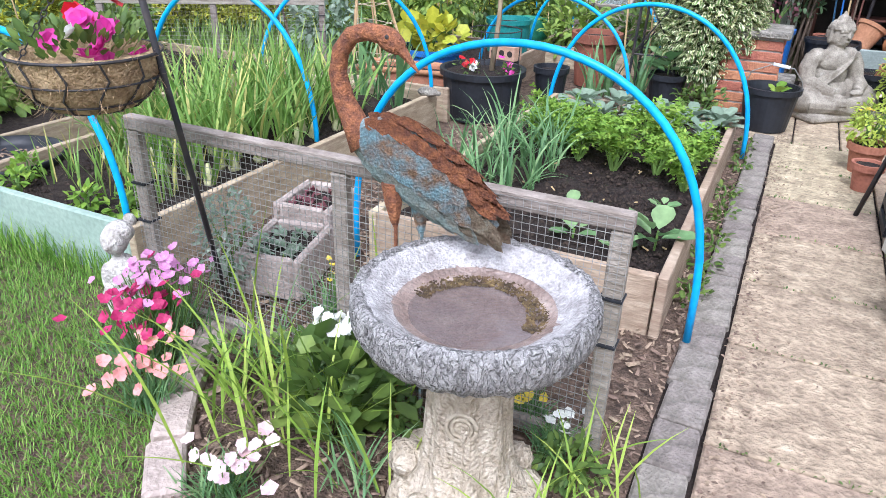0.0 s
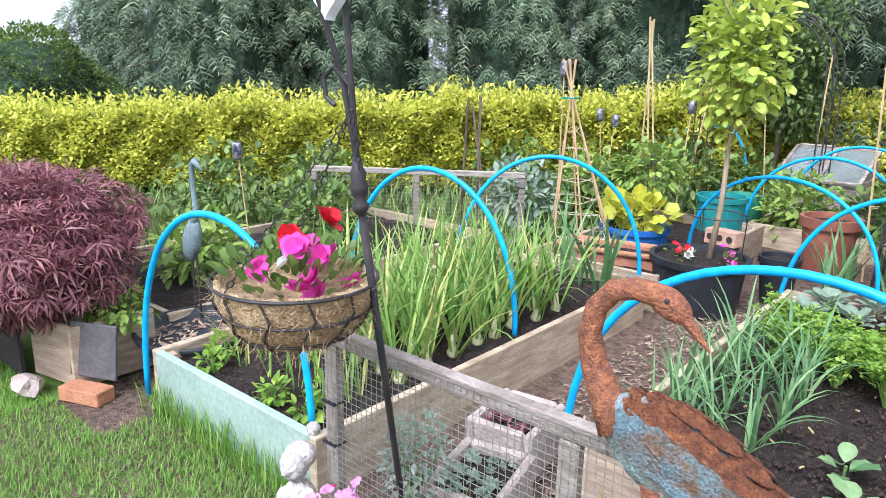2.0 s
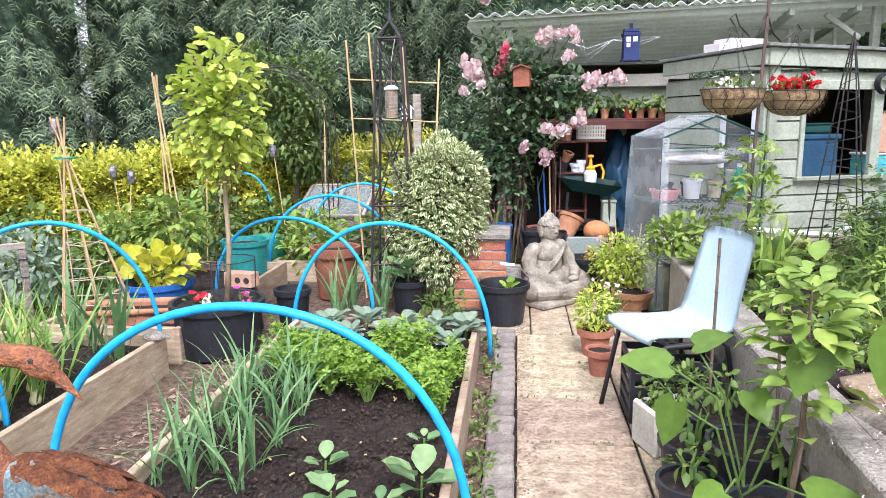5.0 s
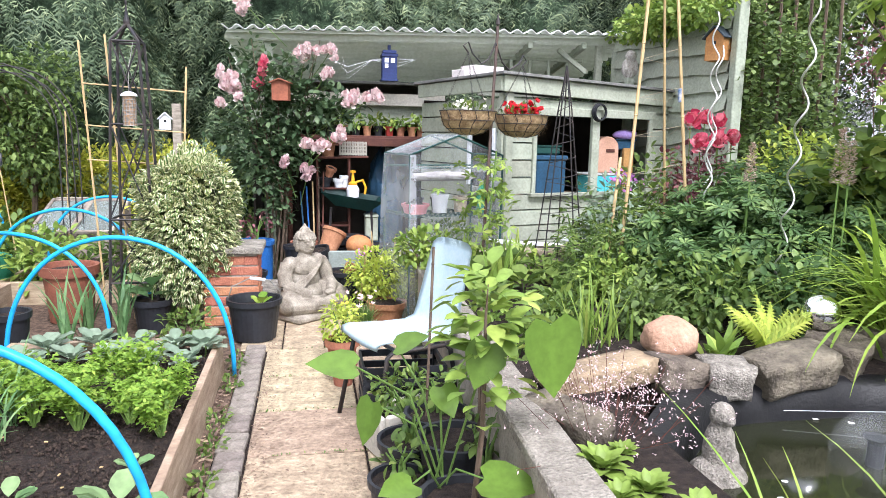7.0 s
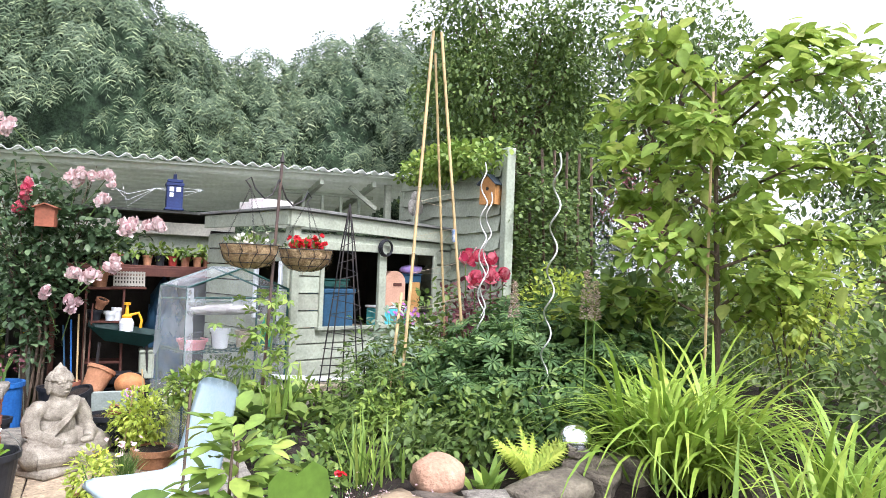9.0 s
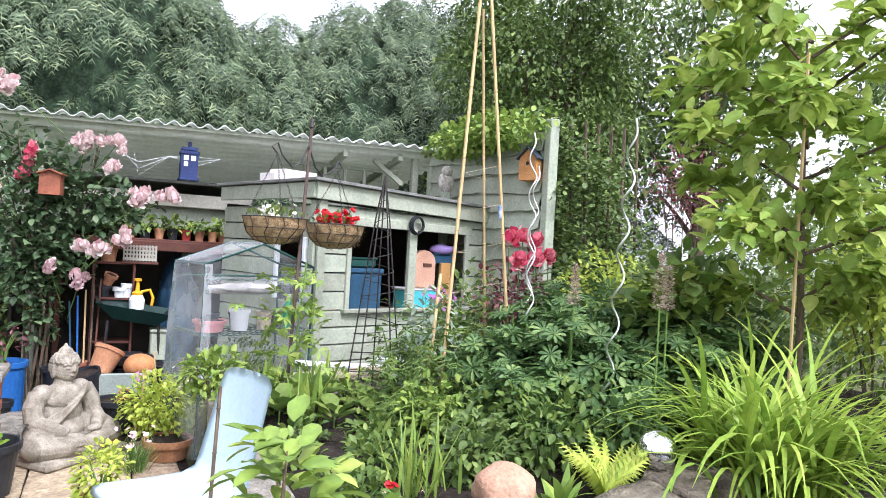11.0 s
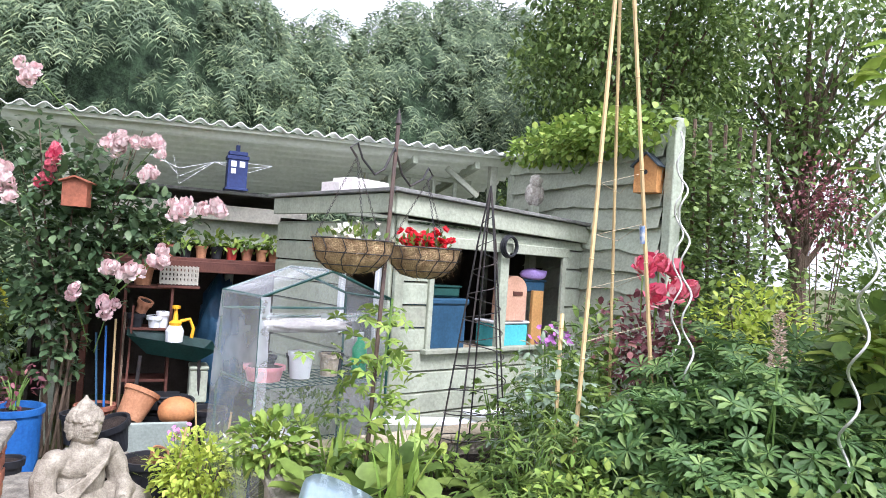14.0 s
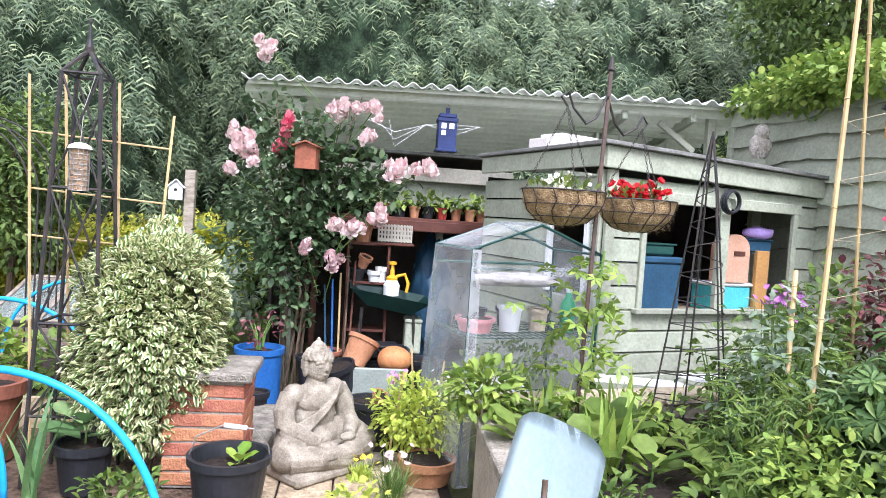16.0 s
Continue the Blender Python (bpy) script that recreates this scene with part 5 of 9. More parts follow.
blades("leaves", np.stack((rng.normal(0, 0.14, m), rng.normal(0, 0.1, m), np.zeros(m)), 1), rng.uniform(0, 6.28, m), rng.uniform(0.25, 0.62, m), rng.uniform(0.007, 0.013, m), rng.uniform(5, 50, m), rng.uniform(10, 70, m), L_LILY, t, 6)
for x, y in ((-0.72, 2.2), (-0.2, 2.45), (-0.75, 2.6), (-0.3, 2.2), (-1.25, 2.55)):
    t = thing("strap_plant", "tuft of narrow green leaves in the flower bed", "plant", (x, y, 0), group="tufts in the flower bed")
    m = 24
    blades("leaves", np.stack((rng.normal(0, 0.05, m), rng.normal(0, 0.05, m), np.zeros(m)), 1), rng.uniform(0, 6.28, m), rng.uniform(0.1, 0.32, m), 0.008, rng.uniform(5, 55, m), 45, L_LILY if x > -0.4 else L_LEEK, t, 5)
for x, y, s in ((-0.27, 2.48, 0.09), (-0.75, 2.45, 0.07), (-1.15, 2.52, 0.1), (-1.3, 2.4, 0.1)):
    bush("low_plant", "low leafy plant in the flower bed", (x, y, s * 0.6), (s, s * 0.8, s * 0.7), 110, 0.032, L_MID, "plant", group="low plants in the flower bed")

# purple maple and the planters under it
t = thing("japanese_maple", "purple cut-leaved japanese maple with a domed weeping crown", "shrub", (-4.05, 2.6, 0.03))
t.scale = (1.12, 1.0, 0.9)
lobes = [shell(n_, c_, r_, 0.45, 0.26, 0.25) for n_, c_, r_ in ((3000, (-0.1, 0, 0.68), (0.62, 0.5, 0.28)), (1600, (0.25, -0.1, 0.55), (0.4, 0.38, 0.26)), (1800, (-0.6, 0, 0.55), (0.5, 0.45, 0.3)), (900, (0.05, -0.25, 0.42), (0.45, 0.3, 0.18)))]
P, D = np.concatenate([a for a, _ in lobes]), np.concatenate([b for _, b in lobes])
D[:, 2] -= 0.7
leaves("foliage", P, D + rng.normal(0, 0.3, D.shape), 0.09, L_ACER, t, (ACER_V, ACER_F))
bm = bmesh.new()
for i in range(9):
    a = i * 2.4
    tube(bm, [(0, 0, 0.1), (0.08 * math.cos(a), 0.08 * math.sin(a), 0.5), (0.3 * math.cos(a), 0.28 * math.sin(a), 0.75), (0.5 * math.cos(a), 0.45 * math.sin(a), 0.6)], [0.025, 0.018, 0.01, 0.004], 6)
part("branches", bm, BARK, t)
t = thing("planter_box", "dark planter box with a raw plywood end", "planter", (-3.72, 2.62, 0))
for nm, c, s, m in (("front_panel", (-0.28, -0.22, 0.16), (0.55, 0.02, 0.34), DARKROOM), ("plywood_panel", (0.16, -0.14, 0.15), (0.3, 0.02, 0.28), WOOD), ("end_panel", (0.32, 0.06, 0.15), (0.02, 0.38, 0.28), WOOD)):
    bm = bmesh.new()
    box(bm, c, s, (0, 0, 12 if "ply" in nm else 0), 0.003)
    part(nm, bm, m, t)
bm = bmesh.new()
box(bm, (0, 0, 0.13), (0.24, 0.015, 0.24), (-8, 0, 25), 0.004)
o = part("slate_tile", bm, mat("grey slate", (0.11, 0.1, 0.1), (0.07, 0.065, 0.065), 8, 0.7, 0.3))
o.location = (-3.33, 2.56, 0.06)
tagged(o, "dark grey slate tile leaning on the planter", "tile")
bm = bmesh.new()
box(bm, (0, 0, 0.032), (0.215, 0.1, 0.065), (0, 0, 22), 0.005)
o = part("brick", bm, BRICK)
o.location = (-3.3, 2.5, -0.01)
tagged(o, "loose red brick by the planter", "brick")
bush("lettuce_plant", "light green leafy plants under the maple", (-3.5, 2.75, 0.32), (0.2, 0.12, 0.1), 260, 0.05, L_LIGHT, "plant", ground=0.2)
t = thing("round_tray", "round black plastic tray full of wood chips", "tray", (-3.25, 3.02, 0.0))
bm = bmesh.new()
lathe(bm, [(0, 0.1), (0.24, 0.1), (0.29, 0.17), (0.3, 0.2), (0.285, 0.2), (0.27, 0.17), (0.25, 0.15), (0, 0.15)], 36)
part("rim", bm, BLACKP, t, smooth=True)
bm = bmesh.new()
lathe(bm, [(0.2, -0.02), (0.18, 0.1), (0, 0.1)], 20)
part("foot", bm, BLACKP, t)
m = 200
a, r = rng.uniform(0, 6.28, m), 0.24 * np.sqrt(rng.random(m))
leaves("chip_fill", np.stack((r * np.cos(a), r * np.sin(a), np.full(m, 0.155)), 1), rng.normal(0, 1, (m, 3)) * (1, 1, 0.15), 0.035, CHIP, t, (CH_V, CH_F))
t = thing("heron_ornament", "slim grey metal heron ornament on thin legs", "garden ornament", (-3.5, 3.15, 0))
VERD = mat("grey green metal", (0.2, 0.26, 0.26), (0.13, 0.17, 0.17), 12, 0.7, 0.4)
bm = bmesh.new()
blob(bm, (0, 0, 0.55), (0.06, 0.04, 0.13), 2, 0.1, rot=(0, 20, 0))
part("body", bm, VERD, t, smooth=True)
bm = bmesh.new()
tube(bm, [(0.03, 0, 0.62), (0.055, 0, 0.72), (0.04, 0, 0.84), (0.045, 0, 0.93), (0.07, 0, 0.95), (0.14, 0, 0.91)], [0.025, 0.015, 0.013, 0.016, 0.018, 0.001], 8)
part("neck", bm, VERD, t, smooth=True)
for dx in (-0.015, 0.03):
    bm = bmesh.new()
    tube(bm, [(dx, 0, 0.5), (dx + 0.01, 0, 0.0)], 0.006, 6)
    part("leg", bm, BLACKM, t)
for x, y, r in ((-3.35, 2.5, 0), (-3.75, 2.35, 30)):
    bm = bmesh.new()
    blob(bm, (0, 0, 0.03), (0.09, 0.06, 0.05), 2, 0.35, 2, x)
    o = part("edging_stone", bm, PINKSTONE)
    o.matrix_world = pose(x - 0.2, y - 0.15, 0, 0, 0, r)
    tagged(o, "broken pale edging stone on the grass", "stone")

# ------------------------------------------------------------------ vegetables
def tuft(name, label, x, y, z, n, ln, w, material, lean=(0, 35), curl=(5, 50), spread=0.02, group="", cat="plant", seg=6):
    t = thing(name, label, cat, (x, y, z), group=group)
    blades("leaves", np.stack((rng.normal(0, spread, n), rng.normal(0, spread, n), np.full(n, -0.01)), 1), rng.uniform(0, 6.28, n), rng.uniform(*ln, n), rng.uniform(*w, n), rng.uniform(*lean, n), rng.uniform(*curl, n), material, t, seg)
    return t


ZS = HB - 0.05
BULB = mat("onion bulb", (0.55, 0.52, 0.3), (0.45, 0.45, 0.2), 12, 0.5, 0.05)
for i in range(6):
    for j in range(8):
        x, y = -2.86 + i * 0.135 + rng.normal(0, 0.015), 3.3 + j * 0.165 + rng.normal(0, 0.02)
        t = tuft("onion_plant", "onion plant with tall upright green leaves", x, y, ZS, 15, (0.36, 0.66), (0.012, 0.02), L_ONION, (0, 34), (-5, 95), 0.012, "onions in the raised bed")
        bm = bmesh.new()
        lathe(bm, [(0, -0.015), (0.024, 0.0), (0.028, 0.02), (0.016, 0.05), (0.009, 0.1), (0, 0.1)], 8)
        part("bulb", bm, BULB, t, smooth=True)
for j in range(5):
    for i in range(4):
        tuft("onion_plant", "thin yellowing onion plant in the bed", -2.75 + i * 0.18 + rng.normal(0, 0.02), 2.95 + j * 0.07, ZS, 4, (0.18, 0.36), (0.007, 0.012), L_ONION, (0, 25), (0, 60), 0.01, "onions in the raised bed")
for x, y in ((-2.82, 2.82), (-2.4, 2.82), (-2.2, 2.83), (-2.93, 2.95), (-2.26, 2.95)):
    bush("celery_seedling", "small light green celery seedling", (x, y, ZS + 0.05), (0.055, 0.05, 0.05), 60, 0.04, L_CELERY, "plant", stems=3, ground=ZS, group="seedlings", droop=-0.3)
for i in range(3):
    for j in range(7):
        tuft("leek_plant", "leek plant with blue green strap leaves", -1.24 + i * 0.15 + rng.normal(0, 0.02), 3.62 + j * 0.15 + rng.normal(0, 0.02), ZS, 10, (0.24, 0.46), (0.009, 0.018), L_LEEK, (0, 35), (20, 120), 0.012, "leeks in the raised bed")


def celery(x, y, s=1.0):
    t = thing("celery_plant", "bushy bright green celery plant", "plant", (x, y, ZS), group="celery in the raised bed")
    P, D = [], []
    for k in range(15):
        bm = bmesh.new()
        a, r, h = rng.uniform(0, 6.28), rng.uniform(0.03, 0.14) * s, rng.uniform(0.13, 0.25) * s
        e = Vector((r * math.cos(a), r * math.sin(a), h))
        tube(bm, [(e.x * 0.1, e.y * 0.1, -0.01), e * 0.6, e], [0.005, 0.004, 0.002], 5)
        part("stalk", bm, CELSTALK, t)
        for q in range(30):
            P.append(e * rng.uniform(0.75, 1.08) + Vector(rng.normal(0, 0.025, 3) * s)), D.append((math.cos(a) * 0.5 + rng.normal(0, 0.7), math.sin(a) * 0.5 + rng.normal(0, 0.7), rng.normal(0.3, 0.4)))
    leaves("foliage", np.array([tuple(p) for p in P]), D, 0.032 * s, L_CELERY, t, CELERY)


CELERY = fan(3, 150, 0.26, 0.1)
CELSTALK = mat("celery stalk", (0.3, 0.45, 0.12), (0.22, 0.36, 0.08), 10, 0.5, 0)
for x, y in ((-0.86, 4.5), (-0.66, 4.42), (-0.46, 4.45), (-0.3, 4.3), (-0.95, 4.75), (-0.75, 4.7), (-0.52, 4.7), (-0.33, 4.6), (-1.1, 4.6), (-1.15, 4.85)):
    celery(x, y, rng.uniform(0.72, 1.02))


def brassica(x, y, z, s, material, n=6, label="young cabbage plant with broad blue green leaves", group="cabbages in the raised bed", name="cabbage_plant"):
    t = thing(name, label, "plant", (x, y, z), group=group)
    bm = bmesh.new()
    tube(bm, [(0, 0, -0.01), (0.004, 0, s * 0.6)], 0.005, 6)
    part("stem", bm, GREENSTEM, t)
    a = np.arange(n) * 2.4 + rng.uniform(0, 6)
    P = np.stack((0.02 * np.cos(a), 0.02 * np.sin(a), s * (0.25 + 0.5 * np.arange(n) / n)), 1)
    D = np.stack((np.cos(a), np.sin(a), 0.25 + 0.5 * np.arange(n) / n), 1)
    leaves("leaves", P, D + rng.normal(0, 0.12, D.shape), s, material, t, (BROAD_V, BROAD_F), up=np.tile((0.0, 0, 1), (n, 1)), wide=0.85)


for x, y, s in ((-0.67, 3.74, 0.085), (-0.3, 3.62, 0.12), (-0.34, 3.98, 0.06), (-0.6, 3.55, 0.07), (-0.42, 3.5, 0.07)):
    brassica(x, y, ZS, s, L_LEEK)
for x, y in ((-0.55, 5.2), (-0.35, 5.15), (-0.75, 5.3), (-0.95, 5.3), (-0.45, 5.45), (-0.65, 5.5), (-0.28, 5.4), (-0.9, 5.55), (-1.12, 5.45), (-1.15, 5.2)):
    brassica(x, y, ZS, rng.uniform(0.08, 0.125), L_GREY, 14, "grey green leafy brassica plant", "brassicas at the end of the bed", "kale_plant")
bm = bmesh.new()
for i in range(30):
    x, y = rng.uniform(-1.2, -0.25), rng.uniform(3.5, 5.0)
    box(bm, (x, y, ZS + 0.016), (rng.uniform(0.01, 0.03), 0.006, 0.004), (0, rng.normal(0, 15), rng.uniform(0, 180)))
o = part("straw_bits", bm, CANE)
tagged(o, "pale bits of straw on the soil", "straw", kind="stuff")


# ------------------------------------------------------------------ pots
def pot(name, label, at, r, h, material, taper=0.75, lip=0.02, category="plant pot", group="", tilt=(0, 0), soil=True, fill=0.9):
    t = thing(name, label, category, at, group=group)
    t.matrix_world = pose(*at, tilt[0], tilt[1], 0)
    bm = bmesh.new()
    lathe(bm, [(0, 0), (r * taper, 0), (r * 0.96, h * 0.86), (r * 0.97, h - lip * 2), (r + lip * 0.4, h - lip * 2), (r + lip * 0.5, h), (r * 0.94, h), (r * 0.9, h * 0.85), (r * taper * 0.9, 0.02), (0, 0.02)], 28)
    part("body", bm, material, t, smooth=False)
    if soil:
        bm = bmesh.new()
        lathe(bm, [(r * 0.91, h * fill), (r * 0.5, h * fill + 0.008), (0, h * fill + 0.012)], 20, wobble=0.1)
        part("soil", bm, SOIL, t)
    return t


pot("large_pot", "large black plastic tub holding a lime-leaved tree", (-1.86, 5.55, 0), 0.285, 0.33, BLACKP, 0.85)
pot("plant_pot", "black plastic pot beside the tub", (-1.52, 6.0, 0), 0.12, 0.3, BLACKP)
pot("blue_tub", "bright blue plastic tub of yellow leaved plants", (-2.6, 6.2, 0.0), 0.25, 0.3, BLUEP, 0.9)
pot("blue_tub", "teal green plastic tub behind the tree", (-2.35, 7.25, 0.0), 0.2, 0.42, mat("teal plastic", (0.03, 0.24, 0.22), (0.02, 0.18, 0.17), 6, 0.45, 0.03), 0.9)
pot("terracotta_pot", "tall reddish terracotta pot under the hoops", (-1.46, 6.95, 0), 0.19, 0.42, mat("dark red terracotta", (0.27, 0.1, 0.06), (0.19, 0.07, 0.045), 7, 0.7, 0.15), 0.78, 0.035)
pot("plant_pot", "black plastic pot with a squash seedling", (-0.8, 6.55, 0), 0.135, 0.24, BLACKP)
pot("plant_pot", "small dark pot by the trellis", (-1.0, 6.1, 0), 0.06, 0.1, BLACKP)
bush("yellow_plant", "bright yellow leaved plant in the blue tub", (-2.6, 6.2, 0.4), (0.24, 0.22, 0.12), 130, 0.1, L_YELLOW, "plant", (ROUND_V, ROUND_F), ground=0.3, droop=-0.2)
bush("green_plant", "leafy green plants behind the blue tub", (-2.85, 6.95, 0.6), (0.3, 0.25, 0.25), 420, 0.08, L_LIGHT, "plant", ground=0.1)
brassica(-0.8, 6.55, 0.2, 0.2, L_LEEK, 7, "squash seedling with broad leaves in a pot", "", "squash_plant")
# lime tree in the tub
t = thing("lime_tree", "slim young tree with a crown of lime green leaves", "tree", (-1.82, 5.6, 0.3))
bm = bmesh.new()
tube(bm, [(0, 0, -0.02), (0.03, 0.02, 0.35), (0.04, 0, 0.8), (0.05, 0, 1.55)], [0.022, 0.017, 0.013, 0.004], 8)
for i in range(9):
    a, z = i * 2.4, 0.75 + 0.08 * i
    tube(bm, [(0.04, 0, z), (0.04 + 0.1 * math.cos(a), 0.1 * math.sin(a), z + 0.1), (0.04 + 0.2 * math.cos(a), 0.2 * math.sin(a), z + 0.24)], [0.007, 0.005, 0.002], 5)
part("trunk", bm, PALEBARK, t, smooth=True)
P, D = shell(850, (0.05, 0, 1.2), (0.26, 0.24, 0.42), 0.8, None, 0.2)
leaves("crown", P, D + rng.normal(0, 0.5, D.shape) - (0, 0, 0.25), 0.07, L_LIME, t, (BROAD_V, BROAD_F), wide=0.8)
t = thing("plant_support", "round wire plant support ring in the tub", "plant support", (-1.8, 5.6, 0.3))
bm = bmesh.new()
tube(bm, [(0.17 * math.cos(i * math.pi / 12), 0.17 * math.sin(i * math.pi / 12), 0.28) for i in range(25)], 0.004, 6)
part("ring", bm, BLACKM, t)
for a in (0.3, 2.4, 4.5):
    bm = bmesh.new()
    tube(bm, [(0.17 * math.cos(a), 0.17 * math.sin(a), 0.29), (0.16 * math.cos(a), 0.16 * math.sin(a), -0.02)], 0.004, 6)
    part("leg", bm, BLACKM, t)
for mt, xy, lab in ((P_RED, (-0.14, -0.08), "small red flowers in the tub"), (P_MAG, (0.16, -0.06), "pink flowers in the tub"), (P_WHITE, (-0.06, -0.14), "white flowers in the tub")):
    t = thing("bedding_flowers", lab, "flowers", (-1.85 + xy[0], 5.6 + xy[1], 0.3))
    P, D = shell(26, (0, 0, 0.02), (0.06, 0.05, 0.04), 0.5, 0)
    leaves("foliage", P, D, 0.03, L_MID, t)
    flower_heads("flower_heads", t, rng.normal(0, 0.035, (5, 2)), 0.055, 0.025, mt)
t = thing("air_brick", "pale orange brick with round holes", "brick", (-1.88, 6.0, 0.31), -12)
bm = bmesh.new()
box(bm, (0, 0, 0.05), (0.22, 0.1, 0.1), bevel=0.004)
part("body", bm, mat("pale orange brick", (0.58, 0.36, 0.25), (0.46, 0.27, 0.18), 10, 0.9, 0.3), t)
# dark discs stand in for the shade in the holes
for dx in (-0.07, 0, 0.07):
    bm = bmesh.new()
    bmesh.ops.create_cone(bm, cap_ends=True, segments=14, radius1=0.022, radius2=0.022, depth=0.012, matrix=pose(dx, -0.047, 0.05, 90))
    part("hole", bm, DARKROOM, t)
t = thing("pot_stand", "upturned pot under the brick", "plant pot", (-1.88, 6.0, 0))
bm = bmesh.new()
lathe(bm, [(0, 0), (0.13, 0), (0.1, 0.31), (0, 0.31)], 20)
part("body", bm, BLACKP, t)
# long terracotta trough
t = trough((-2.5, 5.75, 0.0), (0.75, 0.3), 0.23, "long terracotta trough with a rounded rim", TERRA, 12, 0)
bm = bmesh.new()
tube(bm, [(-0.38, -0.15, 0.22), (0.38, -0.15, 0.22), (0.38, 0.15, 0.22), (-0.38, 0.15, 0.22), (-0.38, -0.15, 0.22)], 0.022, 8)
part("rim", bm, TERRA, t, smooth=True)
# clutter of green among far beds
for i, (x, y, z, r, m, lab) in enumerate(((-3.3, 6.9, 0.3, 0.4, L_MID, "green vegetable foliage behind the beds"), (-3.9, 6.6, 0.3, 0.4, L_GREY, "grey green brassica foliage"), (-4.4, 7.2, 0.35, 0.45, L_MID, "green foliage in front of the hedge"), (-3.2, 8.3, 0.4, 0.5, L_DARK, "dark green foliage before the hedge"),
                                   (-2.6, 8.6, 0.35, 0.4, L_MID, "green plants beside the cold frame"), (-1.2, 7.9, 0.3, 0.4, L_MID, "leafy green plants under the hoops"), (-1.9, 7.8, 0.3, 0.35, L_LIGHT, "light green plants under the hoops"), (-0.9, 8.6, 0.4, 0.4, L_MID, "green plants behind the trellis"), (-1.4, 9.9, 0.5, 0.5, L_GOLD, "golden green shrub by the cold frame"),
                                   (-0.9, 9.6, 0.6, 0.5, L_GREY, "grey green shrub near the post"), (-5.2, 5.3, 0.25, 0.4, L_MID, "green plants by the far bed"), (-4.3, 4.6, 0.3, 0.35, L_MID, "leafy plants in the low bed"), (-4.2, 3.6, 0.27, 0.3, L_LIGHT, "light green plants in the low bed"), (-5.6, 4.6, 0.35, 0.5, L_DARK, "dark green plants before the hedge"), (-3.8, 7.6, 0.35, 0.4, L_LIGHT, "light green plants before the hedge"), (-6.0, 6.0, 0.3, 0.4, L_MID, "green plants at the foot of the hedge"), (-1.7, 11.0, 0.5, 0.6, L_MID, "green shrubs at the end of the garden"), (-0.5, 10.6, 0.5, 0.6, L_DARK, "dark shrubs behind the post"))):
    bush("vegetable_foliage", lab, (x, y, z), (r, r, r * 0.8), 520, 0.085, m, "plant", thick=0.7, gap=0.2, ground=0, group="greenery behind the beds")
for x, y in ((-2.35, 5.0), (-2.5, 5.05), (-1.25, 6.2), (-0.95, 6.35), (-1.1, 7.0), (-0.75, 7.0), (-1.25, 6.6), (-2.15, 4.9)):
    tuft("leek_plant", "tall leafy leek going to seed", x, y, 0.0 if x > -1.3 else ZS, 12, (0.35, 0.6), (0.02, 0.035), L_LEEK, (0, 25), (10, 50), 0.02, "tall leeks")
for x, y in ((-0.13, 3.6), (-0.14, 3.9), (-0.13, 4.5), (-0.14, 4.8), (-0.13, 5.3), (-0.14, 5.7), (-0.12, 4.15)):
    bush("weed", "small green weed between kerb and board", (x, y, 0.03), (0.06, 0.09, 0.04), 46, 0.035, L_MID, "weed", stems=2, ground=-0.01, group="weeds along the kerb")
# rear right planting strip between bed and path end
bush("box_plant", "green leafy plants by the bucket", (-0.5, 6.1, 0.12), (0.2, 0.15, 0.14), 260, 0.05, L_MID, "plant", ground=0)


# ------------------------------------------------------------------ canes, cans and frames
def cane(a, b, r=0.005, group="", label="pale bamboo cane pushed into the soil", material=CANE):
    t = thing("cane", label, "cane", (a[0], a[1], 0), group=group)
    bm = bmesh.new()
    A, B = Vector(a), Vector(b)
    k = 5
    off = Vector((a[0], a[1], 0))
    tube(bm, [A.lerp(B, i / k) - off for i in range(k + 1)], r, 6)
    part("shaft", bm, material, t)
    for i in range(1, k + 2):
        bm = bmesh.new()
        p = A.lerp(B, (i - 0.5) / (k + 1)) - off
        d = (B - A).normalized() * 0.004
        tube(bm, [p - d, p, p + d], [r, r * 1.35, r], 6)
        part("node", bm, material, t)
    return t


def can_on_stake(x, y, z, foot=None):
    t = thing("can_on_stake", "drinks can upside down on a bamboo stake as a bird scarer", "bird scarer", (x, y, 0), group="cans on stakes")
    f = foot or (rng.normal(0, 0.05), rng.normal(0, 0.05))
    bm = bmesh.new()
    tube(bm, [(f[0], f[1], -0.03), (0, 0, z)], 0.005, 6)
    part("stake", bm, CANE, t)
    bm = bmesh.new()
    lathe(bm, [(0, 0), (0.026, 0), (0.033, 0.012), (0.033, 0.105), (0.026, 0.118), (0, 0.116)], 18, (0, 0, z - 0.07))
    o = part("can", bm, mat("printed can", (0.04, 0.045, 0.09), (0.45, 0.42, 0.42), 30, 0.3, 0, metal=0.6), t, smooth=True)
    bm = bmesh.new()
    lathe(bm, [(0, 0), (0.027, 0), (0.027, 0.012), (0, 0.012)], 18, (0, 0, z + 0.042))
    part("can_end", bm, STEEL, t)


for x, y, z in ((-3.69, 7.55, 1.0), (-3.56, 7.62, 0.95), (-2.91, 7.12, 0.7), (-2.94, 7.9, 1.1), (-2.42, 8.3, 1.15), (-4.54, 4.1, 0.84), (-1.05, 9.5, 1.0)):
    can_on_stake(x, y, z)
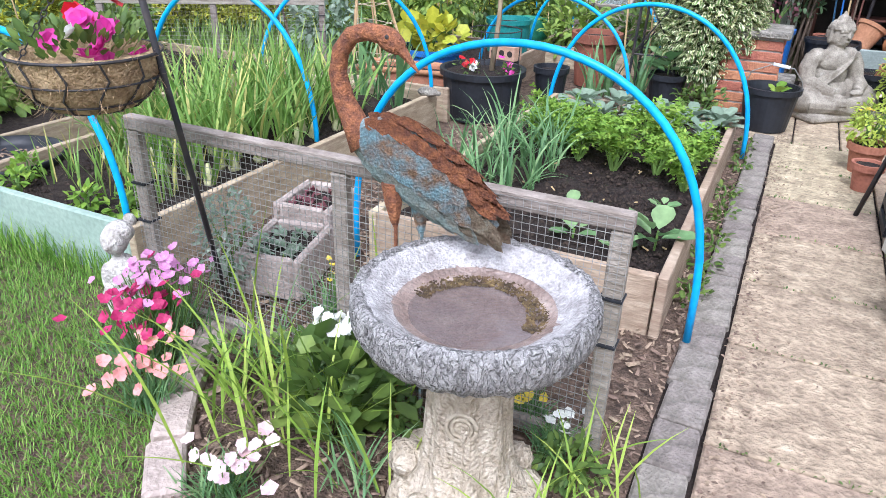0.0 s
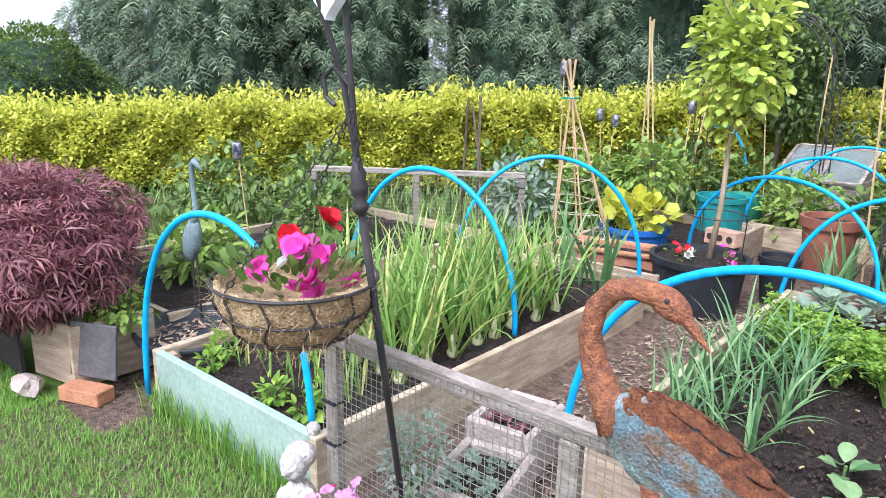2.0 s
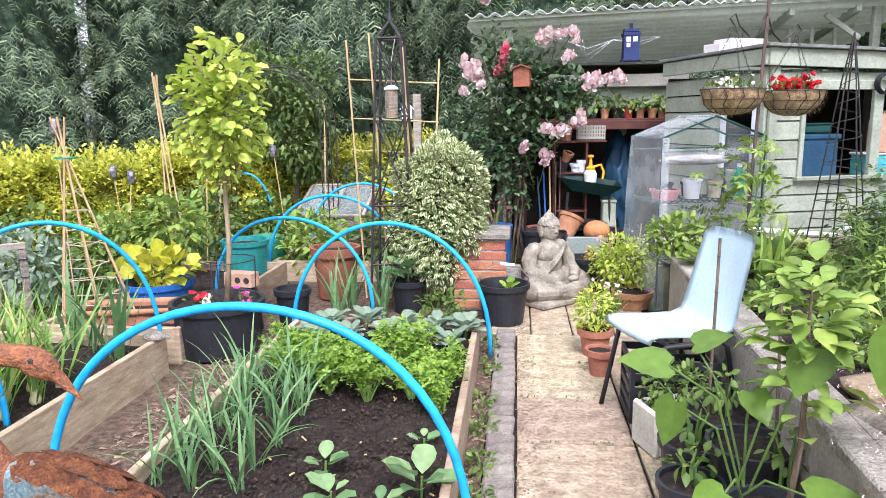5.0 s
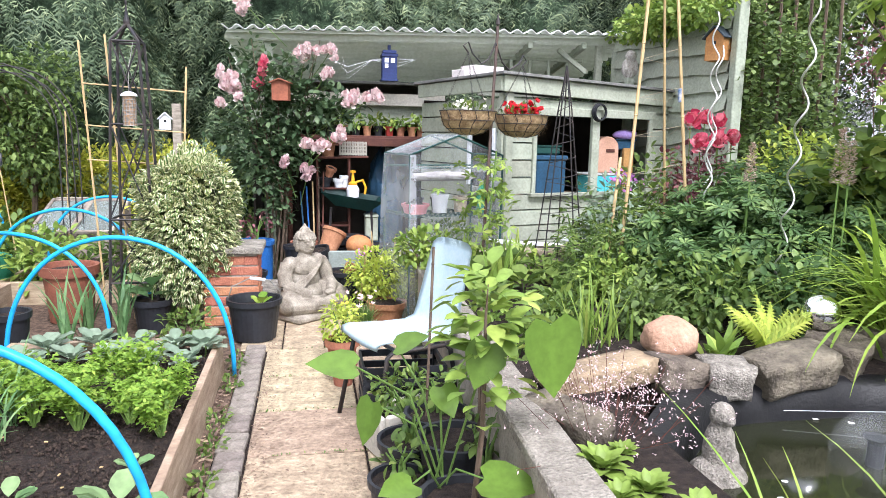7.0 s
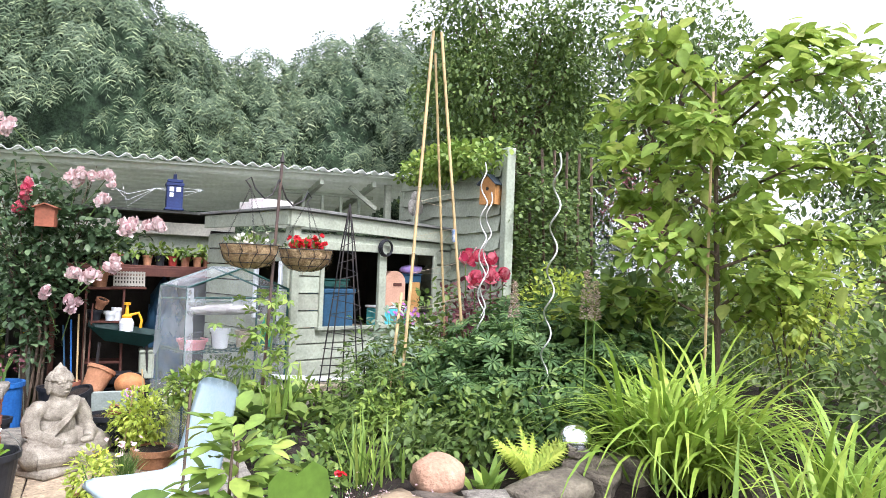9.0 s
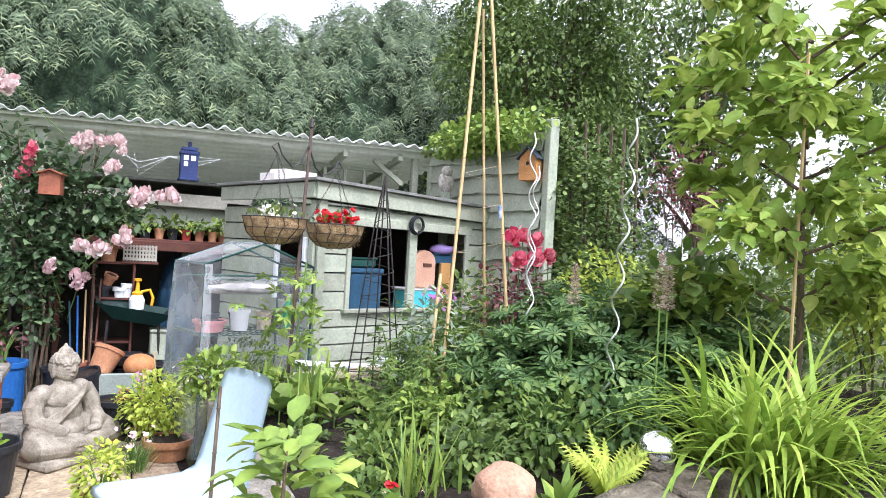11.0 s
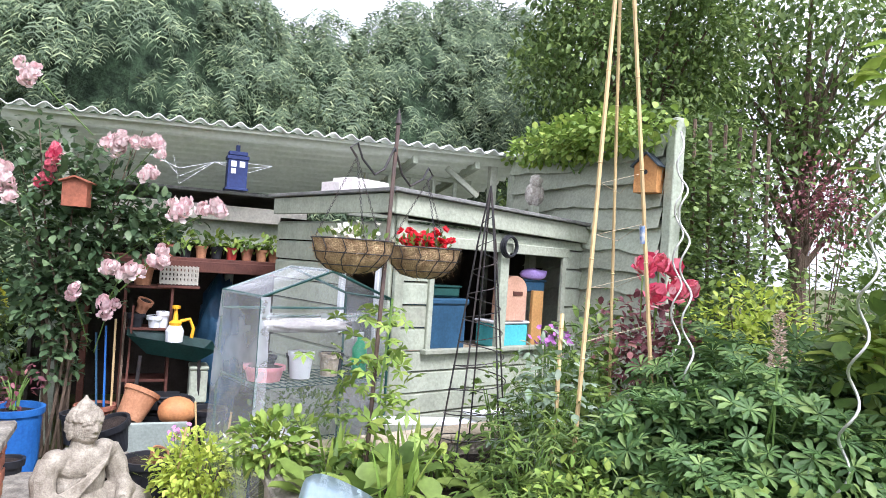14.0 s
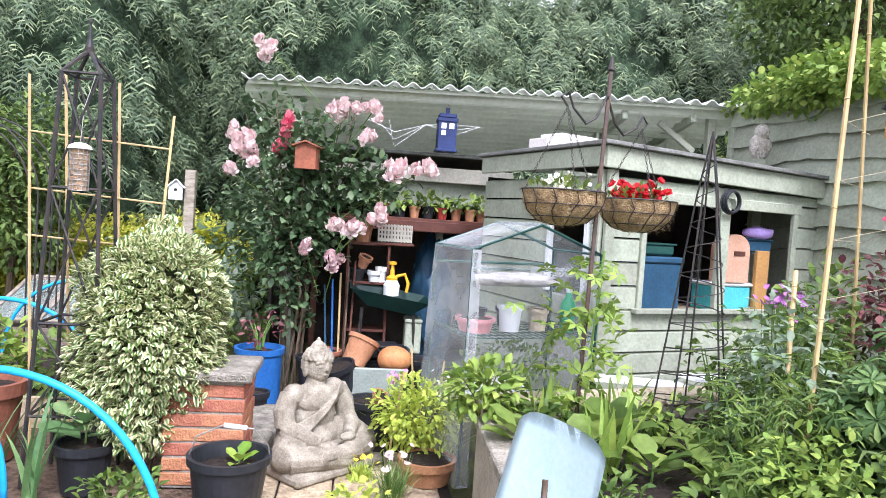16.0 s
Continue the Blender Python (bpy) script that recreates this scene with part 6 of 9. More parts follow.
# wigwam of canes with string, a can on top
wig = thing("cane_wigwam", "wigwam of bamboo canes wound with string", "plant support", (-2.75, 5.7, 0))
top = Vector((-0.38, 0.36, 1.25))
for i in range(6):
    a = i * 2 * math.pi / 6
    bm = bmesh.new()
    f = Vector((0.28 * math.cos(a), 0.22 * math.sin(a), 0.1))
    tube(bm, [f, top, top + (top - f) * 0.2], 0.007, 6)
    part("cane", bm, BROWNCANE, wig)
for k in range(7):
    s = 0.15 + 0.1 * k
    bm = bmesh.new()
    pts = [Vector((0.24 * math.cos(i * 2 * math.pi / 6), 0.2 * math.sin(i * 2 * math.pi / 6), 0.1)).lerp(top, s + rng.normal(0, 0.012)) for i in range(7)]
    tube(bm, pts, 0.0035, 5)
    part("string", bm, ROPE, wig)
bm = bmesh.new()
tube(bm, [(top.x + 0.07 * math.cos(i * math.pi / 8), top.y + 0.07 * math.sin(i * math.pi / 8), 1.2) for i in range(17)], 0.006, 6)
part("top_ring", bm, mat("green plastic", (0.02, 0.25, 0.16), (0.02, 0.2, 0.12), 5, 0.4, 0), wig, "green plastic ring")
can_on_stake(-3.35, 6.3, 1.42)
for a, b in (((-4.05, 5.9, 0), (-4.0, 5.92, 1.15)), ((-3.85, 5.88, 0), (-3.93, 5.99, 1.18)), ((-3.7, 5.9, 0), (-3.98, 5.95, 1.1))):
    cane(a, b, 0.01, "dark bean poles", "dark twiggy bean pole", BARK)
for a, b in (((-3.42, 8.18, 0), (-3.56, 8.17, 1.92)), ((-3.3, 8.1, 0), (-3.53, 8.15, 1.88)), ((-3.6, 8.3, 0), (-3.53, 8.2, 1.9)), ((-3.2, 8.5, 0), (-3.0, 8.6, 1.5)), ((-2.2, 9.3, 0), (-2.15, 9.3, 1.6)), ((-9.3, 4.0, 0), (-9.5, 4.0, 1.75))):
    cane(a, b, 0.009, "tall canes by the hedge")
# wire garden arch
arch = thing("garden_arch", "thin dark metal garden arch with netting", "garden arch", (-2.6, 8.9, 0))
for dy in (-0.2, 0.2):
    for w in (0.62, 0.56):
        bm = bmesh.new()
        tube(bm, [(-w, dy, 0), (-w, dy, 1.4)] + [(-w * math.cos(a), dy, 1.4 + w * math.sin(a)) for a in [k * math.pi / 14 for k in range(15)]] + [(w, dy, 1.4), (w, dy, 0)], 0.007, 6)
        part("hoop", bm, BLACKM, arch)
for k in range(16):
    z = 0.15 + k * 0.16
    if z < 1.4:
        for s in (-1, 1):
            bm = bmesh.new()
            tube(bm, [(s * 0.59, -0.2, z), (s * 0.59, 0.2, z)], 0.004, 5)
            part("rung", bm, BLACKM, arch)
# glazed cold frame
cf = thing("cold_frame", "weathered white cold frame with dusty glass lids", "cold frame", (-2.05, 9.3, 0))
for nm, c, s in (("front", (0, -0.35, 0.17), (0.8, 0.03, 0.34)), ("back", (0, 0.35, 0.33), (0.8, 0.03, 0.66)), ("side", (-0.385, 0, 0.2), (0.03, 0.66, 0.4)), ("side", (0.385, 0, 0.2), (0.03, 0.66, 0.4))):
    bm = bmesh.new()
    box(bm, c, s, bevel=0.004)
    part(nm, bm, GREYWOOD, cf)
for dx in (-0.2, 0.2):
    for nm, c, s in (("lid_rail", (dx - 0.185, 0, 0.53), (0.035, 0.8, 0.03)), ("lid_rail", (dx + 0.185, 0, 0.53), (0.035, 0.8, 0.03)), ("lid_end", (dx, -0.385, 0.4), (0.33, 0.035, 0.03)), ("lid_end", (dx, 0.385, 0.665), (0.33, 0.035, 0.03))):
        bm = bmesh.new()
        box(bm, c, s, (19, 0, 0), 0.003)
        part(nm, bm, GREYWOOD, cf)
    bm = bmesh.new()
    box(bm, (dx, 0, 0.53), (0.335, 0.77, 0.004), (19, 0, 0))
    part("pane", bm, glassmat("dusty glass", (0.3, 0.35, 0.33), 0.1, 0.5), cf, "dusty glass pane")
t = thing("green_bag", "dark green plastic grow bag", "grow bag", (-2.35, 7.75, 0))
bm = bmesh.new()
lathe(bm, [(0, 0), (0.17, 0), (0.19, 0.2), (0.17, 0.36), (0.15, 0.37), (0.15, 0.3), (0, 0.3)], 20, wobble=0.15)
part("body", bm, mat("green woven plastic", (0.03, 0.2, 0.12), (0.02, 0.14, 0.08), 9, 0.5, 0.2), t, smooth=True)


# ------------------------------------------------------------------ metal obelisk, trellis, feeder
ob = thing("metal_obelisk", "tall black metal garden obelisk with a finial", "obelisk", (-0.92, 6.72, 0))
for sx in (-1, 1):
    for sy in (-1, 1):
        bm = bmesh.new()
        tube(bm, [(sx * 0.17, sy * 0.17, 0), (sx * 0.09, sy * 0.09, 2.02), (sx * 0.005, sy * 0.005, 2.14)], 0.011, 6)
        part("leg", bm, BLACKM, ob)
for z in (0.35, 0.8, 1.46, 2.02):
    w = 0.17 - 0.08 * z / 2.02
    bm = bmesh.new()
    tube(bm, [(-w, -w, z), (w, -w, z), (w, w, z), (-w, w, z), (-w, -w, z)], 0.008, 5)
    part("band", bm, BLACKM, ob)
for k, (z0, z1) in enumerate(((0.35, 0.8), (0.8, 1.46), (1.46, 2.02))):
    for s in (-1, 1):
        w0, w1 = 0.17 - 0.08 * z0 / 2.02, 0.17 - 0.08 * z1 / 2.02
        for y in (-1, 1):
            bm = bmesh.new()
            tube(bm, [(-s * w0, y * w0, z0), (s * w1, y * w1, z1)], 0.006, 5)
            part("lattice_bar", bm, BLACKM, ob)
bm = bmesh.new()
lathe(bm, [(0, 2.12), (0.02, 2.13), (0.022, 2.16), (0.012, 2.2), (0.005, 2.27), (0.009, 2.285), (0.006, 2.3), (0, 2.305)], 12)
part("finial", bm, BLACKM, ob)
fd = thing("bird_feeder", "wire mesh peanut bird feeder with a pale domed lid", "bird feeder", (-0.9, 6.6, 1.45))
bm = bmesh.new()
lathe(bm, [(0.042, 0), (0.042, 0.2)], 14)
part("peanuts", bm, mat("peanuts", (0.35, 0.2, 0.1), (0.2, 0.2, 0.18), 60, 0.8, 0.5), fd)
bm = bmesh.new()
for k in range(14):
    a = k * 2 * math.pi / 14
    tube(bm, [(0.045 * math.cos(a), 0.045 * math.sin(a), 0), (0.045 * math.cos(a), 0.045 * math.sin(a), 0.2)], 0.0015, 4)
for k in range(9):
    tube(bm, [(0.045 * math.cos(i * math.pi / 7), 0.045 * math.sin(i * math.pi / 7), 0.025 * k) for i in range(15)], 0.0015, 4)
part("cage", bm, WIRE, fd)
bm = bmesh.new()
lathe(bm, [(0.055, 0.2), (0.05, 0.215), (0.025, 0.228), (0, 0.232)], 16)
part("lid", bm, WHITEP, fd)
bm = bmesh.new()
tube(bm, [(0, 0, 0.22), (0, 0.03, 0.4), (0.02, 0.12, 0.6)], 0.002, 4)
part("hanger", bm, WIRE, fd)
for i, (a, b) in enumerate((((-1.2, 6.9, 0), (-1.32, 7.0, 2.05)), ((-1.0, 6.9, 0), (-1.14, 7.0, 2.1)), ((-0.78, 6.95, 0), (-0.88, 7.05, 2.05)), ((-0.68, 6.95, 0), (-0.6, 7.1, 1.9)))):
    cane(a, b, 0.008, "cane trellis")
for z in (1.2, 1.45, 1.75):
    cane((-1.3, 6.98, z), (-0.6, 7.02, z - 0.04), 0.005, "cane trellis")

# ------------------------------------------------------------------ chair and pots by the path
def chair():
    t = thing("chair", "pale blue moulded plastic chair on bent black tube legs", "chair", (0.75, 4.72, 0), 20)
    bm = bmesh.new()
    prof = [(-0.235, 0.435), (-0.225, 0.458), (-0.19, 0.466), (0.0, 0.452), (0.13, 0.45), (0.185, 0.47), (0.215, 0.52), (0.24, 0.62), (0.275, 0.76), (0.3, 0.86), (0.305, 0.905)]
    rows = []
    for i, (x, z) in enumerate(prof):
        w = 0.215 if i < 6 else 0.215 - 0.03 * (i - 5) / 5
        row = []
        for k in range(13):
            f = k / 6 - 1
            dz = 0.012 * f * f if i < 6 else 0
            dx = -0.02 * f * f if i >= 6 else 0
            cut = -0.03 * abs(f) ** 6 if i == len(prof) - 1 else 0
            row.append(bm.verts.new((x + dx, w * f, z + dz + cut)))
        rows.append(row)
    for p, q in zip(rows, rows[1:]):
        for k in range(12):
            bm.faces.new((p[k], p[k + 1], q[k + 1], q[k]))
    bmesh.ops.solidify(bm, geom=list(bm.faces), thickness=0.012)
    part("seat_shell", bm, SEATBLUE, t, "pale blue one-piece seat and back", smooth=True)
    for y in (-0.19, 0.19):
        bm = bmesh.new()
        tube(bm, [(-0.235, y * 1.2, 0), (-0.17, y, 0.4), (-0.14, y, 0.425), (0.14, y, 0.425), (0.17, y, 0.4), (0.23, y * 1.2, 0)], 0.012, 8)
        part("leg_frame", bm, BLACKM, t, smooth=True)
    for x in (-0.12, 0.12):
        bm = bmesh.new()
        tube(bm, [(x, -0.19, 0.425), (x, 0.19, 0.425)], 0.01, 8)
        part("crossbar", bm, BLACKM, t)


chair()
t = thing("crate", "black slatted plastic crate under the chair", "crate", (0.76, 4.78, 0))
for z in (0.02, 0.09, 0.16, 0.23, 0.29):
    for c, s in (((0, -0.15, z), (0.4, 0.012, 0.035)), ((0, 0.15, z), (0.4, 0.012, 0.035)), ((-0.2, 0, z), (0.012, 0.288, 0.035)), ((0.2, 0, z), (0.012, 0.288, 0.035))):
        bm = bmesh.new()
        box(bm, c, s)
        part("slat", bm, BLACKP, t)
for sx in (-1, 1):
    for sy in (-1, 1):
        bm = bmesh.new()
        box(bm, (sx * 0.195, sy * 0.145, 0.155), (0.02, 0.02, 0.31))
        part("corner_post", bm, BLACKP, t)
pot("terracotta_pot", "small terracotta pot on the paving", (0.49, 5.28, 0), 0.075, 0.15, TERRA, 0.7, 0.018)
pot("terracotta_pot", "terracotta pot of a yellow green herb", (0.5, 5.62, 0), 0.1, 0.17, TERRA, 0.72, 0.02)
bush("herb", "yellow green bushy herb in a terracotta pot", (0.5, 5.62, 0.28), (0.13, 0.12, 0.14), 420, 0.035, L_LIME, "plant", ground=0.15)
trough((0.73, 4.42, 0), (0.34, 0.2), 0.2, "cream plastic trough of bedding plants", PALEEDGE, 20, 0)
bush("bedding_plant", "green bedding plant in the cream trough", (0.73, 4.42, 0.26), (0.17, 0.11, 0.1), 300, 0.04, L_MID, "plant", ground=0.16)
for x, y, r, h in ((0.7, 4.02, 0.13, 0.22), (0.86, 3.88, 0.15, 0.28), (0.8, 3.46, 0.15, 0.26), (0.62, 3.74, 0.11, 0.2), (0.84, 4.18, 0.14, 0.26)):
    pot("plant_pot", "black plastic plant pot crowded by the wall", (x, y, 0), r, h, BLACKP, 0.8, 0.014, group="black pots by the wall")
# sapling with leafy top
t = thing("sapling", "young sapling with oval green leaves and a stake", "tree", (0.82, 3.42, 0.2))
bm = bmesh.new()
stem = [(0.0, 0.02, 0.0), (0.02, 0.0, 0.3), (0.02, 0.0, 0.5), (0.03, 0.04, 0.66), (0.04, 0.06, 0.76)]
tube(bm, stem, [0.011, 0.009, 0.007, 0.005, 0.002], 7)
part("stem", bm, BARK, t)
n = 150
f = rng.random(n) ** 0.45
k = np.array([np.array(Vector(stem[1]).lerp(Vector(stem[4]), float(q))) for q in f])
a = rng.uniform(0, 6.28, n)
rr = rng.uniform(0.0, 0.12, n)
leaves("foliage", k + np.stack((rr * np.cos(a), rr * np.sin(a), rng.normal(0, 0.03, n)), 1), np.stack((np.cos(a), np.sin(a), rng.normal(0.15, 0.4, n)), 1), 0.085, L_LIGHT, t)
for a, b in (((0.94, 3.85, 0.1), (0.97, 4.0, 0.85)), ((0.78, 4.15, 0.1), (0.83, 4.3, 0.95))):
    cane(a, b, 0.006, "stakes in the pots", "thin dark stake in a pot", BARK)
# big-leaved plant
t = thing("large_leaf_plant", "plant with large drooping heart-shaped leaves on long stalks", "plant", (0.74, 3.6, 0.22))
HEART_V = np.array([(0, 0, 0), (0.22, -0.12, 0.02), (0.4, 0.02, 0.04), (0.43, 0.28, 0.03), (0.3, 0.62, 0.0), (0, 1, -0.08), (-0.3, 0.62, 0.0), (-0.43, 0.28, 0.03), (-0.4, 0.02, 0.04), (-0.22, -0.12, 0.02), (0, 0.35, -0.05)], float)
HEART_F = [(i, i + 1, 10) for i in range(0, 9)] + [(9, 0, 10)]
for i, (p, d, s, u) in enumerate((((1.0, 3.28, 0.88), (0.1, -0.1, -1), 0.22, (0.2, -1, 0.2)), ((0.43, 3.3, 0.77), (-1, 0.0, 0.15), 0.19, (0, -0.5, 1)), ((0.5, 3.5, 0.58), (-0.3, -0.1, -1), 0.2, (-0.9, -0.6, 0.1)), ((0.85, 3.4, 0.79), (-0.35, -0.1, -1), 0.23, (-0.3, -1, 0.2)),
                                   ((0.82, 3.3, 0.4), (0.9, -0.4, 0.0), 0.2, (0, -0.4, 1)), ((0.6, 3.3, 0.4), (-0.8, -0.5, 0.1), 0.17, (0, -0.4, 1)), ((0.6, 3.7, 0.7), (0.8, -0.3, 0.4), 0.13, (0, -0.5, 1)), ((0.72, 3.5, 0.62), (0.2, -0.6, -0.5), 0.16, (0, -1, 0.6)))):
    o = Vector(p) - Vector((0.74, 3.6, 0.22))
    leaves("leaf", [tuple(o)], np.array([d], float), s * 0.88, L_BIG, t, (HEART_V, HEART_F), up=np.array([u], float)).data.polygons.foreach_set("use_smooth", [True] * len(HEART_F))
    bm = bmesh.new()
    tube(bm, [(0.02 * math.cos(i), 0.02 * math.sin(i), 0), (o.x * 0.4, o.y * 0.4, max(o.z, 0.1) * 0.7), tuple(o)], [0.0045, 0.004, 0.003], 6)
    part("stalk", bm, GREENSTEM, t)
for x, y, z in ((0.7, 4.02, 0.3), (0.86, 4.2, 0.36), (0.62, 3.76, 0.26), (0.93, 3.72, 0.35)):
    bush("pot_plant", "mixed leafy plant in a black pot", (x, y, z), (0.09, 0.08, 0.07), 36, 0.045, L_MID, "plant", ground=0.2, group="plants in black pots")

# ------------------------------------------------------------------ bucket, pillar, statue
t = pot("bucket", "black plastic builder's bucket with a seedling", (-0.075, 6.3, 0), 0.183, 0.285, BLACKP, 0.78, 0.018, "bucket", fill=0.75)
bm = bmesh.new()
tube(bm, [(-0.183, -0.02, 0.265), (-0.14, -0.06, 0.38), (-0.02, -0.08, 0.44), (0.11, -0.06, 0.42), (0.175, -0.02, 0.33), (0.183, 0, 0.265)], 0.004, 6)
hd = part("handle", bm, WIRE, t)
bm = bmesh.new()
tube(bm, [(-0.02, -0.08, 0.44), (0.08, -0.065, 0.425)], 0.011, 8)
part("grip", bm, WHITEP, hd, "white plastic grip")
brassica(-0.04, 6.34, 0.19, 0.09, L_CELERY, 7, "small bright green seedling in the bucket", "", "seedling")
pil = thing("brick_pillar", "square red brick pillar with a stone cap", "pillar", (-0.26, 6.78, 0))
bm = bmesh.new()
box(bm, (0, 0, 0.27), (0.375, 0.375, 0.54))
part("core", bm, MORTAR, pil)
bm = bmesh.new()
box(bm, (0, 0, 0), (0.196, 0.098, 0.063), bevel=0.004)
bk = part("brick", bm, BRICK, pil)
first = True
for c in range(7):
    z = 0.045 + c * 0.075
    for k in range(4):
        ang = k * 90
        for s in (0, 1):
            o = bk if first else new("brick", bk.data)
            first = False
            o.parent = pil
            off = (-0.1 + 0.2 * s) + (0.05 if c % 2 else -0.05) * (1 if k % 2 else 1)
            off = max(-0.1, min(0.1, off))
            o.matrix_basis = Matrix.Rotation(radians(ang), 4, "Z") @ pose(off, -0.145 + rng.normal(0, 0.001), z, 0, 0, 0)
bm = bmesh.new()
box(bm, (0, 0, 0.57), (0.46, 0.46, 0.05), bevel=0.01)
part("cap", bm, STONE, pil)
bush("euonymus", "variegated cream and green euonymus bush over the brick pillar", (-0.57, 6.76, 0.7), (0.37, 0.34, 0.55), 11000, 0.05, L_EUON, "shrub", thick=0.25, gap=0.0, ground=0.0, droop=0.1)
# added solid lump, coloured dark as the shade behind the leaves
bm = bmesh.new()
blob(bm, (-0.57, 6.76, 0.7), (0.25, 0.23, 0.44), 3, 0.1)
tagged(part("inner_growth", bm, mat("painted bush shade", (0.08, 0.1, 0.03), (0.03, 0.04, 0.015), 14, 0.95, 1.0), smooth=True), "dark core painted as shade inside the variegated bush", "twigs", kind="stuff")
for i in range(3):
    bm = bmesh.new()
    box(bm, (-0.1 + 0.02 * i, 7.05 + 0.28 * i, 0.05), (0.24, 0.27, 0.14), (0, 0, rng.normal(0, 3)), 0.012)
    o = part("stone_block", bm, STONE)
    tagged(o, "weathered grey stone block beside the statue", "stone block", group="stone blocks by the statue")
bm = bmesh.new()
box(bm, (0.3, 8.0, 0.08), (0.4, 0.2, 0.16), bevel=0.015)
tagged(part("stone_block", bm, STONE), "weathered grey stone block behind the statue", "stone block", group="stone blocks by the statue")


def merged(ob, size):
    """Melts overlapping lumps into one carved skin."""
    m = ob.modifiers.new("skin", "REMESH")
    m.mode, m.voxel_size, m.use_smooth_shade = "VOXEL", size, True
    return ob


def buddha():
    bm = bmesh.new()
    for c, r, rot in (((0, 0.02, 0.12), (0.15, 0.12, 0.1), 0), ((0, 0.02, 0.22), (0.118, 0.095, 0.13), 0), ((0, 0.0, 0.3), (0.125, 0.085, 0.075), 0), ((-0.115, 0.012, 0.325), (0.055, 0.055, 0.05), 0), ((0.115, 0.012, 0.325), (0.055, 0.055, 0.05), 0), ((-0.2, -0.09, 0.085), (0.085, 0.09, 0.075), 15), ((0.2, -0.09, 0.085), (0.085, 0.09, 0.075), -15), ((0, -0.06, 0.055), (0.2, 0.14, 0.05), 0)):
        blob(bm, c, r, 3, 0.05, 4, c[0] * 7, (0, 0, rot))
    for sg in (-1, 1):
        tube(bm, [(sg * 0.07, 0.03, 0.11), (sg * 0.15, -0.03, 0.11), (sg * 0.22, -0.1, 0.095)], [0.075, 0.08, 0.065], 14)
        tube(bm, [(sg * 0.225, -0.12, 0.075), (sg * 0.1, -0.185, 0.075), (-sg * 0.06, -0.19, 0.055 + 0.02 * sg)], [0.06, 0.05, 0.035], 12)
        tube(bm, [(sg * 0.14, 0.012, 0.33), (sg * 0.175, 0.0, 0.26), (sg * 0.18, -0.02, 0.19)], [0.046, 0.05, 0.046], 12)
        blob(bm, (sg * 0.064, 0.008, 0.44), (0.011, 0.018, 0.042), 2, 0)
    tube(bm, [(-0.18, -0.02, 0.19), (-0.15, -0.09, 0.165), (-0.09, -0.165, 0.14)], [0.046, 0.042, 0.026], 12)
    tube(bm, [(0.18, -0.02, 0.19), (0.16, -0.09, 0.16), (0.1, -0.14, 0.14)], [0.046, 0.042, 0.028], 12)
    blob(bm, (-0.075, -0.185, 0.125), (0.035, 0.03, 0.018), 2, 0.1)
    blob(bm, (0.07, -0.165, 0.14), (0.045, 0.03, 0.02), 2, 0.1)
    for k in range(4):
        tube(bm, [(-0.08 + 0.01 * k, -0.19, 0.125), (-0.085 + 0.013 * k, -0.225, 0.105), (-0.09 + 0.014 * k, -0.235, 0.08)], [0.009, 0.008, 0.005], 6)
    for k in range(6):
        f = k / 5
        tube(bm, [(0.13 - 0.03 * f, -0.02 - 0.03 * f, 0.355 - 0.01 * f), (0.05 - 0.05 * f, -0.088 - 0.008 * f, 0.31 - 0.05 * f), (-0.05 - 0.04 * f, -0.085, 0.25 - 0.07 * f), (-0.13, -0.05, 0.2 - 0.06 * f)], 0.0085, 6)
        tube(bm, [(-0.19 - 0.01 * f, -0.01, 0.22 - 0.03 * f), (-0.215, -0.05 - 0.01 * k, 0.15), (-0.24 + 0.02 * k, -0.12 - 0.01 * k, 0.06)], 0.009, 6)
        tube(bm, [(0.2, 0.0, 0.22 - 0.02 * f), (0.225, -0.05 - 0.012 * k, 0.15), (0.23 - 0.03 * k, -0.15 - 0.008 * k, 0.06)], 0.009, 6)
    tube(bm, [(0, 0.005, 0.34), (0, 0.0, 0.4)], [0.056, 0.044], 14)
    blob(bm, (0, -0.004, 0.452), (0.064, 0.07, 0.074), 3, 0)
    blob(bm, (0, -0.02, 0.415), (0.046, 0.046, 0.036), 3, 0)
    tube(bm, [(0, -0.066, 0.47), (0, -0.078, 0.447), (0, -0.076, 0.438)], [0.005, 0.009, 0.011], 8)
    blob(bm, (0, -0.066, 0.417), (0.017, 0.008, 0.0065), 2, 0)
    for sg in (-1, 1):
        tube(bm, [(sg * 0.01, -0.07, 0.473), (sg * 0.03, -0.066, 0.479), (sg * 0.05, -0.05, 0.47)], 0.006, 6)
        blob(bm, (sg * 0.026, -0.063, 0.456), (0.014, 0.007, 0.006), 2, 0)
    for k in range(6):
        zz = 0.488 + k * 0.012
        rr = 0.071 * math.sqrt(max(0.1, 1 - ((zz - 0.455) / 0.09) ** 2))
        for q in range(max(6, int(rr * 280))):
            a = q * 2 * math.pi / max(6, int(rr * 280)) + 0.3 * k
            blob(bm, (rr * math.cos(a), rr * math.sin(a) - 0.003, zz), (0.0125, 0.0125, 0.011), 1, 0)
    for a in [k * math.pi / 9 for k in range(10)]:
        for zz in (0.47, 0.455, 0.44):
            blob(bm, (0.068 * math.cos(a), 0.072 * math.sin(a), zz), (0.0105, 0.0105, 0.0095), 1, 0)
    lathe(bm, [(0, 0.515), (0.036, 0.53), (0.033, 0.546), (0.024, 0.558), (0.012, 0.568), (0.006, 0.582), (0, 0.586)], 16)
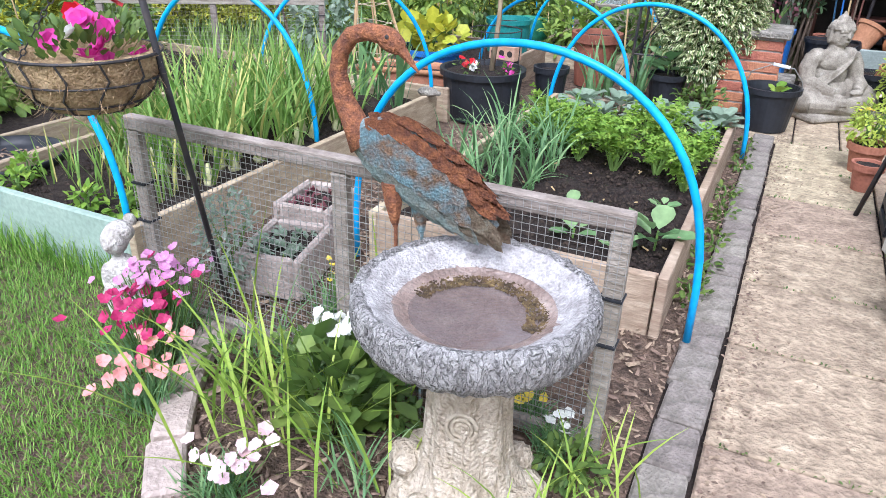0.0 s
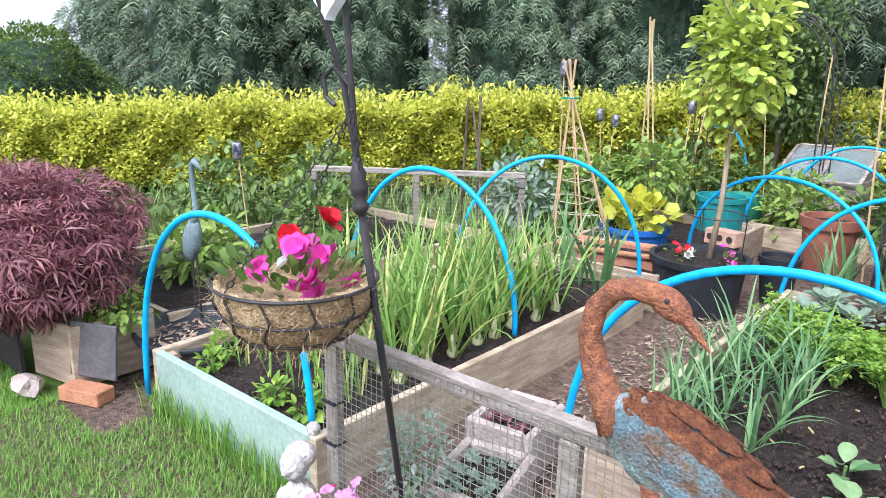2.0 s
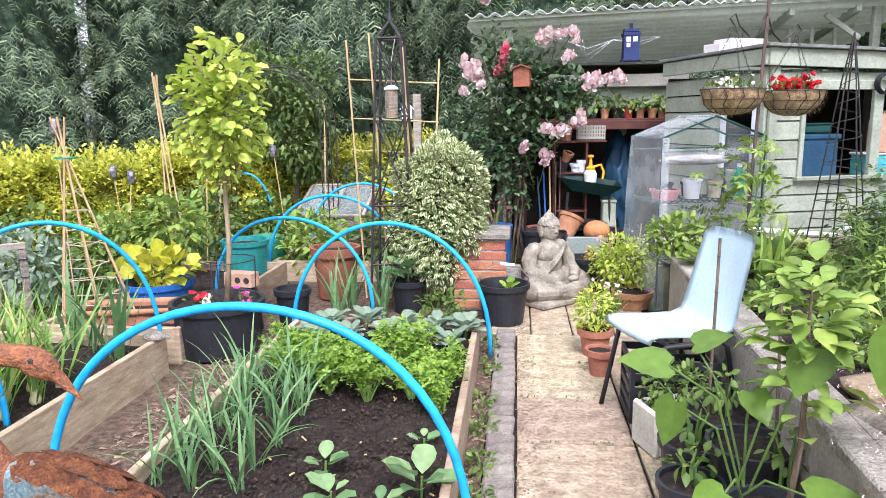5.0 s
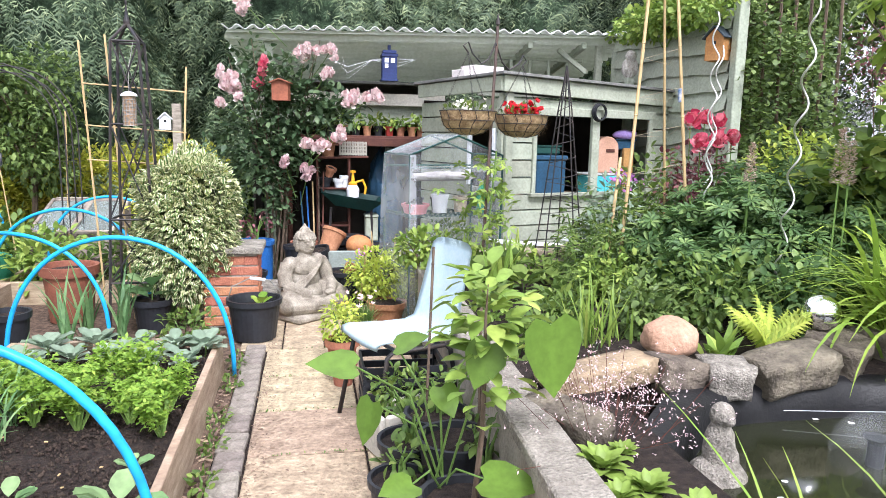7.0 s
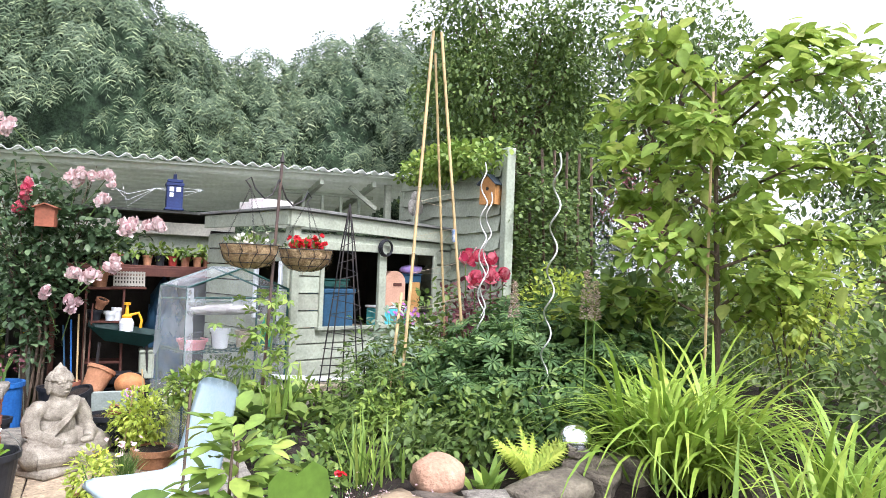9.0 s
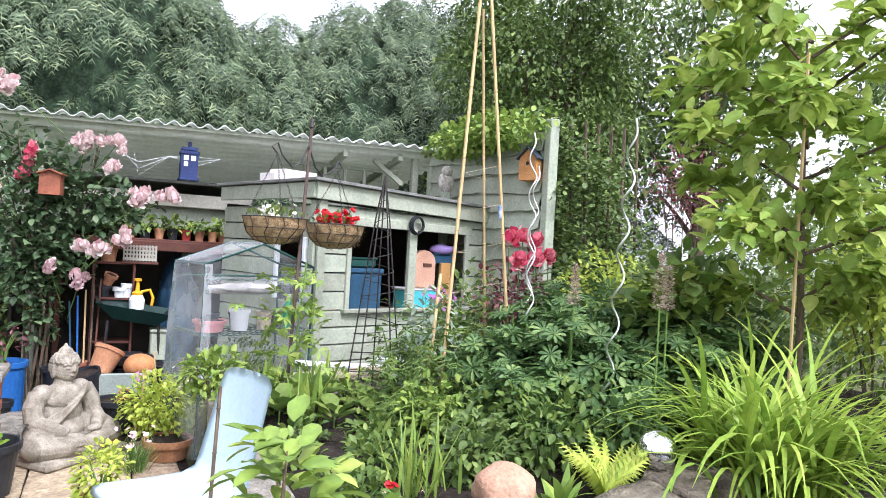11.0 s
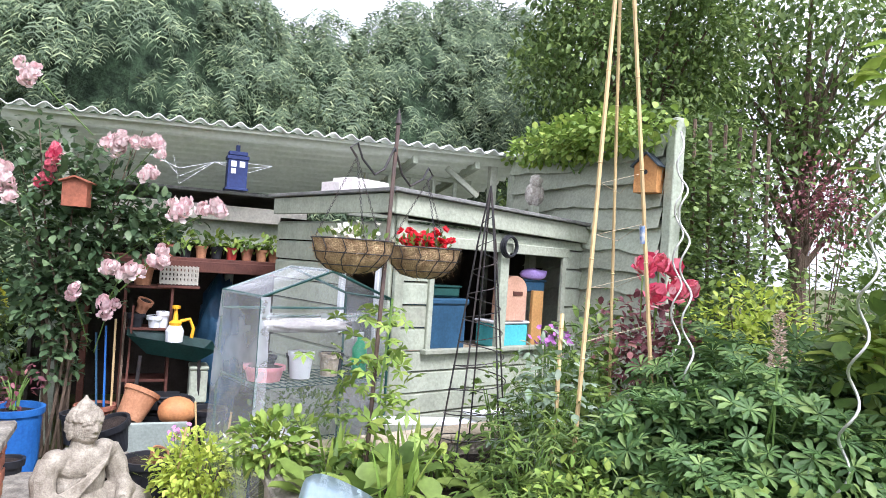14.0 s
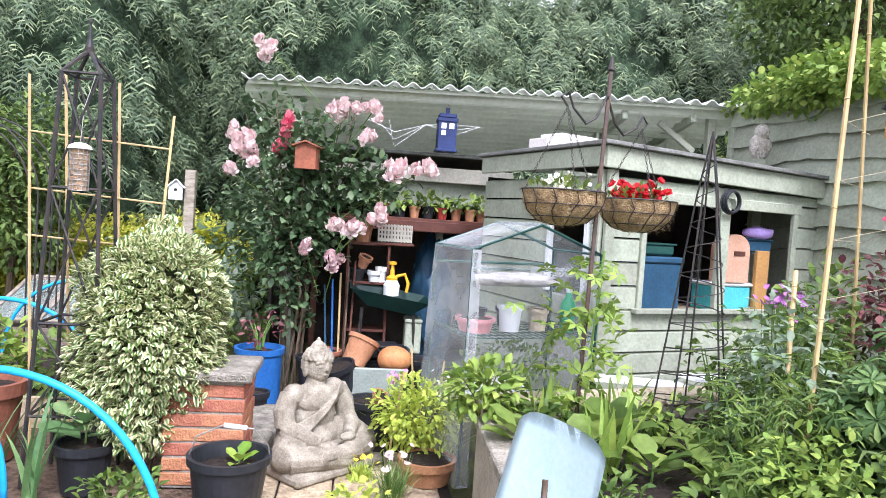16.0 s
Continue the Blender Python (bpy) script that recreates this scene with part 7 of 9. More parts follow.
    box(bm, (0.01, -0.02, 0.0), (0.52, 0.4, 0.05), bevel=0.015)
    me = bpy.data.meshes.new("buddha_statue")
    bm.to_mesh(me)
    bm.free()
    ob = merged(link("buddha_statue", me, STATUESTONE, smooth=True), 0.004)
    ob.matrix_world = pose(0.27, 6.98, 0.02, 0, 0, 42) @ Matrix.Scale(1.2, 4)
    tagged(ob, "weathered grey stone seated meditating statue", "statue")


STATUESTONE = mat("lichened cast stone", (0.34, 0.305, 0.245), (0.18, 0.155, 0.12), 14, 0.95, 0.35, c3=(0.46, 0.42, 0.35), fine=150, fineamt=0.5)
buddha()

# pots round the statue
pot("plant_pot", "black plastic pot with a tilted terracotta pot in it", (0.6, 7.5, 0), 0.15, 0.24, BLACKP, 0.8)
pot("terracotta_pot", "small terracotta pot lying in a black pot", (0.62, 7.46, 0.2), 0.05, 0.11, TERRA, 0.7, 0.012, tilt=(20, 25))
pot("plant_pot", "small black pot behind the statue", (-0.16, 7.75, 0), 0.085, 0.2, BLACKP)
pot("plant_pot", "dark pot beside the statue's shoulder", (0.42, 8.0, 0.16), 0.12, 0.2, BLACKP, tilt=(10, -18))
pot("terracotta_pot", "terracotta pot in front of the raised bed", (0.9, 6.75, 0), 0.15, 0.13, TERRA, 0.8, 0.02)
bush("choisya", "yellow green bushy shrub with small white flowers", (0.85, 6.95, 0.3), (0.26, 0.24, 0.22), 1300, 0.042, L_LIME, "shrub", thick=0.6, ground=0.06)
bush("choisya", "light green leafy shrub by the greenhouse", (1.1, 6.3, 0.62), (0.2, 0.16, 0.13), 420, 0.06, L_LIGHT, "shrub", thick=0.6, ground=0.5)
pinks(0.78, 7.4, 0.4, 0.07, 24, P_LILAC, "pale lilac flower head among the pots", 0.016, "lilac_flower", L_LIGHT)
pinks(0.98, 7.0, 0.44, 0.14, 26, P_WHITE, "small white flowers over the shrub", 0.012, "white_flower", L_LIME)
pinks(0.55, 6.75, 0.1, 0.08, 8, P_YEL, "small yellow flowers on the paving edge", 0.016, "yellow_flower", L_LIME)
pinks(0.7, 6.5, 0.22, 0.1, 16, P_BLUSH, "pale variegated sprig with pink buds", 0.018, "variegated_plant", L_EUON)
for a, b in (((0.88, 7.2, 0.0), (0.82, 7.25, 0.62)), ((0.95, 7.0, 0.1), (1.0, 7.05, 0.6)), ((0.7, 6.9, 0.1), (0.76, 6.95, 0.55))):
    cane(a, b, 0.006, "stakes near the greenhouse", "short bamboo stake among the pots")

# ------------------------------------------------------------------ pond edge
def rock(x, y, z, s, rz, label="rough brown stone on the pond rim", name="stone", m=ROCK, rough=0.12, seed=0.0):
    bm = bmesh.new()
    g = bmesh.ops.create_cube(bm, size=1)
    bmesh.ops.subdivide_edges(bm, edges=bm.edges[:], cuts=4, use_grid_fill=True)
    for v in bm.verts:
        r = v.co.copy()
        v.co = r.lerp(r.normalized() * 0.6, 0.1) + Vector((noise.noise(r * 2.5 + Vector((seed, 0, 0))), noise.noise(r * 2.5 + Vector((0, seed, 5))), noise.noise(r * 2.5 + Vector((9, 0, seed))))) * rough
        v.co = Vector((v.co.x * s[0], v.co.y * s[1], v.co.z * s[2]))
    o = part(name, bm, m, smooth=True)
    o.matrix_world = pose(x, y, z, rng.normal(0, 5), rng.normal(0, 5), rz)
    return tagged(o, label, "stone", group="stones round the pond")


for i, (x, y, z, s, r) in enumerate(((1.80, 3.98, 0.46, (0.2, 0.2, 0.2), 5), (2.02, 3.94, 0.45, (0.19, 0.18, 0.19), -8), (2.33, 3.96, 0.47, (0.38, 0.2, 0.19), 8), (2.65, 4.05, 0.5, (0.24, 0.24, 0.22), 30), (3.0, 4.15, 0.48, (0.3, 0.24, 0.2), 20), (2.12, 2.72, 0.36, (0.24, 0.2, 0.38), 30), (3.35, 3.6, 0.48, (0.3, 0.3, 0.22), 60))):
    rock(x, y, z - 0.01, (s[0], s[1], s[2] * 0.74 if i != 5 else s[2]), r, seed=i * 3.3, m=STONE if i in (1, 5) else ROCK)
rock(1.46, 3.98, 0.46, (0.5, 0.2, 0.1), 12, "buff sandstone slab on the pond rim", m=mat("buff sandstone", (0.36, 0.27, 0.17), (0.22, 0.165, 0.11), 8, 0.9, 0.8, c3=(0.44, 0.35, 0.24), fine=60), rough=0.08, seed=2)
rock(1.17, 3.55, 0.47, (0.13, 0.34, 0.09), 24, "flat grey stone between coping and pond", m=ROCK, rough=0.06, seed=8)
PINKROCK = mat("pinkish boulder", (0.45, 0.28, 0.19), (0.34, 0.2, 0.13), 7, 0.85, 0.4, c3=(0.52, 0.38, 0.28))
bm = bmesh.new()
blob(bm, (0, 0, 0), (0.13, 0.1, 0.1), 3, 0.2, 1.5, 2)
o = part("boulder", bm, PINKROCK, smooth=True)
o.location = (1.88, 4.16, 0.55)
tagged(o, "smooth pinkish boulder above the pond", "stone", group="stones round the pond")
bm = bmesh.new()
bmesh.ops.create_uvsphere(bm, u_segments=32, v_segments=20, radius=0.085)
o = part("gazing_ball", bm, STEEL, smooth=True)
o.location = (2.6, 4.12, 0.66)
tagged(o, "polished steel gazing ball on the pond edge", "garden ball")
statue("otter_statue", "weathered stone otter standing in the pond", (1.7, 3.46, 0.2), [((0, 0, 0.05), (0.11, 0.09, 0.09)), ((0, 0, 0.16), (0.055, 0.055, 0.12)), ((0, -0.005, 0.29), (0.042, 0.046, 0.045)), ((0, -0.045, 0.285), (0.022, 0.025, 0.02)), ((0.04, -0.02, 0.12), (0.025, 0.03, 0.06)), ((-0.08, -0.06, 0.03), (0.08, 0.05, 0.06))], STONE)
t = thing("pond_dome", "clear plastic fountain dome standing in the pond", "fountain", (2.33, 3.45, 0.25))
bm = bmesh.new()
lathe(bm, [(0.15, 0.0), (0.155, 0.06), (0.14, 0.13), (0.1, 0.18), (0.05, 0.2), (0, 0.205)], 32)
part("dome", bm, glassmat("clear dome", (0.8, 0.84, 0.84), 0.03, 0.07), t, smooth=True)
bm = bmesh.new()
lathe(bm, [(0.03, -0.2), (0.03, 0.1), (0.05, 0.12), (0, 0.13)], 14)
part("nozzle", bm, BLACKP, t)
n = 46
a, r = rng.uniform(0, 6.28, n), np.sqrt(rng.random(n)) * 0.85
fl = leaves("floating_bits", np.stack((2.35 + r * np.cos(a), 3.25 + r * np.sin(a), np.full(n, 0.264)), 1), rng.normal(0, 1, (n, 3)) * (1, 1, 0), 0.03, P_WHITE, shape=(ROUND_V, ROUND_F), up=np.tile((0.0, 0, 1), (n, 1)))
tagged(fl, "fallen petals floating on the pond", "petals", kind="stuff")
bm = bmesh.new()
tube(bm, [(1.55, 3.98, 0.33), (2.2, 3.9, 0.3), (2.9, 3.7, 0.33), (3.2, 3.5, 0.36)], 0.0014, 5)
tagged(part("string_line", bm, WHITEP), "thin white line across the pond edge", "string")
# pond planting
def fern(x, y, z, n, s):
    t = thing("fern", "bright green fern by the pond", "fern", (x, y, z))
    a = np.arange(n) * 2.4
    leaves("fronds", np.tile((0.0, 0, 0), (n, 1)), np.stack((np.cos(a) * 0.6, np.sin(a) * 0.5 - 0.1, np.full(n, 0.9)), 1), s, L_LIME, t, (FERN_V, FERN_F), up=np.stack((np.cos(a) * -0.5, np.sin(a) * -0.5 - 0.8, np.full(n, 0.6)), 1))


fern(2.4, 4.2, 0.47, 13, 0.24)
tuft("dock_plant", "clump of broad upright green leaves", 2.12, 4.14, 0.45, 16, (0.14, 0.22), (0.045, 0.06), L_LIGHT, (5, 50), (5, 50), 0.03)
tuft("iris", "clump of narrow upright iris leaves", 1.62, 4.45, 0.44, 22, (0.25, 0.42), (0.012, 0.018), L_LIGHT, (0, 30), (0, 30), 0.04)
tuft("iris", "tuft of strap leaves beside the red flower", 1.75, 4.5, 0.44, 18, (0.2, 0.36), (0.012, 0.018), L_LIGHT, (0, 35), (0, 40), 0.05)
t = thing("day_lily", "large fountain of arching yellow green strap leaves", "plant", (3.2, 4.02, 0.43))
for m, nm in [(1, "leaf")] * 150 + [(200, "inner_leaves")]:
    blades(nm, np.stack((rng.normal(0, 0.13, m), rng.normal(0, 0.13, m), np.zeros(m)), 1), rng.uniform(0, 6.28, m), rng.uniform(0.6, 1.08, m), rng.uniform(0.022, 0.036, m), rng.uniform(3, 48, m), rng.uniform(60, 140, m), L_LILY, t, 8)
tuft("day_lily", "smaller clump of arching strap leaves by the pond", 3.35, 3.2, 0.44, 90, (0.4, 0.8), (0.018, 0.026), L_LILY, (5, 45), (50, 120), 0.1)
t = tuft("crocosmia", "tall narrow green leaves close to the path", 1.75, 2.15, 0.44, 40, (0.45, 0.85), (0.018, 0.03), L_LIGHT, (3, 40), (5, 50), 0.16)
t = tuft("crocosmia", "few tall green stems by the pond", 1.4, 2.5, 0.44, 12, (0.3, 0.6), (0.01, 0.016), L_LILY, (10, 50), (10, 50), 0.06)
t = thing("saxifrage", "haze of tiny pale pink flowers on thin red stems", "flowers", (1.27, 3.42, 0.46))
n = 520
P = np.stack((rng.normal(0, 0.14, n), rng.normal(0, 0.16, n), rng.uniform(0.06, 0.26, n)), 1)
leaves("petals", np.repeat(P, 3, 0) + rng.normal(0, 0.003, (n * 3, 3)), rng.normal(0, 1, (n * 3, 3)), 0.009, P_BLUSH, t, (DIA_V, DIA_F))
bm = bmesh.new()
for p in P[::15]:
    tube(bm, [(p[0] * 0.5, p[1] * 0.5, 0), tuple(p)], 0.0011, 3)
part("stem_haze", bm, REDWOOD, t)
for x, y, s in ((1.15, 3.2, 0.09), (1.22, 3.05, 0.08), (1.12, 3.02, 0.06), (1.3, 2.9, 0.08), (1.25, 3.28, 0.05), (1.16, 2.8, 0.08)):
    t = thing("succulent", "rosette of light green fleshy leaves", "succulent", (x, y, 0.45), group="rosettes on the coping edge")
    n = 34
    a = np.arange(n) * 2.4
    f = np.arange(n) / n
    for k in range(n):
        leaves("rosette_leaf", [(0.01 * math.cos(a[k]), 0.01 * math.sin(a[k]), 0.02 * f[k] + 0.005)], [(math.cos(a[k]), math.sin(a[k]), 0.15 + 1.2 * f[k])], s * (1.1 - 0.5 * f[k]), L_LIGHT, t, up=np.array([(0.0, 0, 1)]))
pinks(1.47, 4.28, 0.56, 0.03, 3, P_RED, "single red flower above the stone rim", 0.02, "red_flower")
for x, y, z, r, m, n in ((1.35, 4.35, 0.5, 0.16, L_MID, 260), (1.6, 4.75, 0.5, 0.18, L_MID, 300), (2.0, 4.6, 0.55, 0.22, L_DARK, 420), (1.3, 5.0, 0.47, 0.13, L_LIGHT, 110), (2.4, 4.65, 0.62, 0.28, L_MID, 520), (1.4, 5.35, 0.47, 0.13, L_MID, 110), (2.75, 4.5, 0.65, 0.3, L_LUPIN, 420)):
    bush("border_plant", "leafy green border plant above the pond", (x, y, z), (r, r * 0.9, r * 0.8), n, 0.055, m, "plant", thick=0.7, ground=0.42, group="border plants above the pond")

# ------------------------------------------------------------------ planting in front of the shed
def lupin(x, y, h, r, n=230):
    t = thing("lupin", "dense dark green lupin with hand-shaped leaves", "plant", (x, y, 0.42), group="lupins")
    P, D = shell(n, (0, 0, h * 0.55), (r, r, h * 0.5), 0.6, 0.03, 0.05)
    leaves("foliage", P, rng.normal(0, 1, D.shape) * (1, 1, 0.3), 0.078, L_LUPIN, t, (PALM_V, PALM_F), up=D * 0.9 + (0, 0, 0.8) + rng.normal(0, 0.25, D.shape))
    for i in range(8):
        bm = bmesh.new()
        a = i * 2.4
        tube(bm, [(0, 0, 0), (r * 0.4 * math.cos(a), r * 0.4 * math.sin(a), h * 0.5), (r * 0.7 * math.cos(a), r * 0.7 * math.sin(a), h * 0.85)], 0.006, 5)
        part("stem", bm, GREENSTEM, t)


for x, y, h, r in ((2.85, 5.15, 0.75, 0.32), (3.2, 5.4, 0.85, 0.35), (3.55, 5.2, 0.8, 0.35), (2.6, 5.45, 0.6, 0.28), (3.0, 4.85, 0.6, 0.3), (3.4, 4.75, 0.65, 0.32), (3.8, 5.5, 0.85, 0.35), (3.3, 5.85, 0.85, 0.32), (3.9, 4.9, 0.75, 0.35), (2.5, 5.0, 0.45, 0.25), (2.95, 5.6, 0.75, 0.3)):
    lupin(x, y, h, r)
for x, y, z, r, h, m, n, s in ((2.3, 6.3, 0.75, 0.2, 0.3, L_MID, 200, 0.055), (2.35, 5.9, 0.8, 0.25, 0.4, L_GREY, 420, 0.06), (1.35, 6.1, 0.52, 0.14, 0.12, L_MID, 120, 0.06), (1.9, 6.2, 0.54, 0.16, 0.14, L_LIGHT, 130, 0.06), (2.7, 6.2, 0.85, 0.28, 0.45, L_MID, 460, 0.065), (3.0, 6.5, 0.9, 0.3, 0.5, L_MID, 420, 0.06), (2.1, 5.25, 0.58, 0.26, 0.2, L_LIGHT, 360, 0.05), (2.2, 5.0, 0.55, 0.25, 0.18, L_MID, 300, 0.05), (1.7, 5.15, 0.5, 0.16, 0.12, L_MID, 150, 0.05)):
    bush("border_plant", "tall leafy border plant before the shed", (x, y, z), (r, r, h), n, s, m, "plant", thick=0.8, gap=0.2, ground=0.42, group="border plants before the shed", droop=0.35)
for x, y in ((1.35, 6.1), (1.75, 6.2), (1.52, 5.75)):
    tuft("iris", "clump of broad upright sword leaves", x, y, 0.43, 14, (0.25, 0.42), (0.025, 0.04), L_LIGHT, (0, 25), (0, 25), 0.04, "sword leaves")
t = thing("climbing_plant", "climber with divided leaves winding up the hook pole", "plant", (1.52, 6.1, 0.43))
n = 95
f = rng.random(n) ** 0.7
leaves("foliage", np.stack((0.05 * f + rng.normal(0, 0.1, n), 0.1 * f + rng.normal(0, 0.09, n), 0.1 + f * 0.75), 1), rng.normal(0, 0.7, (n, 3)) + (0, -0.4, 0), 0.075, L_LIGHT, t, fan(5, 210, 0.17, 0.15))
bm = bmesh.new()
tube(bm, [(0, 0, 0), (0.03, 0.03, 0.4), (0.08, 0.08, 0.9)], 0.006, 5)
part("stem", bm, GREENSTEM, t)
pinks(2.65, 6.35, 0.7, 0.14, 46, P_PURPLE, "purple flower spikes before the shed window", 0.018, "purple_flower", L_MID)

TOMATO_V, TOMATO_F = feather(3, 0.42, 0.45, 0.35)
for x, y, z, r, h, n in ((2.05, 5.6, 0.68, 0.2, 0.28, 100), (2.25, 5.75, 0.76, 0.22, 0.36, 130), (2.45, 5.55, 0.72, 0.22, 0.32, 110), (1.95, 5.4, 0.58, 0.18, 0.18, 70)):
    bush("tomato_plant", "tomato plant with drooping divided leaves tied to a stake", (x, y, z), (r, r, h), n, 0.15, L_MID, "plant", (TOMATO_V, TOMATO_F), 0.8, 0.2, ground=0.42, group="tomato plants before the shed", droop=0.5)
for x, y, s in ((1.2, 5.95, 0.17), (1.38, 5.75, 0.2), (1.5, 5.98, 0.18), (1.66, 5.62, 0.15), (1.62, 6.0, 0.2), (1.95, 5.85, 0.18), (2.02, 5.3, 0.14), (1.85, 5.5, 0.16)):
    brassica(x, y, 0.44, s * 0.85, L_MID, 9, "leafy plant with broad rounded green leaves", "broad leaved plants in the border", "broad_leaf_plant")
for ob_ in [o for o in scene.objects if o.name.startswith("purple_flower")]:
    ob_.location.z = 0.42


def seed_head(x, y, z0, z1, r, label="tall tapering seed head on a stalk"):
    t = thing("seed_head", label, "flower spike", (x, y, 0.43), group="flower spikes")
    bm = bmesh.new()
    tube(bm, [(0, 0, 0), (0, 0, z0 - 0.43)], 0.005, 5)
    part("stalk", bm, GREENSTEM, t)
    n = 300
    f = rng.random(n)
    a = rng.uniform(0, 6.28, n)
    rr = r * (1 - 0.75 * f)
    leaves("spike", np.stack((rr * np.cos(a), rr * np.sin(a), z0 - 0.43 + f * (z1 - z0)), 1), np.stack((np.cos(a), np.sin(a), np.full(n, 0.6)), 1), 0.018, leafmat("buff pink seed pods", (0.5, 0.36, 0.3), (0.62, 0.5, 0.42), (0.4, 0.38, 0.2)), t)


seed_head(2.99, 4.56, 1.22, 1.5, 0.03)
seed_head(2.75, 4.95, 1.2, 1.42, 0.026)
seed_head(3.1, 4.62, 1.2, 1.44, 0.026)


def spiral(a, b, turns, r=0.025, name="spiral_support"):
    t = thing(name, "wavy galvanised spiral plant support rod", "plant support", (a[0], a[1], 0), group="spiral plant supports")
    A, B = Vector(a), Vector(b)
    off = Vector((a[0], a[1], 0))
    bm = bmesh.new()
    d = (B - A).normalized()
    s = d.orthogonal().normalized()
    c = d.cross(s)
    k = turns * 10
    tube(bm, [A.lerp(B, i / k) + (s * math.cos(i * 0.628) + c * math.sin(i * 0.628)) * r * min(1, (k - i) / 8 + 0.2) - off for i in range(k + 1)], 0.0055, 6)
    part("rod", bm, GALV, t, smooth=True)


GALV = mat("dull galvanised steel", (0.6, 0.6, 0.57), (0.45, 0.44, 0.41), 10, 0.4, 0.05, metal=0.7)
spiral((2.72, 5.3, 0.45), (3.05, 5.9, 2.3), 7)
spiral((2.85, 5.6, 0.45), (3.2, 6.05, 2.1), 6)
spiral((2.82, 4.75, 0.45), (2.78, 4.57, 2.16), 7)
cane((2.3, 5.62, 0.43), (2.565, 5.87, 3.2), 0.011, "tall cane wigwam", "long pale bamboo pole in a wigwam")
cane((2.88, 5.72, 0.43), (2.625, 5.86, 3.2), 0.011, "tall cane wigwam", "long pale bamboo pole in a wigwam")
cane((2.98, 6.25, 0.43), (2.6, 5.9, 3.05), 0.009, "tall cane wigwam", "long pale bamboo pole in a wigwam")
cane((2.22, 5.65, 0.43), (2.45, 6.0, 1.3), 0.011, "stakes before the shed", "square pale wooden stake with string ties")
for k, z in enumerate((1.2, 1.45, 1.7, 1.95)):
    f = (z - 0.43) / 2.52
    bm = bmesh.new()
    p = [Vector((2.3, 5.62, 0.43)).lerp(Vector((2.575, 5.86, 2.95)), f), Vector((2.98, 6.25, 0.43)).lerp(Vector((2.66, 5.9, 2.95)), f), Vector((2.88, 5.72, 0.43)).lerp(Vector((2.63, 5.86, 2.95)), f + 0.03)]
    tube(bm, [p[0], p[1], p[2], p[0]], 0.0012, 4)
    o = part("string", bm, ROPE)
    tagged(o, "pale string tied round the bamboo poles", "string", group="strings on the wigwam")
bm = bmesh.new()
lathe(bm, [(0.014, 0), (0.014, 0.09)], 10)
o = part("tape", bm, mat("blue tape", (0.03, 0.12, 0.3), (0.5, 0.5, 0.52), 30, 0.4, 0))
o.matrix_world = pose(2.755, 5.79, 1.68, 0, -6, 0)
tagged(o, "blue and white tape round a bamboo pole", "tape")

# conical wire obelisk
t = thing("wire_obelisk", "tall conical rusty wire obelisk", "obelisk", (2.1, 6.2, 0.43))
for i in range(5):
    a = i * 2 * math.pi / 5
    bm = bmesh.new()
    tube(bm, [(0.2 * math.cos(a), 0.2 * math.sin(a), 0), (0.05 * math.cos(a), 0.05 * math.sin(a), 1.2), (0.0, 0.0, 1.5)], 0.005, 5)
    part("leg", bm, BLACKM, t)
bm = bmesh.new()
tube(bm, [((0.19 - 0.165 * i / 200) * math.cos(i * 0.31), (0.19 - 0.165 * i / 200) * math.sin(i * 0.31), 0.15 + 1.2 * i / 200) for i in range(201)], 0.003, 4)
part("spiral", bm, BLACKM, t)

# double hook with two baskets
t = thing("shepherds_hook", "tall dark double shepherd's hook pole for baskets", "garden hook", (1.5, 6.12, 0.43))
O = Vector((1.5, 6.12, 0.43))
bm = bmesh.new()
tube(bm, [Vector((1.5, 6.12, 0.40)) - O, Vector((1.57, 6.25, 1.4)) - O, Vector((1.63, 6.36, 2.2)) - O], 0.011, 8)
part("pole", bm, mat("brown painted metal", (0.07, 0.05, 0.045), (0.11, 0.07, 0.05), 10, 0.6, 0.1), t)
bm = bmesh.new()
lathe(bm, [(0, 2.2), (0.018, 2.21), (0.012, 2.24), (0.004, 2.28), (0, 2.29)], 10, (0.13, 0.24, -0.43))
part("finial", bm, BLACKM, t)
top = Vector((1.61, 6.33, 1.98)) - O
for e, u in (((1.40, 6.27, 2.0), 1), ((1.86, 6.48, 1.95), 1)):
    E = Vector(e) - O
    bm = bmesh.new()
    mid = (top + E) / 2
    tube(bm, [top + Vector((0, 0, 0.1)), top.lerp(E, 0.25) + Vector((0, 0, -0.02)), mid + Vector((0, 0, -0.06)), top.lerp(E, 0.85), E + Vector((0, 0, 0.07)), E + (E - top).normalized() * 0.04 + Vector((0, 0, 0.04)), E], 0.006, 6)
    part("hook_arm", bm, BLACKM, t)
hanging_basket((1.41, 6.27, 1.6), 0.195, 0.165, "coir-lined hanging basket with small white flowers", (1.40, 6.27, 2.0), [("white_flower", P_WHITE, 26, 0.018, 0.03)], 90, group="baskets on the double hook")
hanging_basket((1.87, 6.5, 1.59), 0.195, 0.165, "coir-lined hanging basket with bright red flowers", (1.86, 6.48, 1.95), [("red_flower", P_RED, 60, 0.026, 0.035)], 90, group="baskets on the double hook")

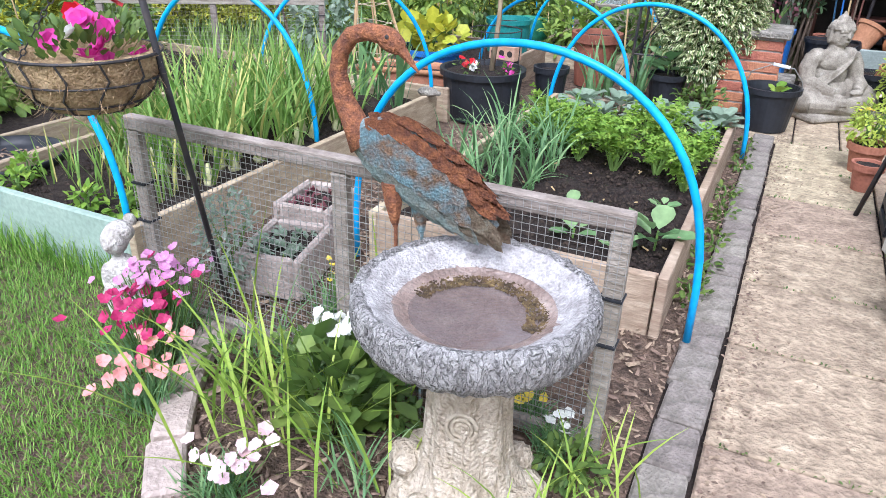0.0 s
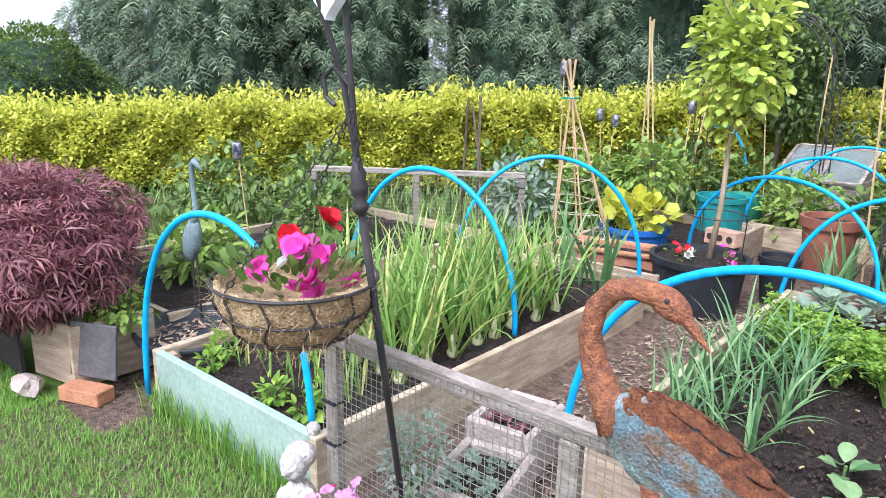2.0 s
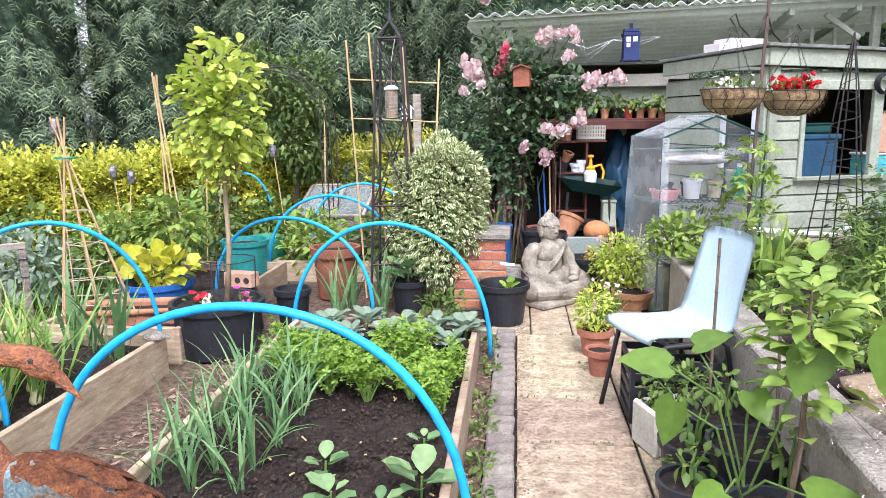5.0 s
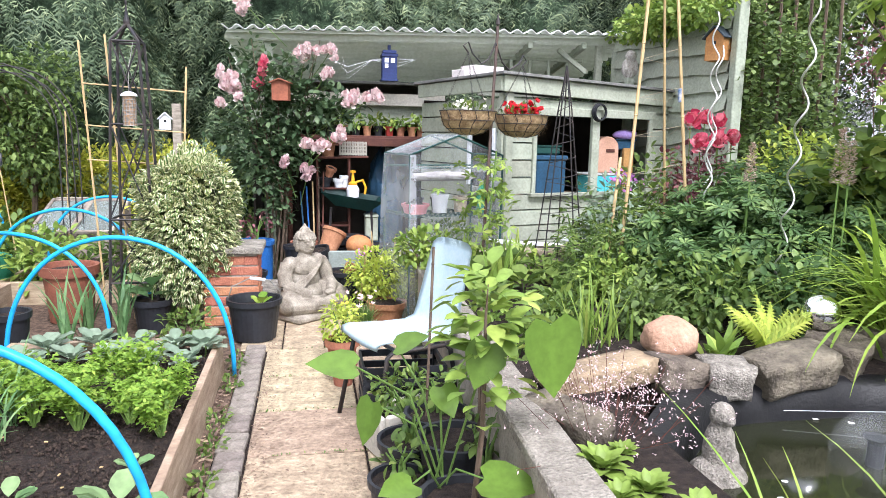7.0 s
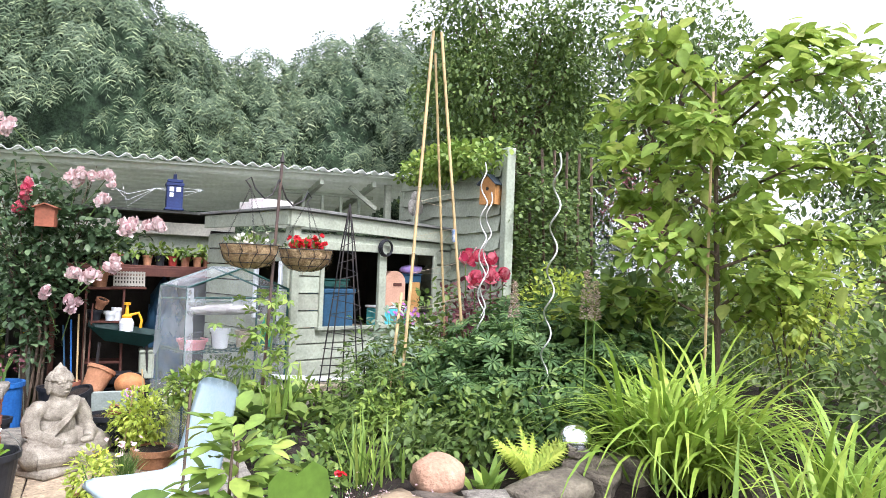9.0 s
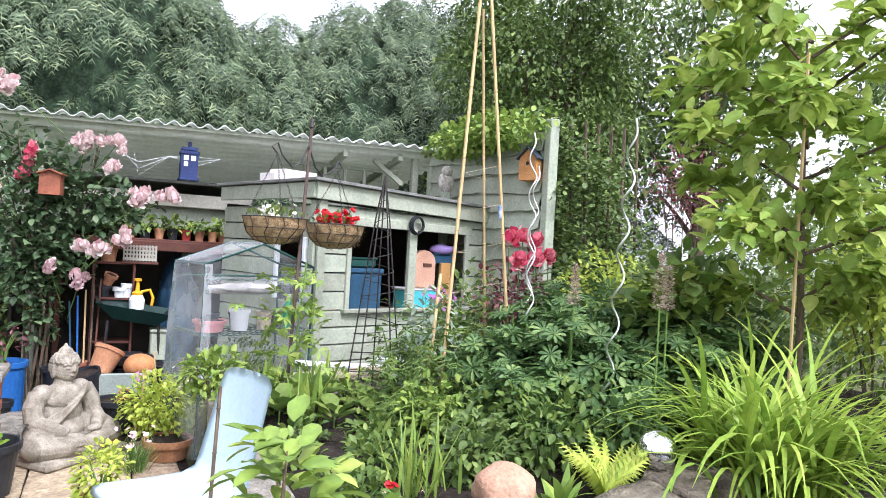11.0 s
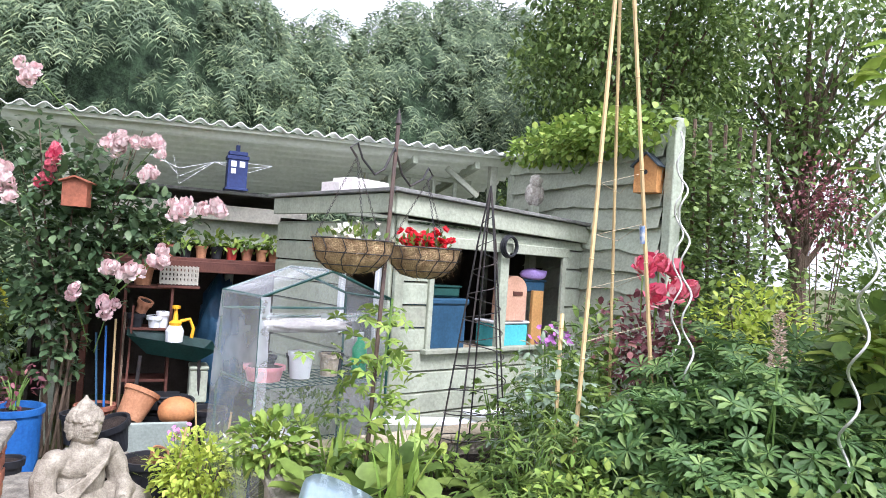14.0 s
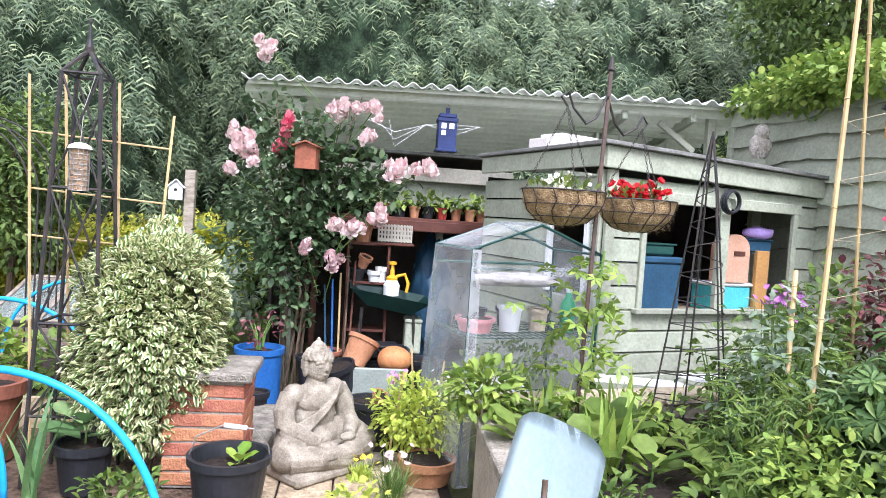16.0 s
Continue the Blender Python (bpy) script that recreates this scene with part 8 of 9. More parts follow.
def rose_head(parent, c, r, material):
    """A full rose: an outer ring of open petals round a ball of cupped ones."""
    n = 34
    d = rng.normal(size=(n, 3)) + (0, -0.35, 0.35)
    d /= np.linalg.norm(d, axis=1, keepdims=True)
    way = np.cross(np.cross(d, (0.1, -0.6, 0.8)), d) + d * rng.uniform(0.05, 0.7, (n, 1)) + 1e-3
    leaves("rose_head", np.array(c) + d * r * rng.uniform(0.45, 0.9, (n, 1)) - way * r * 0.4, way, r * 0.85, material, parent, (ROUND_V, ROUND_F), up=d)


# red rose bush by the fence
bush("rose_bush", "red rose bush with dark leaves beside the fence", (3.17, 6.2, 1.1), (0.3, 0.28, 0.36), 700, 0.055, L_ACER, "shrub", thick=0.8, gap=0.25, ground=0.43)
for x, y, z in ((3.13, 6.1, 1.6), (3.27, 6.15, 1.57), (3.02, 6.1, 1.58), (3.22, 6.05, 1.45), (3.36, 6.1, 1.46), (3.08, 6.05, 1.43)):
    t = thing("rose", "full red rose with paler petal edges", "flower", (x, y, z - 0.05), group="red roses")
    rose_head(t, (0, 0, 0.04), 0.066, P_ROSE)
    bm = bmesh.new()
    tube(bm, [(0, 0, 0.04), (0.02, 0.02, -0.25)], 0.004, 5)
    part("stem", bm, GREENSTEM, t)
# apple tree, golden shrubs, vine leaves

def apple_tree():
    t = thing("apple_tree", "leafy young apple tree with long light green leaves", "tree", (3.95, 4.5, 0.42))
    bm = bmesh.new()
    tube(bm, [(0, 0, -0.02), (0.02, 0, 0.7), (0.0, 0.02, 1.6), (-0.05, 0, 2.3)], [0.024, 0.02, 0.014, 0.005], 8)
    Ps, Ds = [], []
    for i in range(20):
        a, z = i * 2.4, 0.7 + 0.085 * i
        ln = rng.uniform(0.5, 0.95)
        e = Vector((ln * math.cos(a), ln * math.sin(a), z + rng.uniform(0.0, 0.4)))
        tube(bm, [(0, 0, z), (e.x * 0.5, e.y * 0.5, z + 0.2), e], [0.012, 0.008, 0.003], 5)
        for k in range(130):
            f = rng.uniform(0.2, 1.05)
            p = Vector((0, 0, z)).lerp(e, f) + Vector((0, 0, 0.12 * math.sin(3.14 * min(f, 1)))) + Vector(rng.normal(0, 0.06, 3))
            Ps.append(tuple(p)), Ds.append((math.cos(a) * 0.6 + rng.normal(0, 0.6), math.sin(a) * 0.6 + rng.normal(0, 0.6), rng.normal(-0.15, 0.5)))
    part("trunk", bm, BARK, t)
    leaves("crown", Ps, Ds, 0.125, L_APPLE, t)


apple_tree()
cane((3.7, 4.35, 0.43), (3.72, 4.35, 2.6), 0.009, "stakes at the apple tree", "tall pale cane staking the tree")
bush("golden_shrub", "golden yellow leaved shrub behind the apple tree", (4.7, 4.5, 1.35), (0.5, 0.5, 0.45), 1500, 0.06, L_LIME, "shrub", thick=0.8, gap=0.25, ground=0.43)
bush("golden_shrub", "golden green shrub beside the fence", (4.1, 6.3, 1.15), (0.45, 0.35, 0.4), 1300, 0.055, L_LIME, "shrub", thick=0.8, gap=0.2, ground=0.43)
bush("vine", "vine with broad lobed green leaves", (3.6, 5.0, 1.25), (0.45, 0.3, 0.32), 420, 0.085, L_MID, "vine", (ROUND_V, ROUND_F), 0.8, 0.15, ground=0.43)
bush("dark_shrub", "dark green shrub filling the back of the border", (4.6, 5.6, 0.95), (0.7, 0.6, 0.6), 1800, 0.07, L_DARK, "shrub", thick=0.7, ground=0.42)
bush("dark_shrub", "dark green shrub beyond the day lily", (4.5, 3.4, 0.85), (0.8, 0.8, 0.55), 1800, 0.07, L_DARK, "shrub", thick=0.7, ground=0.42)
bush("dark_shrub", "tall dark shrub at the garden boundary", (6.4, 5.6, 1.3), (1.0, 1.3, 0.9), 3600, 0.075, L_TREE, "shrub", thick=0.6, ground=0)
bush("dark_shrub", "tall dark hedge at the garden boundary", (6.3, 3.4, 1.2), (1.0, 1.4, 1.05), 2600, 0.09, L_DARK, "shrub", thick=0.6, ground=0)
bush("dark_shrub", "dark green shrub beyond the bronze shrub", (7.6, 7.6, 1.2), (1.3, 1.0, 1.1), 3600, 0.08, L_TREE, "shrub", thick=0.6, ground=0)
bush("bronze_shrub", "bronze red twiggy shrub behind the ivy", (5.55, 7.0, 2.2), (0.45, 0.4, 0.45), 800, 0.042, L_ACER, "shrub", thick=0.9, gap=0.4, ground=0)

# ------------------------------------------------------------------ plastic greenhouse
gh = thing("plastic_greenhouse", "small walk-in greenhouse of clear plastic film on green tubes", "greenhouse", (1.06, 6.66, 0), 16.5)
GW, GD, GE, GA = 0.82, 0.5, 1.28, 1.43
TUBE = mat("green tube", (0.02, 0.075, 0.065), (0.015, 0.055, 0.05), 6, 0.4, 0.02)


def ghtube(pts, r=0.008):
    bm = bmesh.new()
    tube(bm, pts, r, 6)
    part("frame_tube", bm, TUBE, gh)


for y in (0, GD):
    ghtube([(0, y, 0), (0, y, GE)]), ghtube([(GW, y, 0), (GW, y, GE)]), ghtube([(0, y, GE), (GW / 2, y, GA)]), ghtube([(GW / 2, y, GA), (GW, y, GE)]), ghtube([(0, y, GE - 0.1), (GW, y, GE - 0.1)])
for x, z in ((0, GE), (GW, GE), (GW / 2, GA), (0, 0.82), (GW, 0.82), (0, 0.4), (GW, 0.4)):
    ghtube([(x, 0, z), (x, GD, z)])
FILM = glassmat("clear plastic film", (0.75, 0.79, 0.83), 0.1, 0.1)
FILM2 = glassmat("milky plastic film", (0.84, 0.86, 0.88), 0.18, 0.3)
for nm, vs, m in (("front_film", [(0.03, -0.012, 0), (GW - 0.02, -0.012, 0), (GW - 0.02, -0.012, GE), (GW / 2, -0.012, GA - 0.02), (0.03, -0.012, GE)], FILM), ("side_film", [(-0.025, -0.02, 0), (-0.06, GD + 0.02, 0), (-0.012, GD, GE), (-0.012, -0.01, GE)], FILM2), ("side_film", [(GW + 0.012, 0, 0), (GW + 0.012, GD, 0), (GW + 0.012, GD, GE), (GW + 0.012, 0, GE)], FILM2), ("roof_film", [(-0.012, -0.01, GE), (-0.012, GD, GE), (GW / 2, GD, GA + 0.01), (GW / 2, -0.01, GA + 0.01)], FILM2), ("roof_film", [(GW + 0.012, -0.01, GE), (GW + 0.012, GD, GE), (GW / 2, GD, GA + 0.012), (GW / 2, -0.01, GA + 0.012)], FILM2), ("corner_fold", [(-0.02, -0.016, 0), (0.05, -0.018, 0), (0.045, -0.018, GE), (-0.01, -0.016, GE)], FILM2), ("gable_band", [(0.03, -0.016, GE - 0.13), (GW - 0.02, -0.016, GE - 0.13), (GW - 0.02, -0.016, GE - 0.08), (0.03, -0.016, GE - 0.08)], FILM2)):
    bm = bmesh.new()
    bm.faces.new([bm.verts.new(v) for v in vs])
    bmesh.ops.subdivide_edges(bm, edges=bm.edges[:], cuts=1)
    bmesh.ops.triangulate(bm, faces=bm.faces[:])
    bmesh.ops.subdivide_edges(bm, edges=bm.edges[:], cuts=3, use_grid_fill=True)
    for v in bm.verts:
        v.co += Vector((0.008 * noise.noise(v.co * 6), 0.006 * noise.noise(v.co * 7 + Vector((3, 1, 0))), 0))
    o = part(nm, bm, m, gh, smooth=True)
    o.visible_shadow = False
bm = bmesh.new()
for i in range(20):
    tube(bm, [(GW * i / 19, 0.02, 0), (GW * i / 19, GD - 0.02, 0)], 0.003, 4)
for i in range(6):
    tube(bm, [(0, 0.02 + (GD - 0.04) * i / 5, 0), (GW, 0.02 + (GD - 0.04) * i / 5, 0)], 0.003, 4)
sh = part("wire_shelf", bm, TUBE, gh)
sh.location = (0, 0, 0.8)
o = new("wire_shelf", sh.data)
o.parent, o.location = gh, (0, 0, 0.38)
GHM = gh.matrix_world.copy()


def in_gh(ob, x, y, z, rz=0):
    ob.matrix_world = GHM @ pose(x, y, z, 0, 0, rz)
    return ob


in_gh(pot("white_pot", "white plastic pot on the greenhouse shelf", (0, 0, 0), 0.07, 0.15, WHITEP, 0.8, 0.012), 0.36, 0.2, 0.81)
in_gh(pot("terracotta_pot", "small pale terracotta pot on the greenhouse shelf", (0, 0, 0), 0.06, 0.13, BUFFSTONE, 0.8, 0.012), 0.56, 0.22, 0.81)
in_gh(pot("pink_tray", "pink plastic bowl on the greenhouse shelf", (0, 0, 0), 0.11, 0.08, mat("pink plastic", (0.7, 0.3, 0.32), (0.6, 0.24, 0.26), 6, 0.4, 0), 0.8, 0.01), 0.14, 0.2, 0.81)
t = thing("green_bottle", "green plastic bottle on the greenhouse shelf", "bottle", (0, 0, 0))
bm = bmesh.new()
lathe(bm, [(0, 0), (0.045, 0), (0.045, 0.17), (0.02, 0.21), (0.018, 0.24), (0, 0.24)], 16)
part("body", bm, mat("green bottle", (0.02, 0.35, 0.17), (0.02, 0.28, 0.13), 5, 0.3, 0), t, smooth=True)
bm = bmesh.new()
lathe(bm, [(0, 0.235), (0.02, 0.235), (0.02, 0.26), (0, 0.26)], 12)
part("cap", bm, WHITEP, t)
in_gh(t, 0.72, 0.15, 0.81)
for i in range(3):
    t = pot("seedling_pot", "small pot of seedlings on the top greenhouse shelf", (0, 0, 0), 0.07, 0.11, BLACKP, 0.8, 0.01, group="seedling pots in the greenhouse")
    in_gh(t, 0.18 + 0.22 * i, 0.3, 0.82)
t = thing("white_sheet", "crumpled white sheet in the greenhouse top", "sheet", (0, 0, 0))
bm = bmesh.new()
blob(bm, (0, 0, 0), (0.28, 0.14, 0.04), 3, 0.35, 2.5, 3)
part("cloth", bm, mat("dull white fleece", (0.5, 0.48, 0.46), (0.36, 0.34, 0.33), 9, 0.9, 0.4), t, smooth=True)
in_gh(t, 0.42, 0.27, 1.1)
t = thing("papers", "pale stack of trays on the greenhouse floor", "trays", (0, 0, 0))
for i in range(4):
    bm = bmesh.new()
    box(bm, (0, 0, 0.02 + 0.03 * i), (0.3, 0.25, 0.02), (0, 0, 5 * i), 0.003)
    part("tray", bm, WHITEP, t)
in_gh(t, 0.28, 0.2, 0.4)
bush("seedlings", "dim green seedlings inside the greenhouse", (1.4, 7.0, 0.62), (0.28, 0.15, 0.12), 300, 0.04, L_MID, "plant", ground=0.4)
# white plank leaning low along the shed
for i, (a, b) in enumerate((((1.75, 6.78, 0.6), (2.5, 6.98, 0.52)), ((2.45, 6.95, 0.58), (3.0, 7.15, 0.54)))):
    bm = bmesh.new()
    beam(bm, a, b, 0.16, 0.02, 0.003)
    tagged(part("plank", bm, WHITEP), "white plank lying on the wall by the shed", "plank", group="white planks")
for i in range(2):
    bm = bmesh.new()
    box(bm, (1.95 + 0.8 * i, 6.83 + 0.22 * i, 0.25), (0.1, 0.12, 0.5), (0, 0, 15), 0.01)
    tagged(part("block_support", bm, BLOCKWALL), "concrete block holding the planks", "block", group="block supports")

# ------------------------------------------------------------------ shed contents
SM = shed.matrix_world.copy()


def in_shed(ob, x, y, z, rz=0):
    ob.matrix_world = SM @ pose(x, y, z, 0, 0, rz)
    return ob


def lidded_box(name, label, s, material, lid, cat="box"):
    t = thing(name, label, cat, (0, 0, 0))
    bm = bmesh.new()
    box(bm, (0, 0, s[2] * 0.44), (s[0] * 0.92, s[1] * 0.92, s[2] * 0.88), bevel=0.012)
    part("body", bm, material, t)
    bm = bmesh.new()
    box(bm, (0, 0, s[2] * 0.93), (s[0], s[1], s[2] * 0.12), bevel=0.01)
    part("lid", bm, lid, t)
    return t


DKBLUE = mat("dark blue plastic", (0.03, 0.085, 0.15), (0.022, 0.062, 0.11), 6, 0.45, 0)
TURQ = mat("turquoise plastic", (0.1, 0.5, 0.55), (0.08, 0.42, 0.47), 6, 0.4, 0)
in_shed(lidded_box("storage_box", "dark blue plastic storage box on the shed bench", (0.36, 0.28, 0.36), DKBLUE, DKBLUE), 0.56, 0.22, WS - 0.034)
in_shed(lidded_box("storage_box", "green lidded box stacked on the blue box", (0.3, 0.22, 0.08), TUBE, TUBE), 0.54, 0.22, WS + 0.33)
in_shed(lidded_box("storage_box", "turquoise plastic box with a clear lid", (0.36, 0.25, 0.2), TURQ, WHITEP), 1.22, 0.22, WS - 0.034)
t = thing("pink_box", "salmon pink arched plastic case", "case", (0, 0, 0))
bm = bmesh.new()
pts = [(-0.13, 0), (0.13, 0), (0.13, 0.22)] + [(0.13 * math.cos(a), 0.22 + 0.11 * math.sin(a)) for a in [k * math.pi / 12 for k in range(1, 12)]] + [(-0.13, 0.22)]
fr = [bm.verts.new((x, -0.05, z)) for x, z in pts]
bk2 = [bm.verts.new((x, 0.05, z)) for x, z in pts]
bm.faces.new(fr), bm.faces.new(bk2[::-1])
for k in range(len(pts)):
    bm.faces.new((fr[k], bk2[k], bk2[(k + 1) % len(pts)], fr[(k + 1) % len(pts)]))
part("body", bm, mat("salmon plastic", (0.6, 0.36, 0.26), (0.5, 0.29, 0.2), 5, 0.45, 0), t)
bm = bmesh.new()
box(bm, (0.03, -0.053, 0.2), (0.1, 0.006, 0.03))
part("label_plate", bm, REDWOOD, t)
in_shed(t, 1.2, 0.14, WS + 0.17)
t = thing("purple_bag", "folded lilac bag hung in the window", "bag", (0, 0, 0))
bm = bmesh.new()
blob(bm, (0, 0, 0), (0.15, 0.06, 0.05), 2, 0.3, 2, 5)
part("cloth", bm, mat("lilac cloth", (0.42, 0.3, 0.66), (0.33, 0.22, 0.52), 6, 0.8, 0.2), t, smooth=True)
in_shed(t, 1.42, 0.12, WS + 0.52)
in_shed(lidded_box("blue_bag", "dark blue bag on the shed shelf", (0.26, 0.2, 0.1), DKBLUE, DKBLUE), 1.44, 0.2, WS + 0.38)
bm = bmesh.new()
box(bm, (0, 0, 0.2), (0.12, 0.03, 0.46), bevel=0.003)
o = part("board", bm, mat("orange board", (0.5, 0.28, 0.1), (0.42, 0.22, 0.08), 6, 0.7, 0.1))
tagged(o, "upright orange board inside the shed", "board")
in_shed(o, 1.46, 0.1, WS - 0.034)
t = thing("white_box", "two white boxes on the shed roof", "box", (0, 0, 0))
for x, s in ((0.0, (0.34, 0.22, 0.14)), (-0.2, (0.12, 0.2, 0.1))):
    bm = bmesh.new()
    box(bm, (x, 0, s[2] / 2), s, (0, 0, 6), 0.004)
    part("carton", bm, mat("pinkish white card", (0.68, 0.62, 0.6), (0.58, 0.53, 0.52), 5, 0.8, 0.05), t)
in_shed(t, 0.22, 0.75, 1.925)


# ------------------------------------------------------------------ under the lean-to
for i, x in enumerate((0.55, 0.67, 0.8, 0.92, 1.04, 1.16, 1.28, 1.4, 1.5)):
    m = (BLACKP, TERRA, BLACKP, TERRA, BLACKP, mat("red pot", (0.4, 0.05, 0.04), None, 6, 0.5, 0), TERRA, TERRA, TERRA)[i]
    pot("plant_pot", "small pot of seedlings on the potting shelf", (x, 8.98, 1.418), 0.048, 0.1, m, 0.75, 0.01, group="pots on the potting shelf")
    bush("seedling", "light green seedling in a shelf pot", (x, 8.98, 1.56), (0.07, 0.06, 0.06), 46, 0.06, L_LIGHT if i % 3 else L_MID, "plant", ground=1.5, stems=2, group="seedlings on the potting shelf")
u = thing("shelf_unit", "rough wooden shelf unit crowded with pots", "shelf", (0.55, 8.7, 0))
for c, s in (((-0.16, 0, 0.6), (0.02, 0.25, 1.2)), ((0.16, 0, 0.6), (0.02, 0.25, 1.2)), ((0, 0, 1.19), (0.298, 0.25, 0.02)), ((0, 0, 0.88), (0.298, 0.25, 0.02)), ((0, 0, 0.5), (0.298, 0.25, 0.02)), ((0, 0, 0.1), (0.298, 0.25, 0.02))):
    bm = bmesh.new()
    box(bm, c, s, bevel=0.002)
    part("board", bm, REDWOOD, u)
t = thing("basket", "pale woven plastic basket full of small pots", "basket", (0.75, 8.66, 1.215))
for k in range(4):
    z = 0.02 + 0.035 * k
    bm = bmesh.new()
    tube(bm, [(-0.13, -0.08, z), (0.13, -0.08, z), (0.13, 0.08, z), (-0.13, 0.08, z), (-0.13, -0.08, z)], 0.006, 4)
    part("band", bm, PALEEDGE, t)
for k in range(11):
    for y in (-0.08, 0.08):
        bm = bmesh.new()
        box(bm, (-0.13 + 0.026 * k, y, 0.07), (0.01, 0.006, 0.14))
        part("upright", bm, PALEEDGE, t)
bm = bmesh.new()
box(bm, (0, 0, 0.01), (0.26, 0.16, 0.01))
part("base", bm, PALEEDGE, t)
bm = bmesh.new()
box(bm, (0.75, 8.66, 1.2), (0.3, 0.22, 0.02), bevel=0.003)
beam(bm, (0.88, 8.66, 0), (0.88, 8.66, 1.19), 0.03, 0.2)
tagged(part("side_shelf", bm, REDWOOD), "narrow red brown shelf board on an upright", "shelf")
for x, y, z, r, h, m, tl in ((0.5, 8.66, 1.2, 0.075, 0.15, TERRA, (0, 0)), (0.47, 8.62, 0.89, 0.06, 0.1, BLACKP, (0, 0)), (0.6, 8.6, 0.89, 0.05, 0.09, WHITEP, (0, 0)), (0.5, 8.62, 1.0, 0.05, 0.1, TERRA, (15, 20)), (0.47, 8.2, 0.3, 0.115, 0.22, TERRA, (-18, 24)), (0.66, 8.62, 0.89, 0.045, 0.12, WHITEP, (0, 0)), (0.25, 8.45, 0.2, 0.13, 0.16, TERRA, (0, 0)), (0.18, 8.2, 0.16, 0.12, 0.2, BLACKP, (0, 0)), (1.0, 8.3, 0.0, 0.13, 0.35, BLACKP, (0, 0)), (0.78, 8.4, 0.3, 0.12, 0.1, BLACKP, (10, 0))):
    pot("plant_pot", "spare pot stacked under the lean-to", (x, y, z), r, h, m, 0.75, 0.016, tilt=tl, group="spare pots under the lean-to")
bm = bmesh.new()
blob(bm, (0, 0, 0), (0.13, 0.12, 0.1), 3, 0.06, 2, 1)
o = part("clay_dome", bm, mat("orange clay", (0.55, 0.25, 0.1), (0.4, 0.17, 0.07), 9, 0.6, 0.1), smooth=True)
o.location = (0.78, 8.18, 0.36)
tagged(o, "rounded orange clay pot lying on its side", "plant pot")
t = thing("grey_box", "pale grey plastic tray standing on edge", "box", (0.62, 7.95, 0.0))
bm = bmesh.new()
box(bm, (0, 0, 0.17), (0.44, 0.03, 0.34), (0, 0, 0), 0.008)
part("panel", bm, mat("grey plastic", (0.3, 0.34, 0.31), (0.24, 0.28, 0.25), 5, 0.5, 0.05), t)
bm = bmesh.new()
box(bm, (0, 0.13, 0.15), (0.42, 0.2, 0.28), bevel=0.01)
part("body", bm, BLACKP, t)
t = thing("wheelbarrow", "dark green wheelbarrow tray turned on its side", "wheelbarrow", (0.72, 8.45, 0))
bm = bmesh.new()
vs = [(-0.3, -0.1, 0.86), (0.32, -0.1, 0.76), (0.3, 0.15, 0.8), (-0.3, 0.15, 0.9), (-0.16, -0.02, 0.72), (0.18, -0.02, 0.66), (0.17, 0.1, 0.68), (-0.16, 0.1, 0.74)]
v = [bm.verts.new(p) for p in vs]
for f in ((4, 5, 6, 7), (0, 1, 5, 4), (1, 2, 6, 5), (2, 3, 7, 6), (3, 0, 4, 7)):
    bm.faces.new([v[i] for i in f])
bmesh.ops.solidify(bm, geom=list(bm.faces), thickness=0.008)
part("tray", bm, TUBE, t)
for x in (-0.2, 0.2):
    bm = bmesh.new()
    tube(bm, [(x, 0.0, 0.7), (x * 1.2, 0.05, 0.0)], 0.014, 6)
    part("leg", bm, BLACKM, t)
t = thing("sprayer", "yellow and white pump sprayer", "sprayer", (0.74, 8.5, 0.8))
bm = bmesh.new()
lathe(bm, [(0, 0), (0.06, 0), (0.065, 0.08), (0.045, 0.12), (0, 0.12)], 16)
part("tank", bm, WHITEP, t)
YELP = mat("yellow plastic", (0.8, 0.42, 0.02), (0.7, 0.36, 0.02), 5, 0.4, 0)
bm = bmesh.new()
lathe(bm, [(0.04, 0.11), (0.045, 0.14), (0.02, 0.16), (0.012, 0.24), (0.03, 0.245), (0.03, 0.265), (0, 0.27)], 14)
tube(bm, [(0.03, 0, 0.15), (0.1, 0, 0.17), (0.13, 0, 0.1), (0.12, 0, 0.03)], 0.013, 8)
part("pump_head", bm, YELP, t)
for i, (x, m) in enumerate(((0.28, DKBLUE), (0.32, BLUEP), (0.36, CANE), (0.4, BARK), (0.43, REDWOOD))):
    cane((x, 8.35, 0.1), (x - 0.06 + 0.02 * i, 8.55, 0.85 + 0.05 * i), 0.008, "handles leaning by the post", "tool handle leaning in the corner", m)
t = thing("tarpaulin", "crumpled dark blue tarpaulin in the dark corner", "tarpaulin", (1.15, 9.4, 0))
bm = bmesh.new()
blob(bm, (0, 0, 0.6), (0.2, 0.25, 0.6), 4, 0.35, 4, 2)
part("cloth", bm, DKBLUE, t, smooth=True)
for i, (x, y, z, s) in enumerate(((0.62, 8.5, 0.1, (0.3, 0.25, 0.16)), (0.65, 8.5, 0.28, (0.28, 0.22, 0.12)), (0.66, 8.48, 0.42, (0.3, 0.25, 0.1)), (0.95, 8.6, 0.1, (0.25, 0.25, 0.3)), (0.93, 8.55, 0.45, (0.14, 0.2, 0.28)))):
    t = lidded_box("crate", "dark plastic crate in the clutter", s, BLACKP if i < 4 else SAGE, BLACKP if i < 4 else SAGE, "crate")
    t.location = (x, y, z - 0.1)
tub = pot("blue_tub", "blue plastic barrel behind the pillar", (-0.2, 8.15, 0), 0.17, 0.42, BLUEP, 0.92, 0.02)
